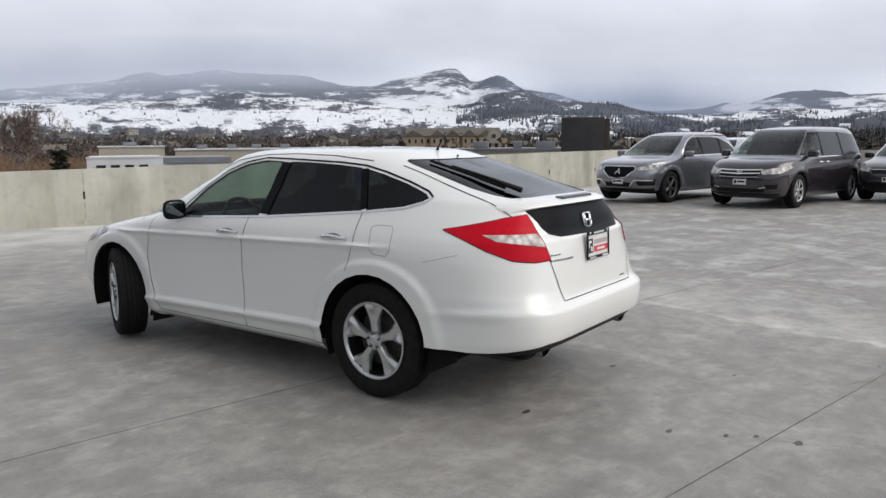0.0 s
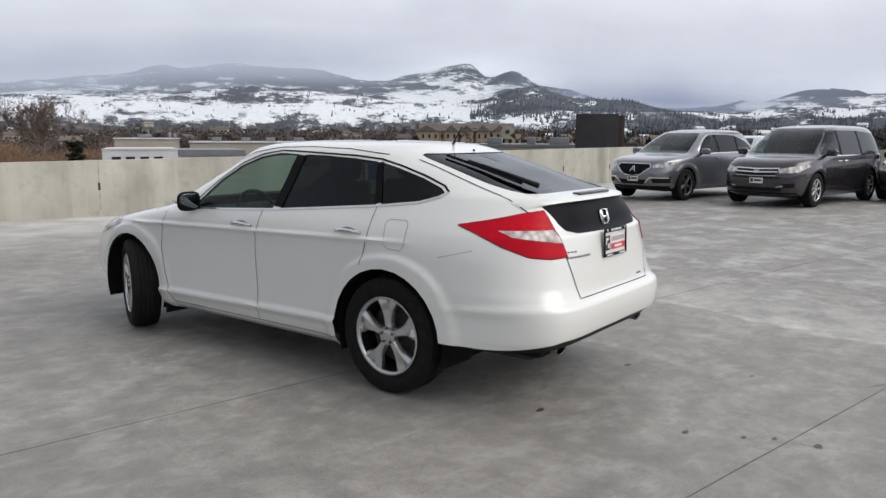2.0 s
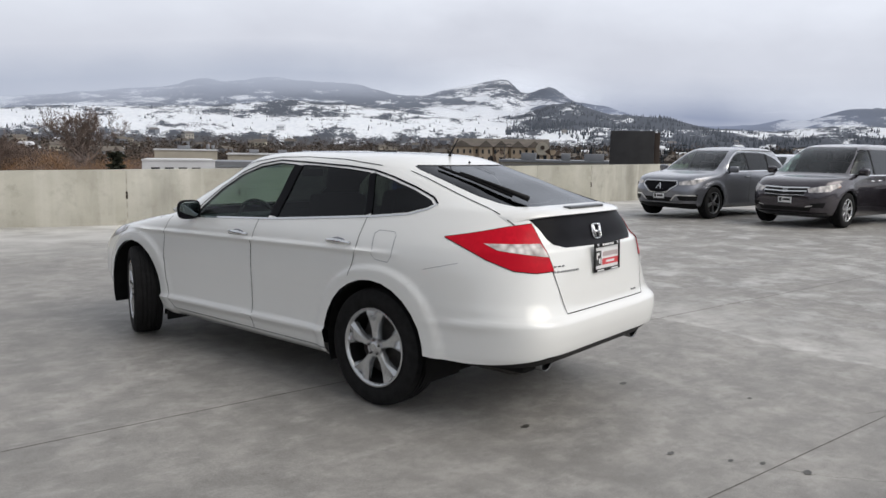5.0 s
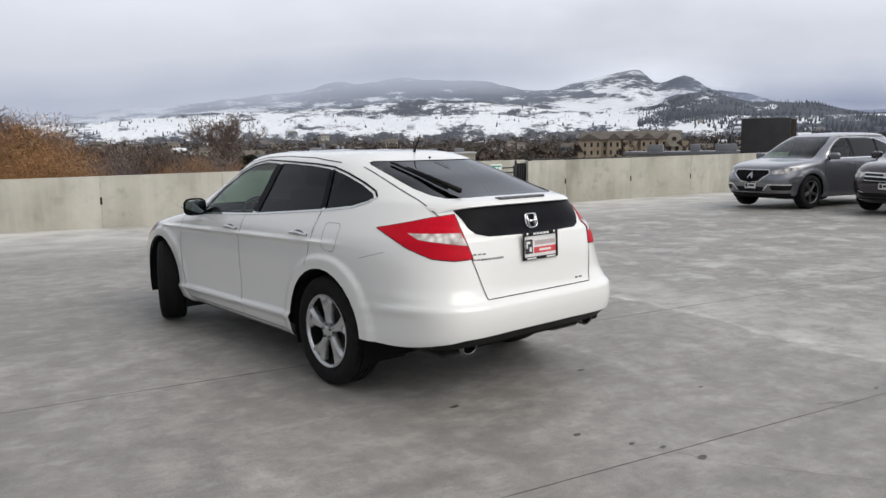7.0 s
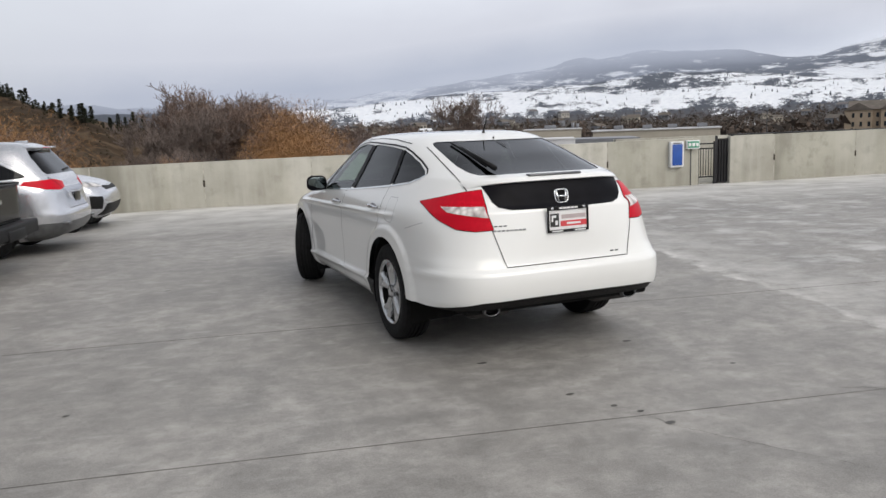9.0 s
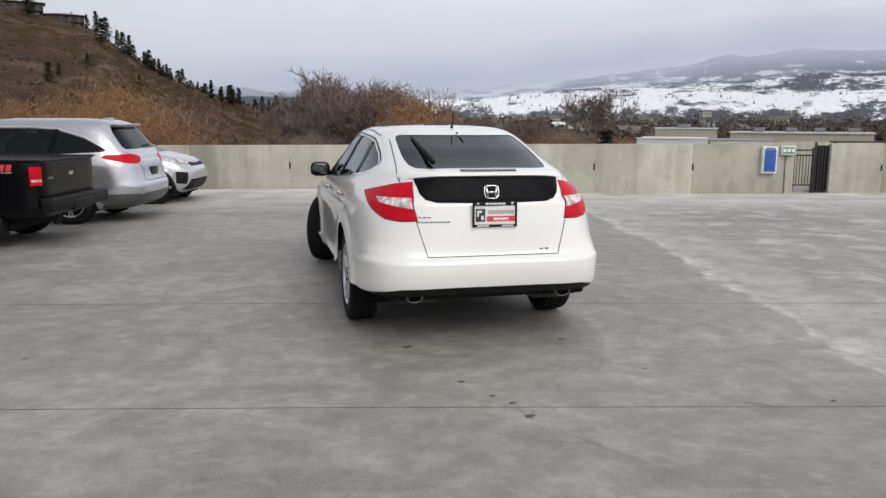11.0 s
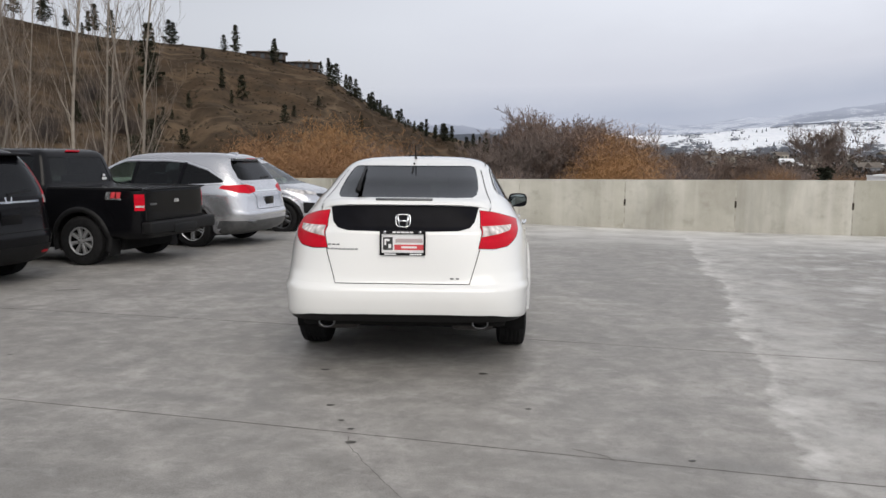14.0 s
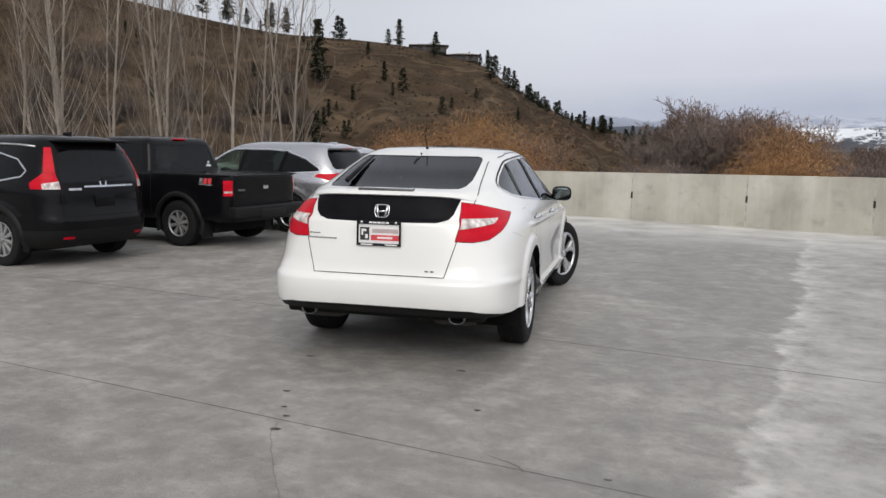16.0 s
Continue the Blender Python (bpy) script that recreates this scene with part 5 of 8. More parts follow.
    # wheels
    for side in (-1, 1):
        wheel(car, pose(side * 0.82, W0, HZ, 20 * side), radius=0.374, rim=0.246, kind="fork", outside=side)
        wheel(car, pose(side * 0.855, W1, HZ, 0, 0, -24) @ pose(0, 0, 0, 55), radius=0.374, rim=0.246, kind="fork", outside=side)
    # cabin
    for x, y in ((-0.38, 1.30), (0.38, 1.30)):
        seat(car, x, y, 0.60)
    for x in (-0.40, 0.0, 0.40):
        seat(car, x, 0.62, 0.46)
    part("dashboard", box(-0.74, 0.74, 1.98, 2.42, 0.70, 1.02, 0.06), M_TRIM, car)
    steering_wheel(car, -0.38, 1.86, 0.98)
    part("interior_mirror", box(-0.11, 0.11, 1.62, 1.64, 1.36, 1.42, 0.01), M_TRIM, car)
    part("grille", box(-0.42, 0.42, 3.70, 3.80, 0.52, 0.74, 0.03), M_PLASTIC, car)
    return car


hero = white_car()


# ---- the other parked cars ----
def mirrored(view, pts, side):
    """Outline given on the left flank, seen from an angle; side 1 is the right flank."""
    r, _ = frame_of(view if side < 0 else -view)
    return [(Vector((side * x, y, 0)).dot(r), z) for x, y, z in pts]


def patch(bm, view, pts, side, material, name, parent, out=0.003, deep=0.0, label="", near=None):
    v = view if side < 0 else -view
    faces = cut(bm, v, mirrored(view, pts, side), near=near or (lambda c, s=side: c.x * s > -0.02))
    if not faces:
        return None
    nb = lift(bm, faces, out)
    if deep:
        nb = thicken(nb, deep)
    return part(name, nb, material, parent, label, angle=50)


def face_patch(bm, view, pts, material, name, parent, out=0.002, label=""):
    y_ = [v.co.y for v in bm.verts]
    lim = min(y_) + 0.6 if view == 0 else max(y_) - 0.6
    faces = cut(bm, view, pts, near=(lambda c: c.y < lim) if view == 0 else (lambda c: c.y > lim))
    if not faces:
        return None
    return part(name, lift(bm, faces, out), material, parent, label, angle=50)


def parked(name, m, label, d, group="parked cars"):
    """A parked car. d: its shape and fittings."""
    car = thing(name, m, label, d.get("category", "car"), group)
    coat, wb, hz, ar, W = d["coat"], d["wb"], d["tyre"], d["arch"], d["half"]
    bm = shell(d["knots"], (0.0, wb), d.get("levels", 64), 44, p=d.get("p", 5.0), q=d.get("q", 7.0), pf=d.get("pf", 4.5), qf=d.get("qf", 6.5), mid=wb * 0.42,
               flare=d.get("flare", 0.016), arch=ar + 0.03, hub_z=hz, crease=d.get("crease", ()))
    tree = BVHTree.FromBMesh(bm)
    for side, view in ((-1, 90), (1, -90)):
        def ring(pts):
            return [(-y if view == 90 else y, z) for y, z in pts]
        for yw in (0.0, wb):
            h = -yw if view == 90 else yw
            far = lambda c: abs(c.x) > 0.5
            bmesh.ops.delete(bm, geom=cut(bm, view, circle_poly(h, hz, ar, 22), near=far), context="FACES")
            bmesh.ops.delete(bm, geom=cut(bm, view, [(h - ar, 0.15), (h + ar, 0.15), (h + ar, hz - 0.01), (h - ar, hz - 0.01)], near=far), context="FACES")
            part("wheel_arch_liner", arch_liner(yw, hz, ar, W - 0.02, side), M_LINER, car)
            if d.get("cladding"):
                cb = bmesh.new()
                prev = None
                for k in range(27):
                    a = math.pi * (-0.10 + 1.20 * k / 26)
                    rg = []
                    for rr, ox in ((ar - 0.01, 0.0), (ar - 0.005, 0.03), (ar + 0.055, 0.032), (ar + 0.075, 0.0)):
                        yy, zz = yw + rr * math.cos(a), hz + rr * math.sin(a)
                        loc, no = on_skin(tree, view, -yy if view == 90 else yy, max(zz, 0.30))
                        xx = (abs(loc.x) if loc else W - 0.02)
                        rg.append(cb.verts.new((side * (xx + ox), yy, zz)))
                    if prev:
                        for j in range(3):
                            cb.faces.new((prev[j], prev[j + 1], rg[j + 1], rg[j]))
                    prev = rg
                bmesh.ops.recalc_face_normals(cb, faces=cb.faces)
                part("wheel_arch_flare", cb, M_PLASTIC, car, "black plastic flare")
        for k, (wn_, pts, mt) in enumerate(d["side_glass"]):
            f = cut(bm, view, ring(pts))
            if f:
                part(wn_, lift(bm, f, -0.005), mt, car)
        for pts in d.get("pillars", ()):
            part("window_pillar", seam_strip(tree, view, ring(pts), 0.068, 0.001), M_GLOSSBLK, car)
        for pts, mt, wd, nm in d.get("side_strips", ()):
            part(nm, seam_strip(tree, view, ring(pts), wd, 0.005), mt, car)
        for pts in d.get("seams", ()):
            part("shut_line", seam_strip(tree, view, ring(pts), 0.008), M_SEAM, car)
        for yh, zh in d.get("handles", ()):
            loc, no = on_skin(tree, view, -yh if view == 90 else yh, zh)
            part("door_handle", tube([loc + Vector((side * o, t, 0)) for o, t in ((0.0, -0.10), (0.03, -0.07), (0.035, 0.0), (0.03, 0.07), (0.0, 0.10))], [0.010, 0.014, 0.015, 0.014, 0.010], 6), d.get("handle_coat", coat), car)
        my, mz = d["mirror"]
        mb = box(-0.11, 0.11, -0.07, 0.07, -0.075, 0.075, 0.055, seg=4)
        bmesh.ops.translate(mb, vec=(side * (W + 0.08), my, mz), verts=mb.verts)
        mo = part("door_mirror", mb, d.get("mirror_coat", coat), car)
        part("mirror_glass", box(*sorted((side * (W - 0.01), side * (W + 0.17))), my - 0.066, my - 0.062, mz - 0.055, mz + 0.055, 0.002), M_MIRROR, mo)
        part("mirror_foot", tube([(side * (W - 0.12), my + 0.02, mz - 0.09), (side * (W + 0.02), my + 0.02, mz - 0.04)], [0.03, 0.025], 6), M_PLASTIC, mo)
        for nm, view_, pts, mt, lb in d.get("lamps", ()):
            patch(bm, view_, pts, side, mt, nm, car, 0.004, 0.015, lb)
        for yw in (0.0, wb):
            wheel(car, pose(side * (W - d.get("inset", 0.125)), yw, hz, 20 + 50 * yw), hz, d.get("tread", 0.235), d.get("rim", 0.24), d.get("spokes", 10), d.get("wheel", "plain"), d.get("alloy", M_ALLOY), side)
        if d.get("rails"):
            ya, yb, zr, xr = d["rails"]
            pts = []
            for k in range(9):
                t = k / 8
                loc, no = on_skin(tree, view, (-(ya + (yb - ya) * t)) if view == 90 else (ya + (yb - ya) * t), zr)
                if loc:
                    pts.append((side * (abs(loc.x) - 0.01), loc.y, loc.z + 0.01 + 0.03 * math.sin(math.pi * t) ** 0.4))
            part("roof_rail", tube(pts, 0.014, 6), d.get("rail_coat", M_ALLOY), car)
    for nm, view, pts, mt, lb in d.get("faces", ()):
        face_patch(bm, view, pts, mt, nm, car, 0.003, lb)
    for nm, view, pts in d.get("screens", ()):
        f = cut(bm, view, pts, near=(lambda c: c.z > 0.9))
        if f:
            part(nm, lift(bm, f, -0.004), M_SCREEN if nm == "windscreen" else M_TINT, car)
    for nm, view, pts, mt, wd in d.get("strips", ()):
        part(nm, seam_strip(tree, view, pts, wd, 0.007), mt, car)
    for nm, bx, mt, bv in d.get("boxes", ()):
        part(nm, box(*bx, bv), mt, car)
    part("cabin_lining", lining(bm, 0.02, d.get("belt", 1.05)), M_TRIM, car)
    part("body", bm, coat, car, angle=60)
    y0, y1 = d["cabin"]
    part("underbody", box(-W + 0.25, W - 0.25, -0.55, wb + 0.5, 0.22, 0.42, 0.04), M_LINER, car)
    part("cabin_floor", box(-W + 0.2, W - 0.2, y0, y1, 0.42, 0.66, 0.04), M_TRIM, car)
    part("dashboard", box(-W + 0.22, W - 0.22, y1 - 0.35, y1 + 0.05, 0.75, d.get("belt", 1.05) + 0.02, 0.05), M_TRIM, car)
    for x in (-0.4, 0.4):
        seat(car, x, y1 - 1.05, 0.66)
        if y1 - y0 > 2.0:
            seat(car, x, y1 - 1.95, 0.68)
    steering_wheel(car, -0.4, y1 - 0.48, 1.0)
    # plate holders with unreadable writing as bars
    for nm, view, h, z, w_ in d.get("plates", ()):
        loc, no = on_skin(tree, view, h, z)
        if loc is None:
            continue
        s = -1 if view == 0 else 1
        pl = new("plate")
        pl.parent = car
        pl.matrix_local = pose(loc.x, loc.y + s * 0.012, z, 90, 0, 0 if view == 0 else 180)
        part("plate_sheet", box(-0.155, 0.155, -0.078, 0.078, -0.006, 0.004, 0.003), M_PLATE if nm == "white" else M_BLACK, pl)
        if nm == "white":
            part("plate_border", box(-0.155, 0.155, -0.078, -0.055, 0.0041, 0.006), M_INK, pl, smooth=False)
            part("plate_mark", box(-0.13, -0.07, -0.03, 0.045, 0.0041, 0.006), M_INK, pl, smooth=False)
            part("name_bar", box(-0.05, 0.125, -0.012, 0.030, 0.0041, 0.006), M_INK, pl, smooth=False)
            part("top_bar", box(-0.155, 0.155, 0.06, 0.078, 0.0041, 0.006), M_INK, pl, smooth=False)
    return car


SUV_A = [(0.24, -0.80, 3.45, 0.86), (0.32, -1.00, 3.66, 0.945), (0.45, -1.10, 3.76, 0.960), (0.60, -1.125, 3.79, 0.965), (0.68, -1.09, 3.78, 0.970), (0.82, -1.05, 3.70, 0.975), (0.93, -1.03, 3.64, 0.972),
         (1.00, -1.01, 3.46, 0.962), (1.05, -0.99, 3.15, 0.950), (1.09, -0.975, 2.80, 0.938), (1.16, -0.94, 2.52, 0.912), (1.26, -0.87, 2.34, 0.868), (1.40, -0.76, 2.06, 0.800), (1.52, -0.66, 1.80, 0.735),
         (1.60, -0.58, 1.58, 0.675), (1.65, -0.46, 1.38, 0.590), (1.685, -0.20, 1.10, 0.43), (1.70, 0.20, 0.80, 0.14)]
A_GLASS = [("front_side_window", [(2.22, 1.12), (1.28, 1.13), (1.26, 1.56), (1.50, 1.555), (1.72, 1.47), (1.98, 1.32)], M_GLASS),
           ("rear_side_window", [(1.23, 1.13), (0.30, 1.14), (0.24, 1.535), (0.60, 1.562), (1.21, 1.56)], M_TINT),
           ("quarter_window", [(0.26, 1.14), (-0.55, 1.185), (-0.60, 1.20), (-0.55, 1.24), (-0.25, 1.40), (0.20, 1.53)], M_TINT)]
A_CHROME = [([(2.28, 1.105), (1.28, 1.115), (0.3, 1.125), (-0.56, 1.17)], M_CHROME, 0.016, "chrome_window_strip"),
            ([(2.28, 1.105), (1.98, 1.345), (1.72, 1.495), (1.50, 1.578), (1.2, 1.584), (0.6, 1.585), (0.2, 1.553), (-0.25, 1.425), (-0.57, 1.25), (-0.625, 1.195), (-0.56, 1.17)], M_CHROME, 0.016, "chrome_window_frame")]
A_SEAMS = [[(2.35, 1.08), (2.36, 0.7), (2.28, 0.36)], [(1.25, 1.11), (1.27, 0.36)], [(0.26, 1.12), (0.26, 0.85), (0.42, 0.42)]]

silver_suv = parked("suv", pose(-4.42, 8.17, floor_z(-4.5, 8.48), 0, 0, 77.8), "silver sport utility with tinted glass, parked beside black pickup", dict(
    coat=M_SILVER, wb=2.82, tyre=0.375, arch=0.42, half=0.975, knots=[(z * 1.02, a, b, w) for z, a, b, w in SUV_A], pillars=[[(1.255, 1.125), (1.235, 1.568)], [(0.285, 1.13), (0.22, 1.545)]], side_glass=A_GLASS, side_strips=A_CHROME, seams=A_SEAMS, handles=((1.42, 0.98), (0.45, 0.99)),
    mirror=(2.15, 1.16), cabin=(-0.4, 2.5), rim=0.245, wheel="twin", spokes=5, tread=0.245, rails=None,
    lamps=[("tail_lamp", 40, [(0.90, -0.52, 1.085), (0.88, -0.58, 1.135), (0.66, -0.95, 1.150), (0.44, -1.0, 1.105), (0.44, -1.0, 1.02), (0.62, -1.0, 0.985), (0.80, -0.85, 1.005)], M_RED, "red wrap-round tail lamp")],
    screens=[("windscreen", 180, [(-0.72, 1.12), (0.72, 1.12), (0.60, 1.45), (0.48, 1.60), (-0.48, 1.60), (-0.60, 1.45)]), ("rear_window", 0, [(-0.66, 1.225), (0.66, 1.225), (0.68, 1.27), (0.61, 1.48), (0.54, 1.58), (-0.54, 1.58), (-0.61, 1.48), (-0.68, 1.27)])],
    faces=[("rear_valance", 0, [(-0.97, 0.2), (0.97, 0.2), (0.97, 0.50), (-0.97, 0.50)], M_ALLOYD, "grey plastic valance")],
    strips=[("garnish_bar", 0, [(-0.44, 1.03), (0.44, 1.03)], M_CHROME, 0.02), ("shut_line", 0, [(-0.70, 1.18), (-0.44, 0.90), (-0.50, 0.70), (0.50, 0.70), (0.44, 0.90), (0.70, 1.18)], M_SEAM, 0.008), ("rear_wiper", 0, [(0.0, 1.265), (0.34, 1.28)], M_PLASTIC, 0.03)],
    boxes=[("roof_spoiler", (-0.52, 0.52, -0.68, -0.44, 1.605, 1.635), M_SILVER, 0.014), ("brake_light", (-0.15, 0.15, -0.686, -0.67, 1.613, 1.624), M_RED, 0.004), ("roof_fin", (-0.02, 0.02, -0.42, -0.24, 1.64, 1.735), M_SILVER, 0.012),
           ("exhaust_tip", (-0.74, -0.60, -1.10, -0.95, 0.46, 0.50), M_ALLOYD, 0.012), ("exhaust_tip", (0.60, 0.74, -1.10, -0.95, 0.46, 0.50), M_ALLOYD, 0.012)],
    plates=[("dark", 0, 0.0, 0.84, 0.3)], belt=1.08))

grey_suv = parked("suv", pose(17.8, 4.0, floor_z(17.8, 4.0), 0, 0, 77.8), "steel grey sport utility with pentagon grille, parked nose out", dict(
    coat=M_STEEL, wb=2.82, tyre=0.375, arch=0.42, half=0.975, knots=SUV_A, pillars=[[(1.255, 1.125), (1.235, 1.568)], [(0.285, 1.13), (0.22, 1.545)]], side_glass=A_GLASS, side_strips=A_CHROME, seams=A_SEAMS, handles=((1.42, 0.98), (0.45, 0.99)),
    mirror=(2.15, 1.16), cabin=(-0.4, 2.5), rim=0.25, wheel="twin", spokes=5, tread=0.245, alloy=M_ALLOYD, rails=(-0.3, 1.5, 1.585, 0.6),
    lamps=[("head_lamp", 145, [(0.50, 3.64, 0.855), (0.66, 3.48, 0.895), (0.86, 3.16, 0.935), (0.88, 3.12, 0.90), (0.76, 3.40, 0.80), (0.53, 3.66, 0.785)], M_HEAD, "slim jewelled head lamp"),
           ("fog_lamp_trim", 150, [(0.50, 3.70, 0.53), (0.88, 3.38, 0.58), (0.87, 3.42, 0.43), (0.58, 3.7, 0.43)], M_PLASTIC, ""),
           ("tail_lamp", 40, [(0.90, -0.55, 1.02), (0.88, -0.60, 1.065), (0.66, -0.95, 1.085), (0.44, -1.0, 1.04), (0.44, -1.0, 0.965), (0.80, -0.85, 0.955)], M_RED, "")],
    screens=[("windscreen", 180, [(-0.74, 1.11), (0.74, 1.11), (0.62, 1.45), (0.50, 1.60), (-0.50, 1.60), (-0.62, 1.45)]), ("rear_window", 0, [(-0.62, 1.20), (0.62, 1.20), (0.56, 1.46), (0.50, 1.53), (-0.50, 1.53), (-0.56, 1.46)])],
    faces=[("grille", 180, [(-0.45, 0.875), (0.45, 0.875), (0.49, 0.79), (0.24, 0.625), (0.0, 0.595), (-0.24, 0.625), (-0.49, 0.79)], M_GLOSSBLK, "black pentagon grille"),
           ("lower_grille", 180, [(-0.40, 0.50), (0.40, 0.50), (0.34, 0.40), (-0.34, 0.40)], M_PLASTIC, ""), ("skid_trim", 180, [(-0.85, 0.36), (0.85, 0.36), (0.80, 0.24), (-0.80, 0.24)], M_PLASTIC, "")],
    strips=[("grille_frame", 180, [(-0.45, 0.88), (0.45, 0.88), (0.495, 0.79), (0.24, 0.615), (0.0, 0.585), (-0.24, 0.615), (-0.495, 0.79), (-0.45, 0.88)], M_ALLOY, 0.034),
            ("chrome_trim", 180, [(-0.88, 0.55), (-0.50, 0.555), (-0.36, 0.42)], M_CHROME, 0.03), ("chrome_trim", 180, [(0.88, 0.55), (0.50, 0.555), (0.36, 0.42)], M_CHROME, 0.03), ("lower_chrome", 180, [(-0.6, 0.375), (0.6, 0.375)], M_ALLOY, 0.025),
            ("badge", 180, [(-0.07, 0.69), (0.0, 0.825), (0.07, 0.69)], M_CHROME, 0.022), ("badge_bar", 180, [(-0.04, 0.74), (0.04, 0.74)], M_CHROME, 0.012)],
    plates=[("white", 180, 0.03, 0.52, 0.3)], belt=1.08))

grey_suv.scale = (1.0, 1.02, 1.06)
VAN = [(0.20, -0.85, 3.60, 0.88), (0.28, -1.02, 3.82, 0.96), (0.42, -1.14, 3.92, 0.985), (0.58, -1.17, 3.955, 0.99), (0.70, -1.15, 3.94, 0.995), (0.82, -1.12, 3.84, 1.0), (0.92, -1.10, 3.74, 0.995), (1.00, -1.08, 3.54, 0.985),
       (1.05, -1.07, 3.20, 0.975), (1.09, -1.06, 3.05, 0.962), (1.18, -1.03, 2.88, 0.93), (1.30, -0.98, 2.66, 0.885), (1.44, -0.91, 2.40, 0.83), (1.56, -0.83, 2.14, 0.775), (1.64, -0.75, 1.92, 0.72), (1.69, -0.62, 1.66, 0.63), (1.72, -0.30, 1.3, 0.46), (1.735, 0.2, 0.9, 0.16)]
grey_van = parked("minivan", pose(17.8, 0.92, floor_z(17.8, 0.92), 0, 0, 77.8), "dark grey minivan with chrome grille bars, parked nose out", dict(
    coat=M_GRAPH, wb=3.0, tyre=0.36, arch=0.405, half=1.0, knots=VAN, pillars=[[(1.75, 1.075), (1.72, 1.61)], [(0.585, 1.07), (0.565, 1.605)]], category="minivan", cabin=(-0.6, 3.0),
    side_glass=[("front_side_window", [(2.78, 1.10), (1.78, 1.08), (1.74, 1.60), (1.98, 1.60), (2.30, 1.42)], M_GLASS), ("sliding_door_window", [(1.72, 1.08), (0.62, 1.08), (0.60, 1.60), (1.70, 1.61)], M_TINT), ("quarter_window", [(0.55, 1.06), (-0.72, 1.10), (-0.60, 1.54), (0.53, 1.60)], M_TINT)],
    side_strips=[([(2.80, 1.085), (1.74, 1.065), (0.6, 1.065)], M_CHROME, 0.014, "chrome_window_strip")],
    seams=[[(2.72, 1.06), (2.74, 0.6), (2.6, 0.34)], [(1.74, 1.07), (1.76, 0.34)], [(0.57, 1.07), (0.57, 0.34)], [(0.57, 0.98), (-0.9, 0.98)]], handles=((1.92, 0.95), (1.55, 0.95)), handle_coat=M_CHROME,
    mirror=(2.56, 1.14), rim=0.225, wheel="plain", spokes=7, tread=0.235,
    lamps=[("head_lamp", 145, [(0.46, 3.82, 0.80), (0.66, 3.68, 0.845), (0.90, 3.30, 0.90), (0.92, 3.24, 0.86), (0.80, 3.55, 0.745), (0.50, 3.85, 0.715)], M_HEAD, "large head lamp"), ("indicator", 140, [(0.86, 3.40, 0.87), (0.90, 3.28, 0.885), (0.91, 3.26, 0.84), (0.85, 3.44, 0.80)], M_AMBER, "amber indicator"),
           ("fog_lamp_trim", 150, [(0.56, 3.86, 0.50), (0.80, 3.66, 0.52), (0.78, 3.7, 0.42), (0.58, 3.86, 0.42)], M_PLASTIC, "")],
    screens=[("windscreen", 180, [(-0.80, 1.11), (0.80, 1.11), (0.70, 1.46), (0.58, 1.65), (-0.58, 1.65), (-0.70, 1.46)]), ("rear_window", 0, [(-0.72, 1.15), (0.72, 1.15), (0.64, 1.55), (-0.64, 1.55)])],
    faces=[("grille", 180, [(-0.50, 0.83), (0.50, 0.83), (0.44, 0.66), (0.36, 0.62), (-0.36, 0.62), (-0.44, 0.66)], M_PLASTIC, "dark grille"), ("lower_grille", 180, [(-0.60, 0.42), (0.60, 0.42), (0.56, 0.345), (-0.56, 0.345)], M_PLASTIC, "")],
    strips=[("grille_bar", 180, [(-0.46, 0.668), (0.0, 0.655), (0.46, 0.668)], M_ALLOY, 0.016), ("lower_lip", 180, [(-0.82, 0.30), (0.82, 0.30)], M_PLASTIC, 0.03), ("grille_bar", 180, [(-0.52, 0.815), (0.0, 0.80), (0.52, 0.815)], M_CHROME, 0.034), ("grille_bar", 180, [(-0.49, 0.745), (0.0, 0.73), (0.49, 0.745)], M_CHROME, 0.030), ("badge", 180, [(-0.05, 0.80), (-0.035, 0.72), (0.035, 0.72), (0.05, 0.80)], M_CHROME, 0.018), ("badge_bar", 180, [(-0.04, 0.76), (0.04, 0.76)], M_CHROME, 0.014),
            ("chrome_trim", 180, [(-0.62, 0.46), (-0.48, 0.43)], M_CHROME, 0.02), ("chrome_trim", 180, [(0.62, 0.46), (0.48, 0.43)], M_CHROME, 0.02)],
    plates=[("white", 180, 0.04, 0.555, 0.3)], belt=1.05))

grey_van.scale = (1.0, 1.02, 1.085)
SUV_C = [(0.24, -0.70, 3.15, 0.80), (0.32, -0.86, 3.32, 0.875), (0.45, -0.95, 3.42, 0.895), (0.58, -0.97, 3.45, 0.90), (0.66, -0.94, 3.44, 0.905), (0.80, -0.91, 3.36, 0.91), (0.92, -0.90, 3.16, 0.908), (1.00, -0.89, 2.85, 0.90),
         (1.05, -0.885, 2.60, 0.89), (1.10, -0.875, 2.42, 0.875), (1.20, -0.85, 2.24, 0.838), (1.32, -0.80, 2.00, 0.79), (1.45, -0.73, 1.74, 0.735), (1.54, -0.66, 1.54, 0.68), (1.60, -0.57, 1.36, 0.61), (1.635, -0.40, 1.10, 0.48), (1.655, 0.1, 0.8, 0.16)]
C_GLASS = [("front_side_window", [(2.12, 1.07), (1.20, 1.08), (1.18, 1.50), (1.42, 1.50), (1.66, 1.39)], M_GLASS), ("rear_side_window", [(1.15, 1.08), (0.25, 1.09), (0.22, 1.47), (0.5, 1.50), (1.13, 1.505)], M_TINT), ("quarter_window", [(0.20, 1.10), (-0.38, 1.20), (-0.42, 1.26), (-0.25, 1.38), (0.17, 1.46)], M_TINT)]
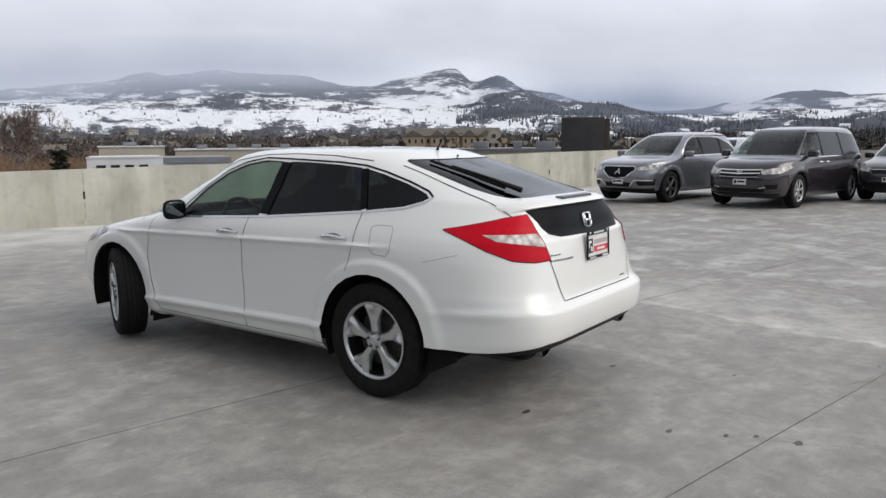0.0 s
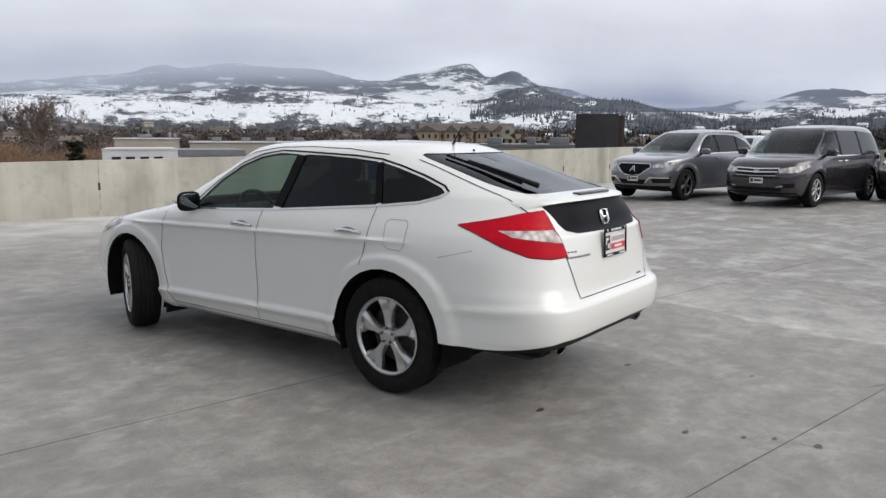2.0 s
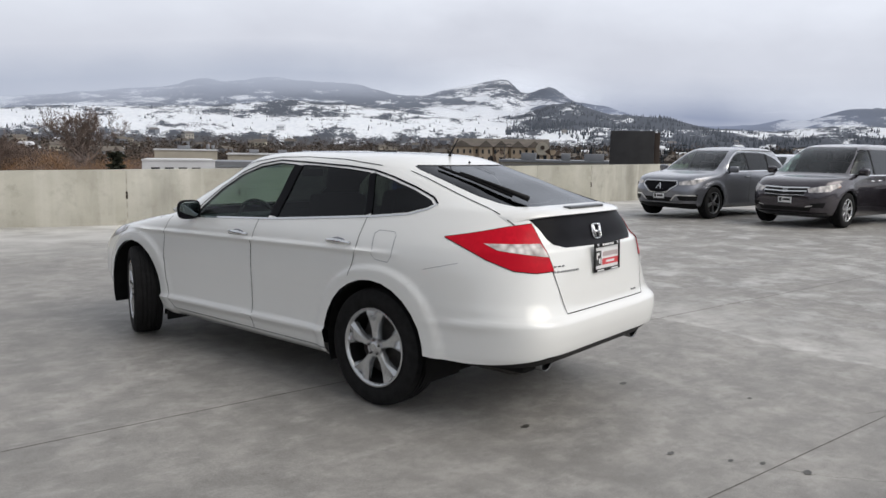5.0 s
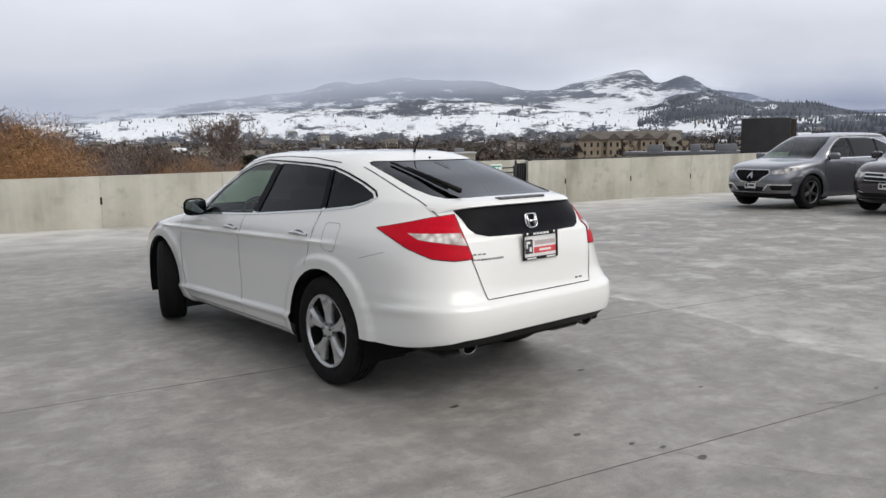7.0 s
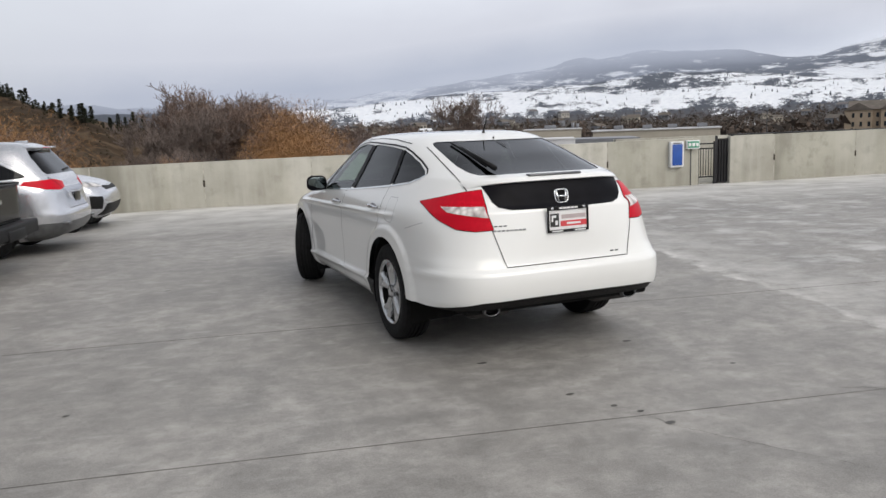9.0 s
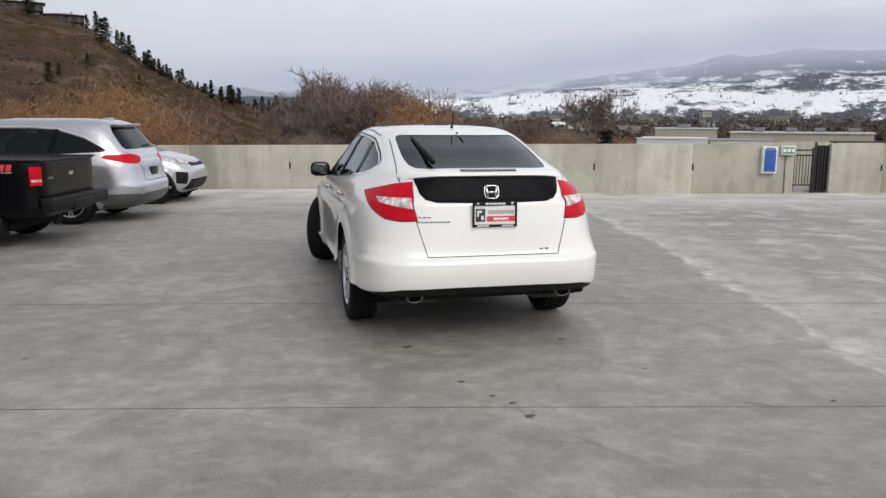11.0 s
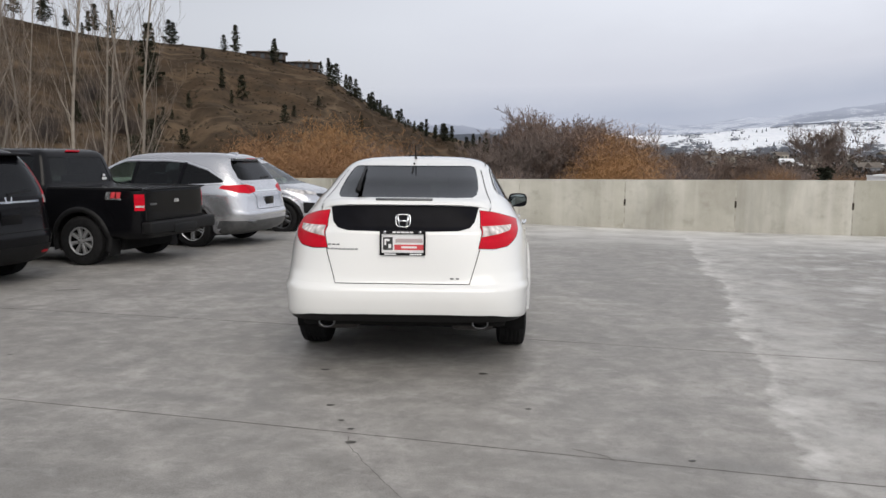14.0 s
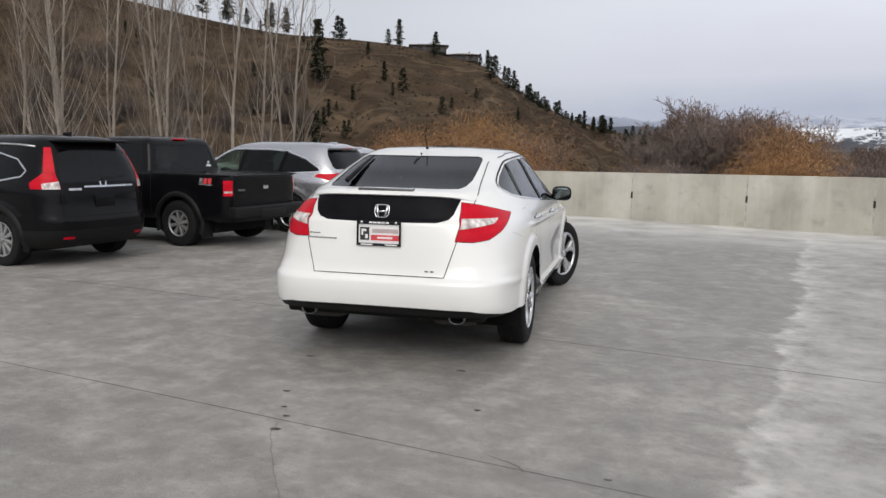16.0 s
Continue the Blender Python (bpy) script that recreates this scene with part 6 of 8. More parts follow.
black_suv = parked("suv", pose(-6.12, 2.98, floor_z(-6.14, 3.03), 0, 0, 77.8), "black compact sport utility with tall red tail lamps", dict(
    coat=M_BLACK, wb=2.62, tyre=0.355, arch=0.40, half=0.905, knots=[(z * 1.05, a, b, w) for z, a, b, w in SUV_C], pillars=[[(1.175, 1.075), (1.155, 1.51)], [(0.225, 1.09), (0.195, 1.475)]], side_glass=C_GLASS, cabin=(-0.3, 2.4), cladding=True,
    side_strips=[([(2.1, 1.055), (1.2, 1.062), (0.25, 1.075), (-0.40, 1.185), (-0.455, 1.26), (-0.26, 1.405), (0.15, 1.488), (0.5, 1.525)], M_CHROME, 0.018, "chrome_window_frame")],
    seams=[[(2.2, 1.05), (2.2, 0.4)], [(1.17, 1.06), (1.19, 0.4)], [(0.22, 1.08), (0.24, 0.8), (0.42, 0.42)]], handles=((1.34, 0.97), (0.42, 0.99)), mirror=(1.98, 1.12), rim=0.225, wheel="plain", spokes=10, alloy=M_ALLOYM, tread=0.225, rails=(-0.45, 1.35, 1.56, 0.6), rail_coat=M_ALLOY,
    lamps=[("clear_lens", 28, [(0.80, -0.74, 1.10), (0.64, -0.86, 1.13), (0.63, -0.87, 1.03), (0.80, -0.76, 1.03)], M_CLEAR, ""), ("tail_lamp", 28, [(0.600, -0.70, 1.56), (0.645, -0.62, 1.56), (0.745, -0.70, 1.24), (0.655, -0.82, 1.24)], M_RED, "tall red tail lamp"), ("tail_lamp", 28, [(0.745, -0.70, 1.236), (0.86, -0.60, 1.11), (0.87, -0.62, 1.03), (0.62, -0.87, 1.03), (0.655, -0.82, 1.236)], M_RED, "red tail lamp")],
    screens=[("windscreen", 180, [(-0.70, 1.10), (0.70, 1.10), (0.60, 1.40), (0.48, 1.56), (-0.48, 1.56), (-0.60, 1.40)]), ("rear_window", 0, [(-0.58, 1.12), (0.58, 1.12), (0.60, 1.20), (0.54, 1.46), (0.48, 1.53), (-0.48, 1.53), (-0.54, 1.46), (-0.60, 1.20)])],
    faces=[("rear_valance", 0, [(-0.9, 0.2), (0.9, 0.2), (0.9, 0.50), (-0.9, 0.50)], M_PLASTIC, "black plastic valance")],
    strips=[("chrome_bar", 0, [(-0.30, 1.055), (0.50, 1.055)], M_CHROME, 0.022), ("badge", 0, [(-0.05, 1.12), (-0.035, 1.05), (0.035, 1.05), (0.05, 1.12)], M_CHROME, 0.018), ("name_bar", 0, [(-0.52, 1.025), (-0.34, 1.025)], M_ALLOY, 0.03), ("reflector", 0, [(-0.62, 0.40), (-0.48, 0.40)], M_RED, 0.04), ("reflector", 0, [(0.48, 0.40), (0.62, 0.40)], M_RED, 0.04),
            ("shut_line", 0, [(-0.60, 1.0), (-0.62, 0.68), (0.62, 0.68), (0.60, 1.0)], M_SEAM, 0.008), ("rear_wiper", 0, [(0.0, 1.15), (0.38, 1.19)], M_PLASTIC, 0.03)],
    boxes=[("roof_spoiler", (-0.52, 0.52, -0.78, -0.45, 1.630, 1.668), M_BLACK, 0.016), ("roof_fin", (-0.02, 0.02, -0.30, -0.16, 1.70, 1.77), M_BLACK, 0.01)], plates=[("dark", 0, 0.0, 0.86, 0.3)], belt=1.04))

white_suv = parked("suv", pose(-6.20, 11.85, floor_z(-6.2, 11.85), 0, 0, -102.2), "pale silver compact sport utility, nose out by the parapet", dict(
    coat=M_SILVER, wb=2.66, tyre=0.36, arch=0.405, half=0.91, knots=[(z * 1.05, a, b, w) for z, a, b, w in SUV_C], pillars=[[(1.175, 1.075), (1.155, 1.51)], [(0.225, 1.09), (0.195, 1.475)]], side_glass=C_GLASS, cabin=(-0.3, 2.4), cladding=True,
    seams=[[(2.2, 1.05), (2.2, 0.4)], [(1.17, 1.06), (1.19, 0.4)]], handles=((1.34, 0.97), (0.42, 0.99)), mirror=(1.98, 1.12), rim=0.23, wheel="plain", spokes=5, tread=0.235, alloy=M_ALLOYD,
    lamps=[("head_lamp", 140, [(0.40, 3.30, 0.935), (0.62, 3.18, 0.965), (0.84, 2.80, 1.03), (0.85, 2.78, 1.0), (0.74, 3.08, 0.89), (0.44, 3.32, 0.88)], M_HEAD, "slanted head lamp"), ("fog_lamp_trim", 145, [(0.62, 3.32, 0.70), (0.80, 3.14, 0.72), (0.80, 3.16, 0.48), (0.66, 3.34, 0.46)], M_PLASTIC, "")],
    screens=[("windscreen", 180, [(-0.70, 1.10), (0.70, 1.10), (0.60, 1.40), (0.48, 1.56), (-0.48, 1.56), (-0.60, 1.40)]), ("rear_window", 0, [(-0.58, 1.12), (0.58, 1.12), (0.54, 1.46), (-0.54, 1.46)])],
    faces=[("upper_grille", 180, [(-0.48, 0.90), (0.48, 0.90), (0.42, 0.82), (-0.42, 0.82)], M_PLASTIC, "black upper grille"), ("lower_grille", 180, [(-0.56, 0.56), (0.56, 0.56), (0.66, 0.34), (-0.66, 0.34)], M_PLASTIC, "black lower grille")],
    strips=[("chrome_trim", 180, [(-0.46, 0.91), (0.0, 0.88), (0.46, 0.91)], M_CHROME, 0.02), ("skid_plate", 180, [(-0.5, 0.32), (0.5, 0.32)], M_ALLOY, 0.05)], belt=1.04))

dark_suv = parked("suv", pose(20.2, -1.68, floor_z(20.2, -1.68), 0, 0, 77.8), "dark grey compact sport utility parked in the far row", dict(
    coat=M_GRAPH, wb=2.62, tyre=0.355, arch=0.40, half=0.905, knots=SUV_C, pillars=[[(1.175, 1.075), (1.155, 1.51)], [(0.225, 1.09), (0.195, 1.475)]], side_glass=C_GLASS, cabin=(-0.3, 2.4), seams=[[(1.17, 1.06), (1.19, 0.4)]], handles=((1.34, 0.97),), mirror=(1.98, 1.12), rim=0.225, spokes=10,
    lamps=[("head_lamp", 145, [(0.44, 3.30, 0.82), (0.64, 3.16, 0.87), (0.84, 2.85, 0.93), (0.85, 2.82, 0.88), (0.74, 3.12, 0.78), (0.46, 3.34, 0.74)], M_HEAD, "head lamp")],
    screens=[("windscreen", 180, [(-0.70, 1.10), (0.70, 1.10), (0.60, 1.40), (0.48, 1.56), (-0.48, 1.56), (-0.60, 1.40)])],
    faces=[("grille", 180, [(-0.44, 0.84), (0.44, 0.84), (0.40, 0.70), (-0.40, 0.70)], M_PLASTIC, "dark grille"), ("lower_grille", 180, [(-0.6, 0.5), (0.6, 0.5), (0.6, 0.34), (-0.6, 0.34)], M_PLASTIC, "")],
    strips=[("grille_bar", 180, [(-0.44, 0.80), (0.44, 0.80)], M_CHROME, 0.02)], plates=[("white", 180, 0.0, 0.56, 0.3)], belt=1.04))

pale_suv = parked("suv", pose(26.5, 5.0, floor_z(26.5, 5.0), 0, 0, 77.8), "pale silver compact sport utility in the second row", dict(
    coat=M_SILVER, wb=2.62, tyre=0.355, arch=0.40, half=0.905, knots=SUV_C, pillars=[[(1.175, 1.075), (1.155, 1.51)], [(0.225, 1.09), (0.195, 1.475)]], side_glass=C_GLASS, cabin=(-0.3, 2.4), mirror=(1.98, 1.12), rim=0.225, spokes=10,
    screens=[("windscreen", 180, [(-0.70, 1.10), (0.70, 1.10), (0.60, 1.40), (0.48, 1.56), (-0.48, 1.56), (-0.60, 1.40)])], belt=1.04))

TRUCK = [(0.42, -1.0, 3.95, 0.80), (0.48, -1.03, 4.00, 0.85), (0.62, -1.04, 4.04, 0.868), (0.85, -1.045, 4.02, 0.872), (1.02, -1.045, 3.94, 0.868), (1.11, -1.045, 3.86, 0.862), (1.15, -1.04, 3.60, 0.856), (1.165, 0.60, 3.0, 0.846),
         (1.19, 0.64, 2.72, 0.835), (1.28, 0.66, 2.60, 0.812), (1.42, 0.70, 2.44, 0.775), (1.58, 0.75, 2.24, 0.730), (1.68, 0.80, 2.10, 0.69), (1.725, 0.88, 1.98, 0.63), (1.75, 1.05, 1.8, 0.48), (1.76, 1.3, 1.6, 0.15)]
black_truck = parked("pickup_truck", pose(-5.17, 5.545, floor_z(-5.18, 5.55), 0, 0, 77.8), "black four-wheel-drive pickup with flared arches and red decal", dict(
    coat=M_BLACK, category="pickup truck", wb=3.19, tyre=0.372, arch=0.44, half=0.87, knots=TRUCK, p=14.0, q=16.0, pf=6.0, qf=8.0, cladding=True, inset=0.10, tread=0.25, rim=0.205, wheel="plain", spokes=8, alloy=M_ALLOYM, cabin=(0.9, 2.6),
    side_glass=[("front_side_window", [(2.46, 1.21), (1.62, 1.20), (1.60, 1.64), (1.86, 1.64), (2.14, 1.53)], M_GLASS), ("rear_side_window", [(1.54, 1.20), (0.86, 1.21), (0.92, 1.62), (1.52, 1.64)], M_TINT)],
    seams=[[(2.5, 1.17), (2.5, 0.5)], [(1.57, 1.19), (1.57, 0.5)], [(0.76, 1.19), (0.82, 0.5)], [(0.60, 1.14), (0.60, 0.48)]], handles=((1.72, 1.08),), handle_coat=M_PLASTIC, mirror=(2.36, 1.28), mirror_coat=M_PLASTIC,
    lamps=[("clear_lens", 45, [(0.87, -0.96, 0.915), (0.785, -1.045, 0.915), (0.785, -1.045, 0.885), (0.87, -0.96, 0.885)], M_CLEAR, ""), ("tail_lamp", 45, [(0.88, -0.95, 1.08), (0.775, -1.045, 1.08), (0.775, -1.045, 0.84), (0.88, -0.95, 0.84)], M_RED, "upright red tail lamp")],
    screens=[("windscreen", 180, [(-0.70, 1.21), (0.70, 1.21), (0.62, 1.62), (-0.62, 1.62)]), ("rear_window", 0, [(-0.66, 1.22), (0.66, 1.22), (0.60, 1.61), (-0.60, 1.61)])],
    strips=[("shut_line", 0, [(-0.74, 1.12), (-0.74, 0.70), (0.74, 0.70), (0.74, 1.12)], M_SEAM, 0.012), ("badge", 0, [(-0.06, 0.96), (0.06, 0.96)], M_ALLOY, 0.05), ("name_bar", 0, [(-0.66, 0.93), (-0.50, 0.93)], M_ALLOYD, 0.03)],
    boxes=[("rear_bumper", (-0.86, 0.86, -1.20, -1.03, 0.50, 0.68), M_PLASTIC, 0.03), ("bumper_step", (-0.30, 0.30, -1.215, -1.03, 0.48, 0.62), M_PLASTIC, 0.02), ("mud_flap", (-0.86, -0.62, -0.48, -0.465, 0.16, 0.50), M_PLASTIC, 0.005), ("mud_flap", (0.62, 0.86, -0.48, -0.465, 0.16, 0.50), M_PLASTIC, 0.005),
           ("bed_rail_cap", (-0.86, -0.78, -1.02, 0.58, 1.145, 1.172), M_PLASTIC, 0.012), ("bed_rail_cap", (0.78, 0.86, -1.02, 0.58, 1.145, 1.172), M_PLASTIC, 0.012), ("tailgate_cap", (-0.74, 0.74, -1.05, -0.99, 1.135, 1.16), M_PLASTIC, 0.01), ("brake_light", (-0.14, 0.14, 0.80, 0.84, 1.70, 1.725), M_RED, 0.004), ("window_sticker", (0.46, 0.56, 0.640, 0.652, 1.245, 1.285), M_WHITEPL, 0.002), ("window_sticker", (0.49, 0.53, 0.644, 0.656, 1.30, 1.34), M_WHITEPL, 0.002)], belt=1.19))
for side in (-1, 1):
    for k in range(3):
        bm = box(-0.035, 0.035, -0.045, 0.045, -0.002, 0.002, 0.001)
        for q in bm.verts:
            q.co.x += 0.25 * q.co.y
        bmesh.ops.transform(bm, matrix=pose(side * 0.874, -0.58 - side * 0.09 * (k - 1), 1.065, 90, 0, -90 if side < 0 else 90), verts=bm.verts)
        part("decal", bm, M_PLRED if k != (2 if side < 0 else 0) else M_ALLOY, black_truck, "red decal")
    bm = box(-0.13, 0.13, -0.010, 0.010, -0.002, 0.002, 0.001)
    bmesh.ops.transform(bm, matrix=pose(side * 0.874, -0.58, 1.005, 90, 0, -90 if side < 0 else 90), verts=bm.verts)
    part("decal_bar", bm, M_ALLOY, black_truck)


# ---- fittings of the deck ----
M_BLUE = simple("blue_panel", (0.020, 0.085, 0.36), 0.4, 0, 0.08, 6)
M_GREEN = simple("green_sign", (0.03, 0.28, 0.16), 0.4, 0, 0.08, 6)
M_DARKBOX = simple("charcoal_cladding", (0.035, 0.034, 0.036), 0.7, 0, 0.15, 0.6)

sign = thing("callbox_cabinet", GRID @ pose(8.47, V1 - 0.07, 0.70), "white wall cabinet with a blue door", "cabinet")
part("body", box(-0.19, 0.19, -0.07, 0.068, -0.34, 0.34, 0.02), M_WHITEPL, sign)
part("door", box(-0.145, 0.145, -0.088, -0.072, -0.29, 0.27, 0.008), M_BLUE, sign, "blue door")
part("vent", box(-0.12, 0.12, -0.082, -0.072, 0.285, 0.315, 0.003), M_ALLOYD, sign)
exit_sign = thing("exit_sign", GRID @ pose(8.96, V1 - 0.05, 0.945), "small green and white exit sign box", "sign")
part("housing", box(-0.185, 0.185, -0.05, 0.048, -0.115, 0.115, 0.012), M_WHITEPL, exit_sign)
part("sign_face", box(-0.165, 0.165, -0.056, -0.051, -0.085, 0.085, 0.002), M_GREEN, exit_sign, "green face")
for a in (-0.11, 0.0, 0.11):
    part("sign_bar", box(a - 0.04, a + 0.04, -0.060, -0.0565, -0.045, 0.045, 0.001), M_WHITEPL, exit_sign, smooth=False)
conduit = part("conduit", tube([(8.93, V1 - 0.02, 0.83), (8.93, V1 - 0.02, floor_uv(8.9, V1))], 0.012, 8), M_ALLOYD)
conduit.matrix_world = GRID
tagged(conduit, "thin grey conduit down the parapet to the deck", "pipe")
gate = thing("metal_gate", GRID @ pose(9.17, V1 + 0.10, floor_uv(9.6, V1)), "black iron bar gate in the parapet opening", "gate")
part("gate_post", box(0.0, 0.05, -0.025, 0.025, 0.0, 1.16, 0.005), M_IRON, gate)
part("gate_post", box(0.50, 0.56, -0.03, 0.03, 0.0, 1.16, 0.005), M_IRON, gate)
for z in (0.20, 0.97, 1.10):
    part("gate_rail", box(0.05, 0.50, -0.018, 0.018, z - 0.018, z + 0.018, 0.004), M_IRON, gate)
for k in range(5):
    x = 0.115 + 0.078 * k
    part("gate_bar", tube([(x, 0, 0.20), (x, 0, 0.97)], 0.010, 6), M_IRON, gate)
part("latch", box(0.47, 0.53, -0.05, -0.02, 0.58, 0.72, 0.008), M_IRON, gate)
screen_ = thing("slatted_screen", GRID @ pose(9.73, V1 + 0.12, floor_uv(9.9, V1)), "dark slatted metal screen beside the gate", "screen")
part("screen_frame", box(0.0, 0.05, -0.03, 0.03, 0.0, 1.30, 0.005), M_IRON, screen_)
part("screen_back", box(0.05, 0.36, 0.025, 0.035, 0.0, 1.22), M_DARKBOX, screen_, smooth=False)
for k in range(4):
    part("slat", box(0.10 + 0.08 * k, 0.122 + 0.08 * k, -0.02, 0.02, 0.05, 1.22, 0.003), M_IRON, screen_)
coping = thing("coping_rail", GRID @ pose(10.12, V1, 0), "thin black metal rail along the parapet top", "rail")
part("rail_bar", box(0.0, 5.4, 0.03, 0.17, top_z(11.5) + 0.012, top_z(11.5) + 0.05, 0.006), M_IRON, coping)
for x_ in (0.1, 1.4, 2.7, 4.0, 5.3):
    part("rail_foot", box(x_ - 0.03, x_ + 0.03, 0.06, 0.14, top_z(10.12 + x_) - 0.004, top_z(11.5) + 0.014), M_IRON, coping, smooth=False)
landing = part("landing", box(8.8, 13.4, V1 + 0.2, V1 + 2.8, -0.45, -0.12, 0.01), M_PARAPET)
landing.matrix_world = GRID
stair_wall = part("wall_stair", box(8.0, 13.5, V1 + 2.82, V1 + 3.0, -0.45, 1.10, 0.01), M_PARAPET)
stair_wall.matrix_world = GRID
tagged(stair_wall, "pale concrete stair wall beyond the gate", "wall", kind="structure")
tagged(landing, "concrete stair landing beyond the gate", "landing", kind="structure")

# marks on the deck: droppings of oil, a crack, a worn patch
M_OIL = simple("oil_spot", (0.07, 0.066, 0.06), 0.5, 0, 0.3, 30)
for x, y, r in ((-0.59, -0.93, 0.05), (0.58, -0.97, 0.05), (-0.40, -1.74, 0.035), (-0.28, -2.02, 0.03), (-0.20, -2.16, 0.03), (-0.165, -2.37, 0.045), (1.66, -2.54, 0.025), (0.86, -1.75, 0.03), (3.9, 6.9, 0.06), (-2.4, 3.1, 0.05), (2.2, 1.2, 0.03), (-3.2, -0.6, 0.03)):
    bm = bmesh.new()
    z = floor_z(x, y) + 0.003
    r *= 0.55
    ring_ = [bm.verts.new((x + r * (1 + 0.5 * noise.noise((k, x * 9, y))) * math.cos(2 * math.pi * k / 14) * 1.3, y + r * 0.8 * (1 + 0.5 * noise.noise((k, y * 7, 3))) * math.sin(2 * math.pi * k / 14), z)) for k in range(14)]
    bm.faces.new(ring_)
    tagged(part("oil_spot", bm, M_OIL), "small dark oil spot on the concrete deck", "stain", "oil spots")


def deck_line(name, pts, width, label, category):
    bm = bmesh.new()
    prev = None
    line = []
    for (a, b), (c, d) in zip(pts, pts[1:]):
        n = max(2, int(math.hypot(c - a, d - b) / 0.03))
        line += [(a + (c - a) * k / n, b + (d - b) * k / n) for k in range(n)]
    for i in range(len(line) - 1):
        x, y = line[i]
        t = Vector((line[i + 1][0] - x, line[i + 1][1] - y, 0)).normalized()
        s = Vector((-t.y, t.x, 0))
        o = 0.012 * noise.noise((x * 14, y * 14, 1)) + 0.012 * noise.noise((x * 50, y * 50, 7))
        w = width * (0.5 + abs(noise.noise((x * 20, y * 20, 2))))
        p_ = Vector((x, y, floor_z(x, y) + 0.003)) + s * o
        pair = bm.verts.new(p_ - s * w), bm.verts.new(p_ + s * w)
        if prev:
            bm.faces.new((prev[0], prev[1], pair[1], pair[0]))
        prev = pair
    tagged(part(name, bm, M_JOINT), label, category)


deck_line("crack", [(-0.19, -2.28), (-0.16, -2.45), (-0.02, -2.70), (0.06, -2.85), (0.215, -3.11), (0.30, -3.3)], 0.0016, "hairline crack in the concrete deck", "crack")
deck_line("crack", [(1.05, -2.40), (1.22, -2.50), (1.30, -2.62)], 0.004, "short spalled crack beside the joint", "crack")
deck_line("worn_patch", [(-4.50, 2.42), (-4.30, 2.49), (-4.16, 2.54)], 0.022, "dark worn patch on the concrete deck", "stain")

# ---- trees ----
def twig_mesh(verts, faces, a, b, ra, rb, sides=3):
    d = b - a
    n = d.orthogonal().normalized()
    m = d.normalized().cross(n)
    i = len(verts)
    for p_, r in ((a, ra), (b, rb)):
        for k in range(sides):
            t = 2 * math.pi * k / sides
            verts.append(p_ + (n * math.cos(t) + m * math.sin(t)) * r)
    for k in range(sides):
        faces.append((i + k, i + (k + 1) % sides, i + sides + (k + 1) % sides, i + sides + k))


def grow(verts, faces, rng, p_, d, length, r, depth, spread, lift_, split, taper=0.62, thin=0.02):
    steps = 3 if depth > 1 else 2
    for s in range(steps):
        q = p_ + d * (length / steps)
        r2 = max(thin, r * (1 - (1 - taper) * (s + 1) / steps))
        twig_mesh(verts, faces, p_, q, max(r, thin), r2, 5 if r > 0.1 else 3)
        p_, r = q, r2
        d = (d + Vector((rng.uniform(-1, 1), rng.uniform(-1, 1), rng.uniform(-0.6, 0.9))) * 0.16 + Vector((0, 0, lift_ * 0.12))).normalized()
        if depth > 0 and s < steps - 1 and rng.random() < 0.75:
            side = Vector((rng.uniform(-1, 1), rng.uniform(-1, 1), rng.uniform(-0.1, 0.6)))
            grow(verts, faces, rng, p_, (d * (1 - spread) + side.normalized() * spread).normalized(), length * rng.uniform(0.5, 0.75), r * 0.6, depth - 1, spread, lift_, split, taper, thin)
    if depth > 0:
        for _ in range(split):
            side = Vector((rng.uniform(-1, 1), rng.uniform(-1, 1), rng.uniform(-0.2, 0.7)))
            grow(verts, faces, rng, p_, (d * (1 - spread) + side.normalized() * spread).normalized(), length * rng.uniform(0.6, 0.85), r * 0.75, depth - 1, spread, lift_, split, taper, thin)


def mesh_part(name, verts, faces, material, parent, label=""):
    me = bpy.data.meshes.new(name)
    me.from_pydata([tuple(v) for v in verts], [], faces)
    me.materials.append(material)
    ob = new(name, me)
    ob.parent = parent
    if label:
        ob["label"] = label
    return ob


M_BARK = simple("grey_brown_bark", (0.095, 0.078, 0.070), 0.95, 0, 0.25, 1.5, spread=(0.8, 0.85, 0.9))
M_TWIG = simple("bare_twigs", (0.165, 0.135, 0.122), 0.95, 0, 0.25, 0.8, spread=(1.25, 1.1, 1.0))
M_PALE = simple("pale_poplar_bark", (0.34, 0.30, 0.255), 0.9, 0, 0.25, 1.2, spread=(0.7, 0.7, 0.7))
M_PTWIG = simple("poplar_twigs", (0.18, 0.148, 0.122), 0.95, 0, 0.2, 0.8)
M_WILLOW = simple("golden_willow_twigs", (0.36, 0.205, 0.092), 0.95, 0, 0.3, 0.5, spread=(0.72, 0.74, 0.95))
M_BRUSH = simple("brown_brush", (0.240, 0.190, 0.165), 0.95, 0, 0.3, 0.4, spread=(0.75, 0.78, 0.85))
M_RUSSET = simple("russet_brush", (0.32, 0.19, 0.10), 0.95, 0, 0.3, 0.4, spread=(0.7, 0.75, 0.9))
M_NEEDLE = simple("pine_needles", (0.032, 0.036, 0.027), 0.95, 0, 0.3, 0.5, spread=(1.5, 1.4, 1.2))


def at(az, r, z):
    return pose(r * math.sin(radians(az)), r * math.cos(radians(az)), z, 0, 0, (az * 37) % 360)


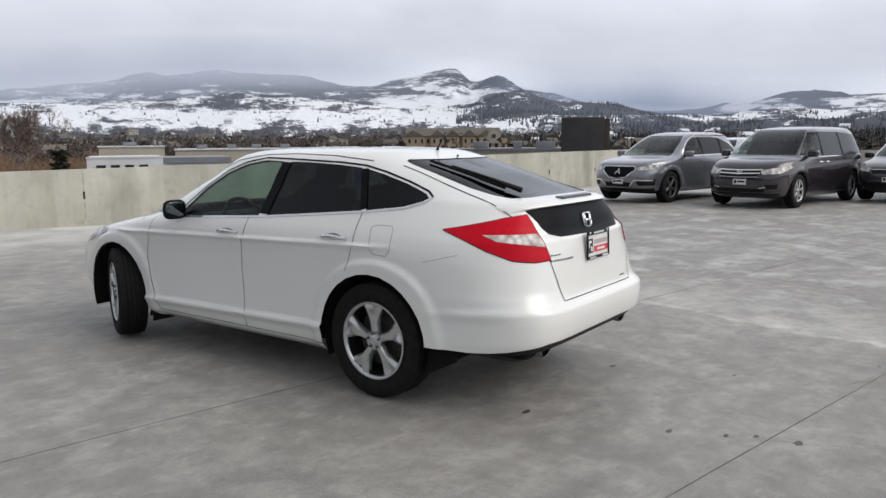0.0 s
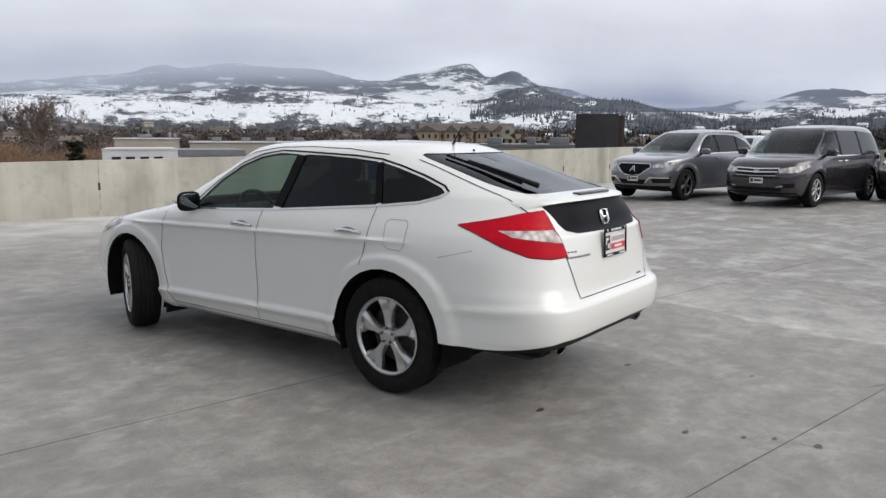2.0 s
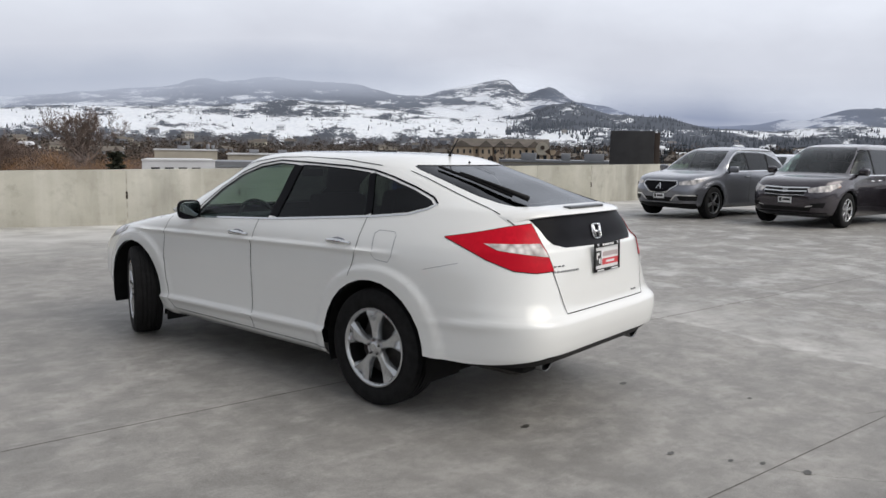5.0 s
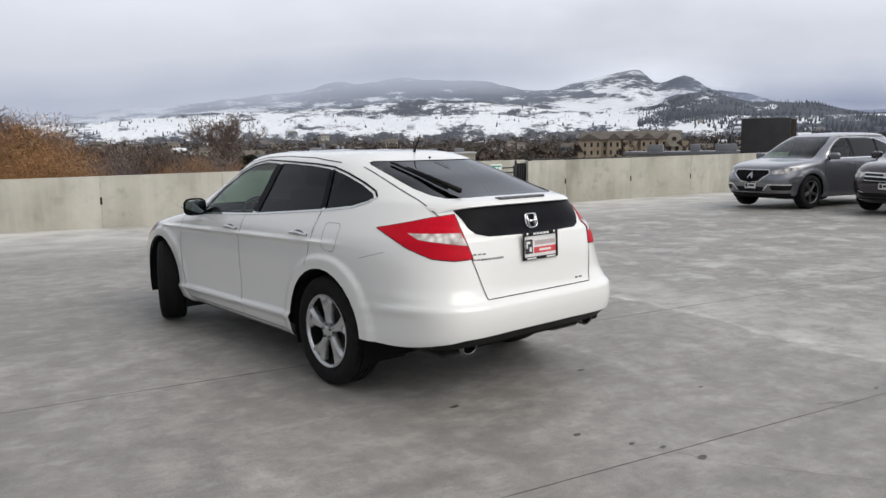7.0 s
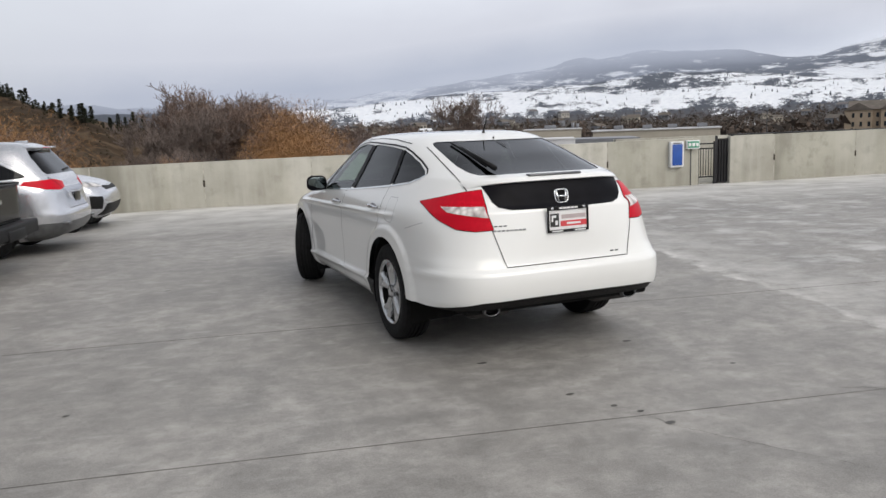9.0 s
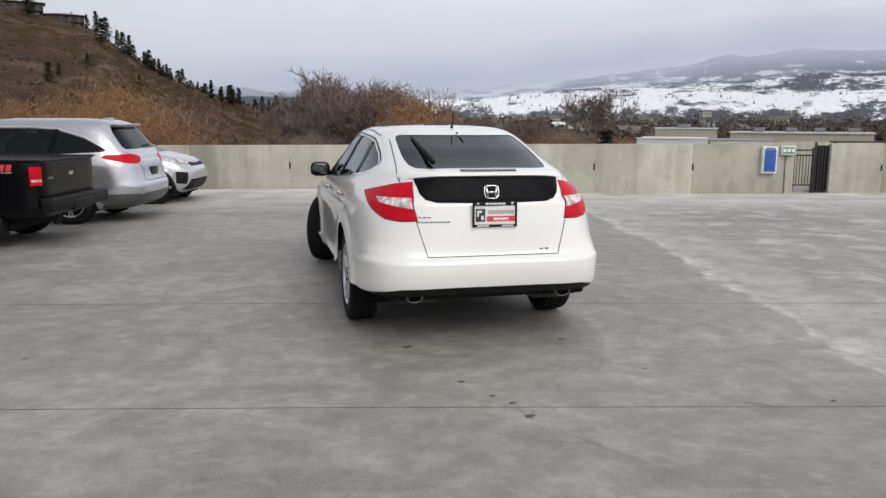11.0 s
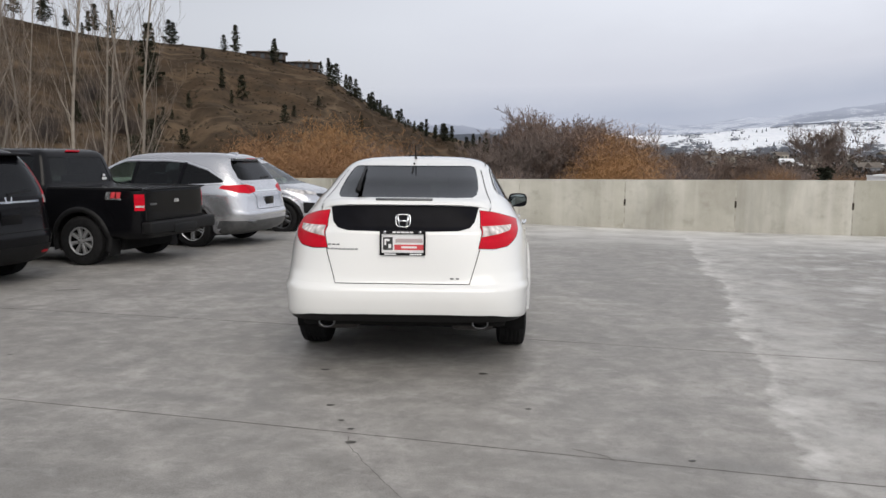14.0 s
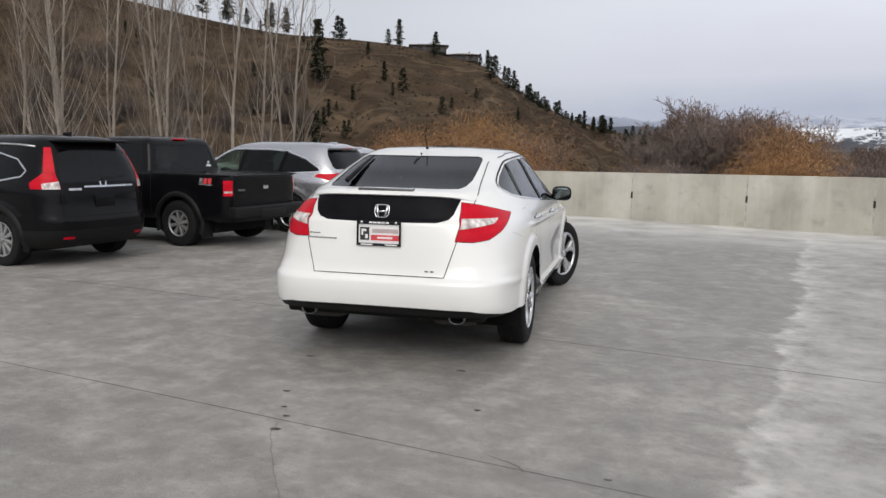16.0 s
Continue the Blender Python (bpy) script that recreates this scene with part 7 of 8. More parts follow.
def bare_tree(seed, height, depth=5, spread=0.42, thin=0.022):
    rng = random.Random(seed)
    ob = thing("bare_tree", Matrix(), "bare grey-brown deciduous tree in winter", "tree", "bare trees")
    tv, tf, cv, cf = [], [], [], []
    top = height * 0.28
    twig_mesh(tv, tf, Vector((0, 0, -0.5)), Vector((0.1, 0, top * 0.5)), height * 0.026, height * 0.022, 8)
    twig_mesh(tv, tf, Vector((0.1, 0, top * 0.5)), Vector((0, 0.1, top)), height * 0.022, height * 0.019, 8)
    for k in range(4):
        a = 2 * math.pi * (k + rng.random() * 0.6) / 4
        grow(cv, cf, rng, Vector((0, 0.1, top * rng.uniform(0.7, 1.0))), Vector((math.cos(a) * 0.95, math.sin(a) * 0.95, 1)).normalized(), height * 0.24, height * 0.016, depth, spread, 0.15, 2, thin=thin)
    k = height / max(v.z for v in cv)
    tv, cv = [v * k for v in tv], [v * k for v in cv]
    mesh_part("trunk", tv, tf, M_BARK, ob)
    mesh_part("crown", cv, cf, M_TWIG, ob)
    return ob


def poplar(seed, height):
    rng = random.Random(seed)
    ob = thing("poplar_tree", Matrix(), "tall slender leafless poplar with pale bark", "tree", "poplars below the deck")
    tv, tf, cv, cf = [], [], [], []
    p_, r = Vector((0, 0, 0)), 0.19
    lean = Vector((rng.uniform(-0.09, 0.09), rng.uniform(-0.09, 0.09), 1)).normalized()
    sway, n = rng.uniform(0, 6), 22
    for k in range(n):
        bend = Vector((math.sin(sway + k * 0.42), math.cos(sway * 2 + k * 0.37), 0)) * 0.045
        q = p_ + (lean + bend + Vector((rng.uniform(-1, 1), rng.uniform(-1, 1), 0)) * 0.02) * (height / n)
        twig_mesh(tv, tf, p_, q, r, r * 0.925, 7)
        p_, r = q, r * 0.925
        if 3 < k < n - 1:
            # a pale limb that curves upwards and carries fine twigs
            a = rng.uniform(0, 2 * math.pi)
            steep = rng.uniform(0.35, 0.8)
            d = Vector((math.cos(a) * steep, math.sin(a) * steep, 1)).normalized()
            o, rl = p_.copy(), r * rng.uniform(0.35, 0.62)
            length = height * rng.uniform(0.10, 0.24) * (1.15 - 0.6 * k / n)
            for j in range(5):
                e = o + d * length / 5
                twig_mesh(tv, tf, o, e, rl, rl * 0.74, 4)
                o, rl = e, max(0.008, rl * 0.74)
                d = (d + Vector((rng.uniform(-0.15, 0.15), rng.uniform(-0.15, 0.15), 0.16))).normalized()
                side = Vector((rng.uniform(-1, 1), rng.uniform(-1, 1), 0.5)).normalized()
                grow(cv, cf, rng, o, (d * 0.75 + side * 0.35).normalized(), length * rng.uniform(0.22, 0.42), rl * 0.6, 2 if j > 2 else 1, 0.32, 0.8, 2, thin=0.0075)
    mesh_part("trunk", tv, tf, M_PALE, ob, "pale trunk")
    mesh_part("crown", cv, cf, M_PTWIG, ob)
    return ob


def thicket(seed, name, label, group, material, w, h, strands, droop=False, width=0.07):
    """A bush of several lobes of fine rising or hanging twigs."""
    rng = random.Random(seed)
    ob = thing(name, Matrix(), label, "shrub", group)
    verts, faces = [], []
    lobes = []
    for k in range(9):
        a, rr = rng.uniform(0, 2 * math.pi), math.sqrt(rng.random()) * 0.72
        size = rng.uniform(0.24, 0.40) * h
        lobes.append((Vector((rr * w * math.cos(a), rr * w * math.sin(a), rng.uniform(0.22, 0.80) * h * (1 - 0.45 * rr))), size))
    for k in range(strands):
        c, size = lobes[k % 9]
        d = Vector((rng.gauss(0, 1), rng.gauss(0, 1), rng.gauss(0, 0.9))).normalized()
        p0 = c + d * size * rng.random() ** 0.5
        p0.z = max(0.0, p0.z)
        out = (d * 0.8 + Vector((rng.uniform(-1, 1), rng.uniform(-1, 1), rng.uniform(-1.2, 0.4) if droop else rng.uniform(-0.2, 1.3)))).normalized()
        length = rng.uniform(0.22, 0.7)
        p1 = p0 + out * length * 0.5
        p2 = p1 + (out + Vector((rng.uniform(-.4, .4), rng.uniform(-.4, .4), -0.35 if droop else 0.2))).normalized() * length * 0.5
        s = Vector((rng.uniform(-1, 1), rng.uniform(-1, 1), 0.2)).normalized() * width
        i = len(verts)
        verts += [p0 - s, p0 + s, p1 - s * 0.8, p1 + s * 0.8, p2 - s * 0.3, p2 + s * 0.3]
        faces += [(i, i + 1, i + 3, i + 2), (i + 2, i + 3, i + 5, i + 4)]
    tv, tf = [], []
    for _ in range(5):
        a = rng.uniform(0, 2 * math.pi)
        grow(tv, tf, rng, Vector((0, 0, -0.3)), Vector((math.cos(a) * 0.5, math.sin(a) * 0.5, 1)).normalized(), h * 0.24, h * 0.013, 2, 0.4, 0.6, 2, thin=0.02)
    mesh_part("stem", tv, tf, M_BARK, ob)
    mesh_part("crown", verts, faces, material, ob)
    return ob


def pine(seed, height, girth=0.25):
    rng = random.Random(seed)
    ob = thing("pine_tree", Matrix(), "dark green ponderosa pine on the dry hill", "tree", "pines on the hill")
    tv, tf, verts, faces = [], [], [], []
    twig_mesh(tv, tf, Vector((0, 0, -1)), Vector((0, 0, height * 0.95)), height * 0.018, 0.05, 6)
    n = 16
    for k in range(n):
        t = (k + 0.6) / n
        z = height * (0.12 + 0.88 * t)
        reach = height * girth * min(1.0, 0.45 + 2.2 * t) * (1 - t) ** 0.55 * rng.uniform(0.45, 1.25) + 0.3
        for j in range(11):
            a = rng.uniform(0, 2 * math.pi)
            L = reach * rng.uniform(0.6, 1.1)
            c = Vector((math.cos(a) * L, math.sin(a) * L, z + rng.uniform(-0.3, 0.3) - L * 0.15))
            root = Vector((0, 0, z))
            for _ in range(5):
                m_ = root.lerp(c, rng.uniform(0.25, 1.0))
                s1 = Vector((rng.uniform(-1, 1), rng.uniform(-1, 1), rng.uniform(-0.4, 0.4))) * height * 0.062
                s2 = Vector((rng.uniform(-1, 1), rng.uniform(-1, 1), rng.uniform(-0.5, 0.8))) * height * 0.056
                i = len(verts)
                verts += [m_ - s1, m_ + s1, m_ + s2]
                faces.append((i, i + 1, i + 2))
    mesh_part("trunk", tv, tf, M_BARK, ob)
    mesh_part("crown", verts, faces, M_NEEDLE, ob)
    return ob


def scatter(protos, places):
    """Puts copies of the prototypes at places; each prototype takes the first of its own."""
    used = set()
    for k, (m, scale) in enumerate(places):
        proto = protos[k % len(protos)]
        mm = m @ Matrix.Diagonal((scale, scale, scale, 1))
        if proto.name not in used:
            used.add(proto.name)
            proto.matrix_world = mm
        else:
            c = copy_thing(proto, m)
            c.scale = (scale, scale, scale)


R = random.Random(11)
GROUND_Z = -10.0
# the large bare trees beyond the parapet
big = [bare_tree(s, 14.0, 6, 0.50, 0.020) for s in (1, 2)]
scatter(big, [(at(az, r, GROUND_Z - 0.3), h / 14.0) for az, r, h in (
    (3.9, 166, 23.6), (1.4, 160, 17.8), (2.5, 172, 19.0), (5.4, 150, 19.6), (6.5, 156, 20.6), (7.6, 150, 20.0), (8.6, 154, 20.8), (9.6, 148, 19.8), (10.6, 142, 18.6), (11.6, 138, 16.6),
    (4.9, 138, 17.5), (6.9, 140, 18.5), (8.9, 138, 18.5), (10.0, 132, 17.5), (24.9, 229, 22.6), (13.3, 135, 14.0), (16.5, 150, 14.5), (19.0, 160, 15.0), (-7.5, 118, 15.0), (21.5, 190, 14.0))])
# tall poplars in a belt close to the deck
pops = [poplar(s, 25.0) for s in (21, 22, 23)]
scatter(pops, [(at(az, r, GROUND_Z), s) for az, r, s in ((-26.8, 44, 0.93), (-28.2, 42, 1.0), (-30.6, 47, 1.05), (-32.3, 44, 1.1), (-32.9, 50, 1.0), (-34.8, 43, 1.05), (-36.6, 46, 1.1), (-38.0, 42, 1.0), (-38.7, 48, 1.1), (-40.4, 44, 1.05), (-41.6, 49, 1.1),
                                                        (-42.7, 43, 1.0), (-44.3, 46, 1.1), (-45.8, 42, 1.05), (-47.5, 46, 1.1), (-50, 44, 1.0), (-53, 46, 1.05), (-29.4, 60, 1.0), (-35.6, 62, 1.0), (-39.5, 60, 1.0), (-43.4, 62, 1.05), (-33.6, 66, 1.0))])
# golden willows
wil = [thicket(s, "willow_tree", "golden orange leafless willow", "golden willows", M_WILLOW, 3.9, 9.0, 17000, True, 0.015) for s in (31, 32)]
wp = [(az, r, s) for az, r, s in ((-16.8, 84, 1.35), (-15.2, 80, 1.5), (-13.2, 84, 1.45), (-11.0, 86, 1.3), (-9.4, 82, 1.35), (-3.9, 70, 1.02), (-12.0, 95, 1.8), (-8.0, 98, 1.6), (-15.8, 96, 1.6), (8.2, 84, 1.02), (9.6, 86, 1.1), (11.2, 88, 1.3), (12.3, 87, 1.35), (13.6, 88, 1.05), (11.6, 110, 1.75),
                                  (-19.5, 86, 1.0), (-22.0, 84, 0.95), (-24.5, 80, 0.9), (-27.5, 62, 0.82), (-31.0, 64, 0.85), (-34.5, 62, 0.8), (-37.5, 64, 0.85), (-41, 62, 0.82), (-44.5, 64, 0.8), (20.5, 150, 1.05), (22.5, 152, 1.1), (26.8, 160, 1.1))]
scatter(wil, [(at(az, r, GROUND_Z), s * (1.14 if -18 < az < 14 else 1.0)) for az, r, s in wp])
# brown thickets between them
br = [thicket(s, "brush", "grey-brown leafless brush below the deck", "brush", M_BRUSH, 5.2, 8.0, 13000, False, 0.015) for s in (41, 42)] + [thicket(43, "brush", "russet leafless brush below the deck", "brush", M_RUSSET, 4.8, 7.6, 13000, False, 0.015)]
pl = []
for k in range(170):
    az = R.uniform(-48, 30)
    r = R.uniform(92, 135) if az < 16 else R.uniform(110, 220)
    pl.append((at(az, r, GROUND_Z), R.uniform(0.95, 1.45) * (1.0 if az < 14 else 1.12)))
hl = []
for k in range(70):
    az, r = R.uniform(-52, -25), R.uniform(135, 235)
    hl.append((at(az, r, hill_z(az, r) - 0.5), R.uniform(0.6, 1.1)))
scatter(br, pl)
# darker brush close under the parapet
dk = thicket(44, "brush", "dark brown leafless brush below the deck", "brush", M_BARK, 4.2, 8.0, 13000, False, 0.016)
scatter([dk], [(at(17.0, 91, GROUND_Z), 1.35), (at(15.6, 96, GROUND_Z), 1.25), (at(0.5, 96, GROUND_Z), 1.2), (at(-2.0, 100, GROUND_Z), 1.15), (at(2.6, 92, GROUND_Z), 1.25), (at(4.6, 94, GROUND_Z), 1.3), (at(6.4, 96, GROUND_Z), 1.25), (at(-5.6, 92, GROUND_Z), 1.2), (at(18.6, 98, GROUND_Z), 1.1)] + hl)
# pines on and along the hill
pins = [pine(51, 14.0, 0.22), pine(52, 14.0, 0.36), pine(53, 14.0, 0.29)]
pp = [(at(-23.5, 250, hill_z(-23.5, 250) - 1.5), 1.52), (at(-22.0, 330, hill_z(-22.0, 330)), 0.75), (at(-21.7, 333, hill_z(-21.7, 333)), 0.65), (at(-17.5, 328, hill_z(-17.5, 328)), 0.85), (at(-18.3, 332, hill_z(-18.3, 332)), 0.5), (at(-14.8, 322, hill_z(-14.8, 322)), 0.75),
      (at(-10.9, 320, hill_z(-10.9, 320)), 0.6), (at(-10.3, 318, hill_z(-10.3, 318)), 0.62), (at(-9.6, 325, hill_z(-9.6, 325)), 0.5), (at(-18.6, 250, hill_z(-18.6, 250)), 0.5), (at(-17.2, 255, hill_z(-17.2, 255)), 0.6), (at(-9.3, 306, hill_z(-9.3, 306)), 0.62), (at(-8.9, 312, hill_z(-8.9, 312)), 0.6), (at(-10.6, 300, hill_z(-10.6, 300)), 0.66), (at(26.0, 90, GROUND_Z), 0.76), (at(-23.8, 165, hill_z(-23.8, 165)), 0.9), (at(-25.0, 160, hill_z(-25, 160)), 0.7)]
for k in range(64):
    az = -9.5 + 11.0 * (k + 6.0 * R.random()) / 64
    pp.append((at(az, R.uniform(290, 345), hill_z(az, 325) - 2.5), R.uniform(0.25, 0.62)))
for k in range(34):
    az, r = R.uniform(-46, -8), R.uniform(190, 325)
    pp.append((at(az, r, hill_z(az, r)), R.uniform(0.18, 0.42)))
for k in range(7):
    az = R.uniform(-32, -25)
    pp.append((at(az, R.uniform(325, 345), hill_z(az, 338)), R.uniform(0.5, 1.0)))
scatter(pins, pp)
# sagebrush dots over the hill
sv_, sf_ = [], []
for k in range(3000):
    az, r = R.uniform(-60, 2), R.uniform(140, 338)
    z = hill_z(az, r)
    c = Vector((r * math.sin(radians(az)), r * math.cos(radians(az)), z))
    s = R.uniform(0.25, 0.8)
    i = len(sv_)
    sv_ += [c + Vector((-s, 0, -0.1)), c + Vector((s, 0.1, -0.1)), c + Vector((0, -s, -0.1)), c + Vector((R.uniform(-.3, .3) * s, R.uniform(-.3, .3) * s, s * R.uniform(0.7, 1.3)))]
    sf_ += [(i, i + 1, i + 3), (i + 1, i + 2, i + 3), (i + 2, i, i + 3)]
me = bpy.data.meshes.new("sagebrush")
me.from_pydata([tuple(v) for v in sv_], [], sf_)
me.materials.append(simple("sage", (0.045, 0.036, 0.025), 0.95, 0, 0.3, 0.2))
tagged(new("sagebrush", me), "low grey sagebrush scattered over the hill", "shrub", kind="stuff")
# the town's woods, far off
tv_, tf_ = [], []
for k in range(11000):
    az = R.uniform(14, 96)
    r = 260 * (5.2 ** R.random())
    if az < 40 and r < 330:
        continue
    z = valley_height(az, r) if r > 650 else GROUND_Z
    h = R.uniform(3.5, 8) * (1.6 if R.random() < 0.08 else 1.0)
    c = Vector((r * math.sin(radians(az)), r * math.cos(radians(az)), z))
    dark = R.random() < 0.18
    w = h * (R.uniform(0.14, 0.2) if dark else R.uniform(0.35, 0.6))
    for _ in range(18):
        i = len(tv_)
        t = R.random()
        ww = w * ((1 - t) if dark else math.sqrt(max(0.05, 1 - (2 * t - 1) ** 2)))
        o = c + Vector((R.uniform(-1, 1) * ww, R.uniform(-1, 1) * ww, (0.1 + 0.8 * t) * h))
        for _ in range(3):
            tv_.append(o + Vector((R.uniform(-1, 1), R.uniform(-1, 1), R.uniform(-1, 1))) * w * 0.42)
        tf_.append((i, i + 1, i + 2))
me = bpy.data.meshes.new("town_trees")
me.from_pydata([tuple(v) for v in tv_], [], tf_)
m_, nt_, b_ = shader("far_woods")
geo = nt_.nodes.new("ShaderNodeNewGeometry")
nt_.links.new(blend(nt_, geo.outputs["Random Per Island"], (0.045, 0.042, 0.040), (0.125, 0.096, 0.078)), b_.inputs["Base Color"])
b_.inputs["Roughness"].default_value, b_.inputs["Specular IOR Level"].default_value = 0.95, 0.04
me.materials.append(m_)
tagged(new("town_trees", me), "bare and evergreen trees across the valley town", "trees", kind="stuff")

# conifers over the ridges and through the town
cv_, cf_ = [], []
for k in range(9500):
    az = R.uniform(55, 97) if R.random() < 0.96 else R.uniform(14, 55)
    if R.random() < 0.5 and az > 54.5:
        r = R.uniform(1400, 2130)
        if az > 71 and R.random() < 0.5:
            continue
    else:
        r = 480 * (3.4 ** R.random()) if az > 60 else R.uniform(1500, 2100)
    x, y = r * math.sin(radians(az)), r * math.cos(radians(az))
    if noise.noise((az * 0.55, r * 0.004, 3.0)) < R.uniform(-0.35, 0.35):
        continue
    z = valley_height(az, r) if r > 650 else GROUND_Z
    h = R.uniform(5, 11) * (0.85 if az < 55 else 1.0)
    w = h * R.uniform(0.16, 0.24)
    turn = R.uniform(0, math.pi)
    i = len(cv_)
    top = len(cv_)
    cv_.append(Vector((x, y, z + h)))
    for j in range(5):
        t = turn + 2 * math.pi * j / 5
        cv_.append(Vector((x + w * math.cos(t), y + w * math.sin(t), z + h * R.uniform(-0.02, 0.12))))
    for j in range(5):
        cf_.append((top, top + 1 + j, top + 1 + (j + 1) % 5))
me = bpy.data.meshes.new("valley_conifers")
me.from_pydata([tuple(v) for v in cv_], [], cf_)
m_, nt_, b_ = shader("far_conifers")
geo = nt_.nodes.new("ShaderNodeNewGeometry")
nt_.links.new(blend(nt_, geo.outputs["Random Per Island"], (0.016, 0.021, 0.027), (0.055, 0.060, 0.064)), b_.inputs["Base Color"])
b_.inputs["Roughness"].default_value, b_.inputs["Specular IOR Level"].default_value = 0.95, 0.04
me.materials.append(m_)
tagged(new("valley_conifers", me), "dark conifers over the valley slopes and town", "trees", kind="stuff")

# ---- buildings ----
M_STUCCO = simple("cream_stucco", (0.40, 0.325, 0.245), 0.9, 0, 0.1, 0.3)
M_ROOF = simple("grey_shingle", (0.155, 0.138, 0.122), 0.9, 0, 0.15, 0.5)
M_WHITEB = simple("white_cladding", (0.62, 0.63, 0.65), 0.7, 0, 0.08, 0.3)
M_BEIGE = simple("beige_cladding", (0.40, 0.37, 0.31), 0.8, 0, 0.08, 0.3)
M_METAL = simple("grey_metal_roof", (0.22, 0.23, 0.25), 0.5, 0.4, 0.1, 0.5)
M_BROWNB = simple("dark_brown_timber", (0.055, 0.040, 0.032), 0.8, 0, 0.15, 0.5)
M_WIN = simple("dark_window", (0.03, 0.035, 0.04), 0.15, 0, 0.1, 0.5)
M_SNOWR = simple("snowy_roof", (0.70, 0.72, 0.75), 0.9, 0, 0.08, 0.2)


def facing(az, r, z):
    """A pose at a bearing with its -y side towards the deck."""
    return pose(r * math.sin(radians(az)), r * math.cos(radians(az)), z, 0, 0, -az)


def gable(x0, x1, y0, y1, z0, z1, over=0.4):
    """A ridge roof whose ridge runs along y."""
    bm = bmesh.new()
    m = (x0 + x1) / 2
    a = [bm.verts.new(p_) for p_ in ((x0 - over, y0 - over, z0), (m, y0 - over, z1), (x1 + over, y0 - over, z0), (x0 - over, y1 + over, z0), (m, y1 + over, z1), (x1 + over, y1 + over, z0))]
    for f in ((0, 1, 4, 3), (1, 2, 5, 4), (0, 2, 1), (3, 4, 5), (0, 3, 5, 2)):
        bm.faces.new([a[i] for i in f])
    bmesh.ops.recalc_face_normals(bm, faces=bm.faces)
    return bm


def ridge(x0, x1, y0, y1, z0, z1, over=0.5, hip=0.0):
    """A ridge roof whose ridge runs along x, hipped by so many metres."""
    bm = bmesh.new()
    m = (y0 + y1) / 2
    a = [bm.verts.new(p_) for p_ in ((x0 - over, y0 - over, z0), (x1 + over, y0 - over, z0), (x1 + over, y1 + over, z0), (x0 - over, y1 + over, z0), (x0 - over + hip, m, z1), (x1 + over - hip, m, z1))]
    for f in ((0, 1, 5, 4), (1, 2, 5), (2, 3, 4, 5), (3, 0, 4), (0, 3, 2, 1)):
        bm.faces.new([a[i] for i in f])
    bmesh.ops.recalc_face_normals(bm, faces=bm.faces)
    return bm


hotel = thing("hotel_building", facing(54.9, 300, GROUND_Z), "long cream three-storey building with grey gabled roofs", "building")
part("wall", box(-19.5, 17.5, 0, 14, 0, 13.2), M_STUCCO, hotel, smooth=False)
part("roof", ridge(-19.5, 17.5, 0, 14, 13.2, 16.4), M_ROOF, hotel, smooth=False)
for k, x in enumerate((-16.5, -7.0, -1.0, 5.5, 12.0)):
    w = 4.2 if k == 0 else 2.6
    part("bay", box(x - w, x + w, -1.5, 0.5, 0, 13.0), M_STUCCO, hotel, smooth=False)
    part("gable_roof", gable(x - w, x + w, -1.5, 8.0, 13.0, 15.6), M_ROOF, hotel, smooth=False)
for zc in (8.2, 11.2):
    for k in range(15):
        x = -18.0 + 2.45 * k
        wnd = part("window", box(x - 0.40, x + 0.40, -1.58 if any(abs(x - b_) < (4.2 if b_ == -16.5 else 2.6) for b_ in (-16.5, -7.0, -1.0, 5.5, 12.0)) else -0.06, 0.2, zc - 0.8, zc + 0.8), M_WIN, hotel, smooth=False)
rot = thing("gabled_building", facing(58.0, 290, GROUND_Z), "cream building with a round white gable front", "building")
part("wall", box(-4, 4, 0, 10, 0, 12.2), M_STUCCO, rot, smooth=False)
bm = bmesh.new()
bmesh.ops.create_cone(bm, cap_ends=True, segments=28, radius1=2.5, radius2=2.5, depth=0.8)
bmesh.ops.transform(bm, matrix=pose(-1.0, -0.4, 12.6, 90), verts=bm.verts)
part("round_gable", bm, M_BEIGE, rot, "round pale gable", angle=30)
bm = bmesh.new()
bmesh.ops.create_cone(bm, cap_ends=True, segments=20, radius1=0.8, radius2=0.8, depth=0.3)
bmesh.ops.transform(bm, matrix=pose(-1.0, -0.95, 13.0, 90), verts=bm.verts)
part("clock_disc", bm, M_BROWNB, rot, angle=30)
for x in (-2.6, 0.0, 2.6):
    part("window", box(x - 0.6, x + 0.6, -0.08, 0.2, 8.2, 10.2), M_WIN, rot, smooth=False)

shed = thing("warehouse", facing(31.6, 122, GROUND_Z), "long white flat-roofed warehouse with dark loading bays", "building")
part("wall", box(-7.6, 3.2, 0, 18, 0, 9.35), M_WHITEB, shed, smooth=False)
part("parapet_trim", box(-7.7, 3.3, -0.1, 0.1, 9.2, 9.45), M_WHITEB, shed, smooth=False)
part("roof", box(3.2, 13.5, 0, 16, 8.3, 9.2), M_METAL, shed, smooth=False)
part("side_wall", box(3.2, 13.5, 0.3, 16, 0, 8.3), M_WHITEB, shed, smooth=False)
for k in range(4):
    part("loading_bay", box(-6.3 + 2.0 * k, -5.0 + 2.0 * k, -0.08, 0.1, 7.5, 8.2), M_WIN, shed, smooth=False)
upper = thing("warehouse", facing(31.4, 165, GROUND_Z), "beige flat-roofed building behind the white warehouse", "building")
part("wall", box(-6.5, 6.0, 0, 14, 0, 10.6), M_BEIGE, upper, smooth=False)
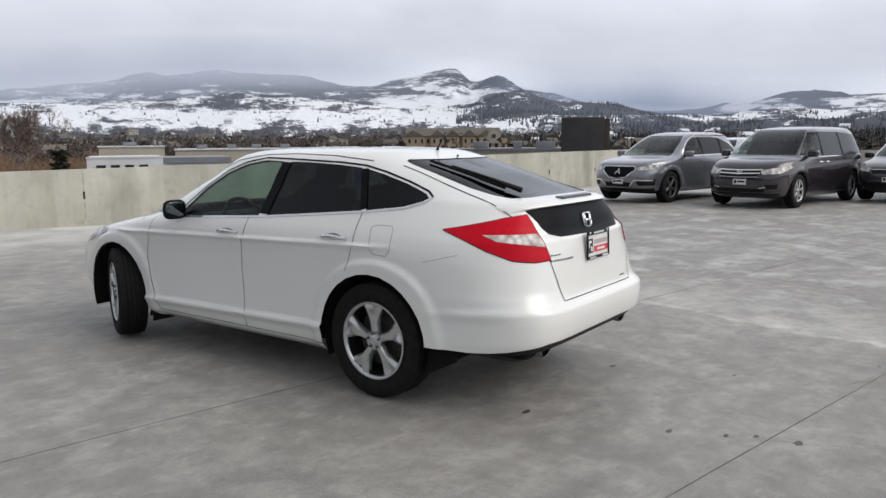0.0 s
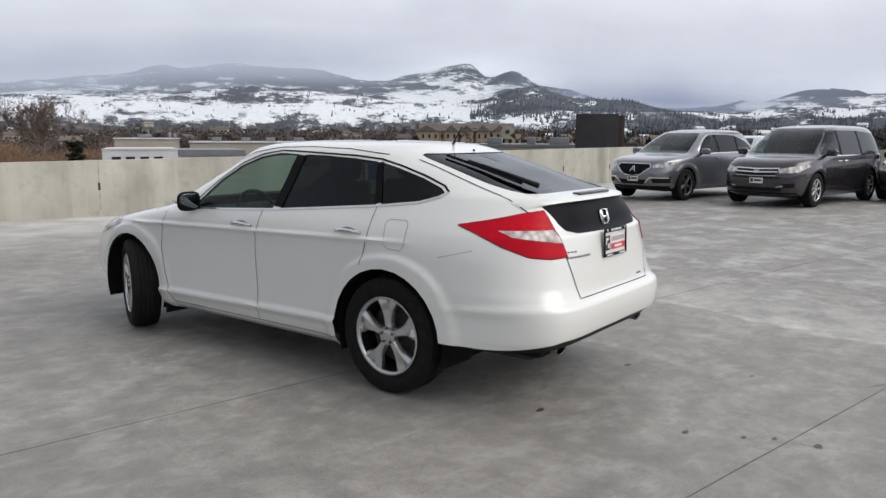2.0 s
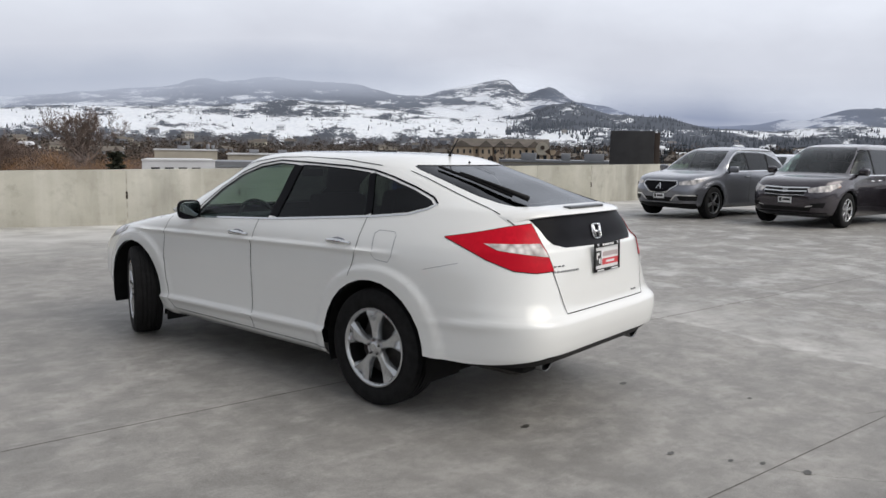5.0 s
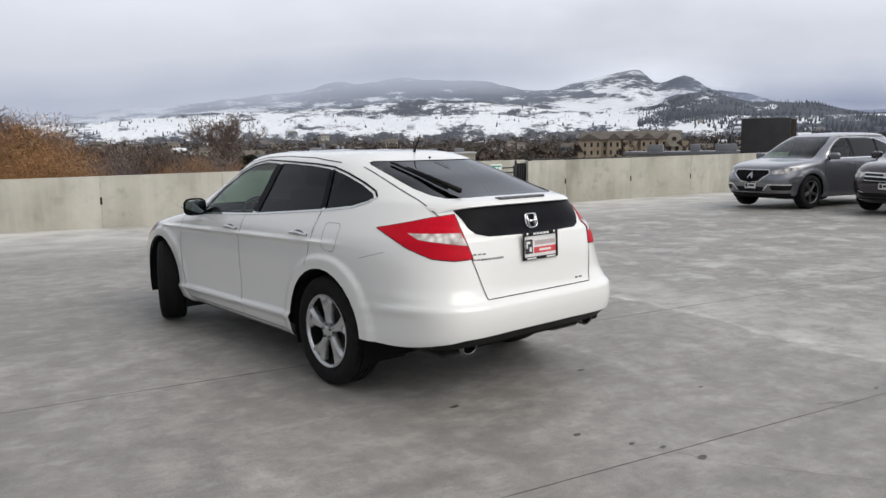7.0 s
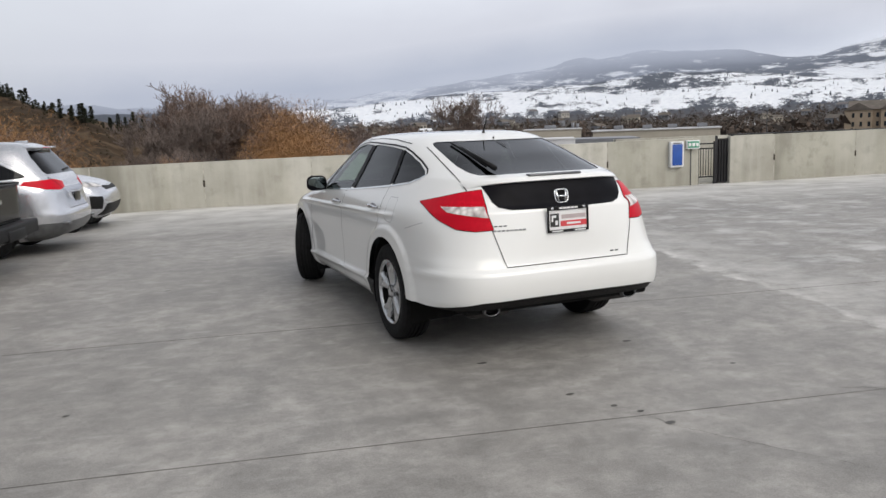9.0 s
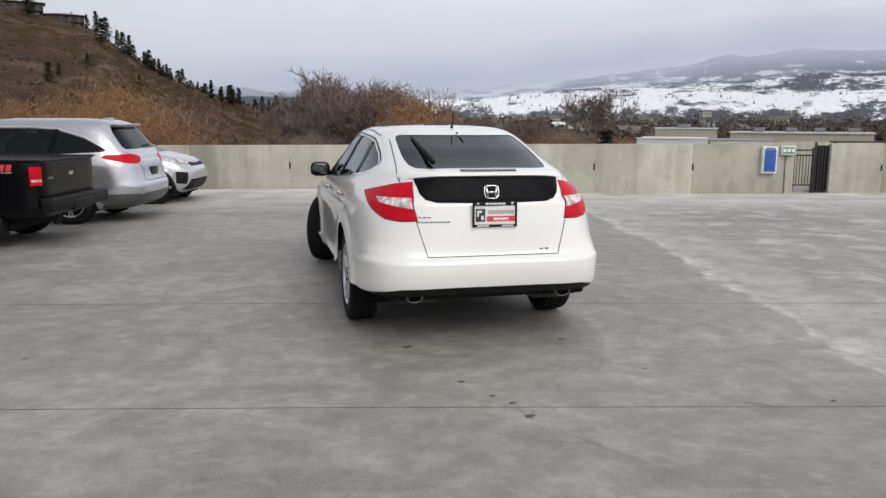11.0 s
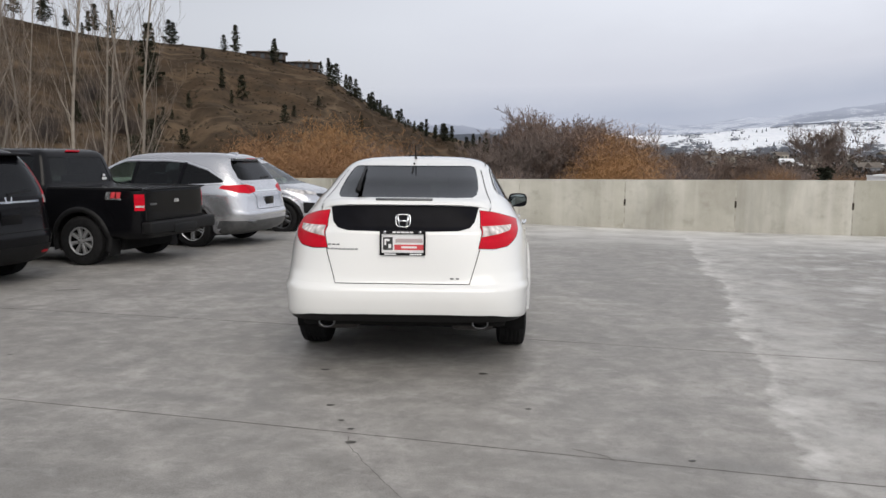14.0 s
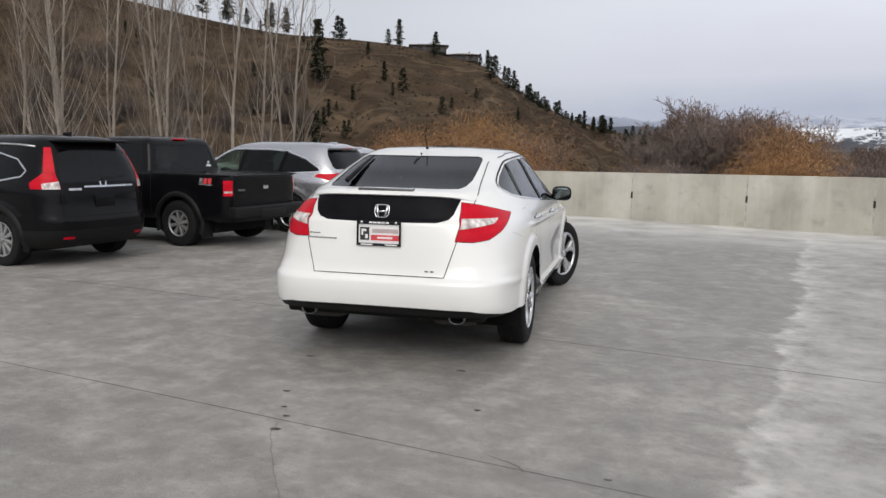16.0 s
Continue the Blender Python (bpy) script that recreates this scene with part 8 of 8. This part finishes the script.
part("roof_cap", box(-6.7, 6.2, -0.2, 14.2, 10.6, 10.85), M_WHITEB, upper, smooth=False)
part("vent_stack", tube([(4.2, 2, 10.6), (4.2, 2, 12.0)], 0.35, 10), M_METAL, upper)
part("vent_stack", tube([(5.2, 2, 10.6), (5.2, 2, 11.8)], 0.35, 10), M_METAL, upper)
part("roof_unit", box(-2.0, 0.6, 1, 4, 10.85, 11.6, 0.1), M_METAL, upper)
strip = thing("warehouse", facing(38.5, 190, GROUND_Z), "low grey building with roof units beyond the deck", "building")
part("wall", box(-14, 16, 0, 12, 0, 9.6), M_BEIGE, strip, smooth=False)
part("roof_cap", box(-14.3, 16.3, -0.3, 12.3, 9.6, 9.95), M_WHITEB, strip, smooth=False)
for x in (-9, -2, 4, 11):
    part("roof_unit", box(x, x + 2.2, 2, 5, 9.95, 10.9, 0.1), M_METAL, strip)
strip2 = thing("warehouse", facing(60.0, 130, GROUND_Z), "low beige flat-roofed building beside a dark tower", "building")
part("wall", box(-12, 12.5, 0, 14, 0, 9.7), M_BEIGE, strip2, smooth=False)
part("roof_cap", box(-12.3, 12.8, -0.3, 14.3, 9.7, 10.1), M_METAL, strip2, smooth=False)
for x, w in ((-8.5, 2.6), (-1.5, 1.6), (2.5, 3.4)):
    part("roof_unit", box(x, x + w, 1.5, 4, 10.1, 11.3, 0.1), M_METAL, strip2)
tower = thing("dark_tower", facing(64.9, 100, GROUND_Z), "charcoal clad box tower standing beyond the deck", "tower")
part("cladding", box(-3.15, 2.55, 0, 1.2, 0, 14.5, 0.05), M_DARKBOX, tower)
part("side_face", box(2.56, 3.25, 0.3, 1.2, 0, 14.3, 0.03), M_BROWNB, tower)


def ridge_house(az, w, h, name_m):
    ob = thing("hill_house", facing(az, HILL_R - 6, hill_z(az, HILL_R - 6) - 2.6), "dark brown flat-roofed house with decks on the hill crest", "house", "houses on the crest")
    part("wall", box(-w, w, 0, 9, -2, h), M_BROWNB, ob, smooth=False)
    part("roof", ridge(-w, w, 0, 9, h, h + 1.1, 1.2, 5.0), M_ROOF, ob, smooth=False)
    part("deck", box(-w, w, -2.2, 0, h * 0.42, h * 0.42 + 0.25), M_BROWNB, ob, smooth=False)
    for k in range(5):
        x = -w + 2 * w * k / 4
        part("deck_post", box(x - 0.14, x + 0.14, -2.1, -1.85, -3, h), M_BROWNB, ob, smooth=False)
    for k in range(4):
        x = -w + 2 * w * (k + 0.5) / 4
        part("window", box(x - 0.8, x + 0.8, -0.06, 0.1, h * 0.52, h * 0.9), M_WIN, ob, smooth=False)
        part("window", box(x - 0.7, x + 0.7, -0.06, 0.1, h * 0.08, h * 0.36), M_WHITEB if k % 2 else M_WIN, ob, smooth=False)
    part("chimney", box(w * 0.3, w * 0.3 + 0.9, 4, 5, h, h + 1.8), M_BEIGE, ob, smooth=False)
    return ob


ridge_house(-15.3, 7.5, 5.6, 0)
ridge_house(-12.7, 6.3, 4.9, 0)

# houses across the valley town
def town_house(k):
    ob = thing("town_house", Matrix(), ("pale", "grey", "tan")[k] + " two-storey house with a snowy roof", "house", "town houses")
    part("wall", box(-5, 5, -4, 4, 0, 5.2), (M_WHITEB, M_METAL, M_BEIGE)[k], ob, smooth=False)
    part("roof", ridge(-5, 5, -4, 4, 5.2, 7.6), (M_SNOWR, M_ROOF, M_ROOF)[k], ob, smooth=False)
    for x in (-3, 0, 3):
        part("window", box(x - 0.7, x + 0.7, -4.06, -3.9, 2.6, 4.0), M_WIN, ob, smooth=False)
    return ob


hp = []
for k in range(130):
    az, r = R.uniform(14, 95), R.uniform(420, 1500)
    m = facing(az + R.uniform(-1, 1), r, (valley_height(az, r) if r > 650 else GROUND_Z) - 0.5)
    hp.append((m @ pose(0, 0, 0, 0, 0, R.uniform(-50, 50)), R.uniform(0.8, 1.5)))
scatter([town_house(k) for k in range(3)], hp)

# lamp posts
def lamp_post():
    ob = thing("street_lamp", Matrix(), "tall dark twin-headed street lamp", "street lamp", "street lamps")
    part("pole", tube([(0, 0, 0), (0, 0, 13.0)], [0.14, 0.08], 8), M_IRON, ob)
    for s in (-1, 1):
        part("arm", tube([(0, 0, 12.9), (s * 0.9, 0, 13.1)], 0.05, 6), M_IRON, ob)
        part("lamp_head", box(*sorted((s * 0.7, s * 1.5)), -0.2, 0.2, 13.05, 13.2, 0.03), M_IRON, ob)
    return ob


scatter([lamp_post()], [(facing(az, r, GROUND_Z), 1.0) for az, r in ((61.8, 150), (67.9, 140), (71.5, 190), (75.8, 150), (79.0, 200), (84.0, 160), (46.5, 160), (55.0, 170))])
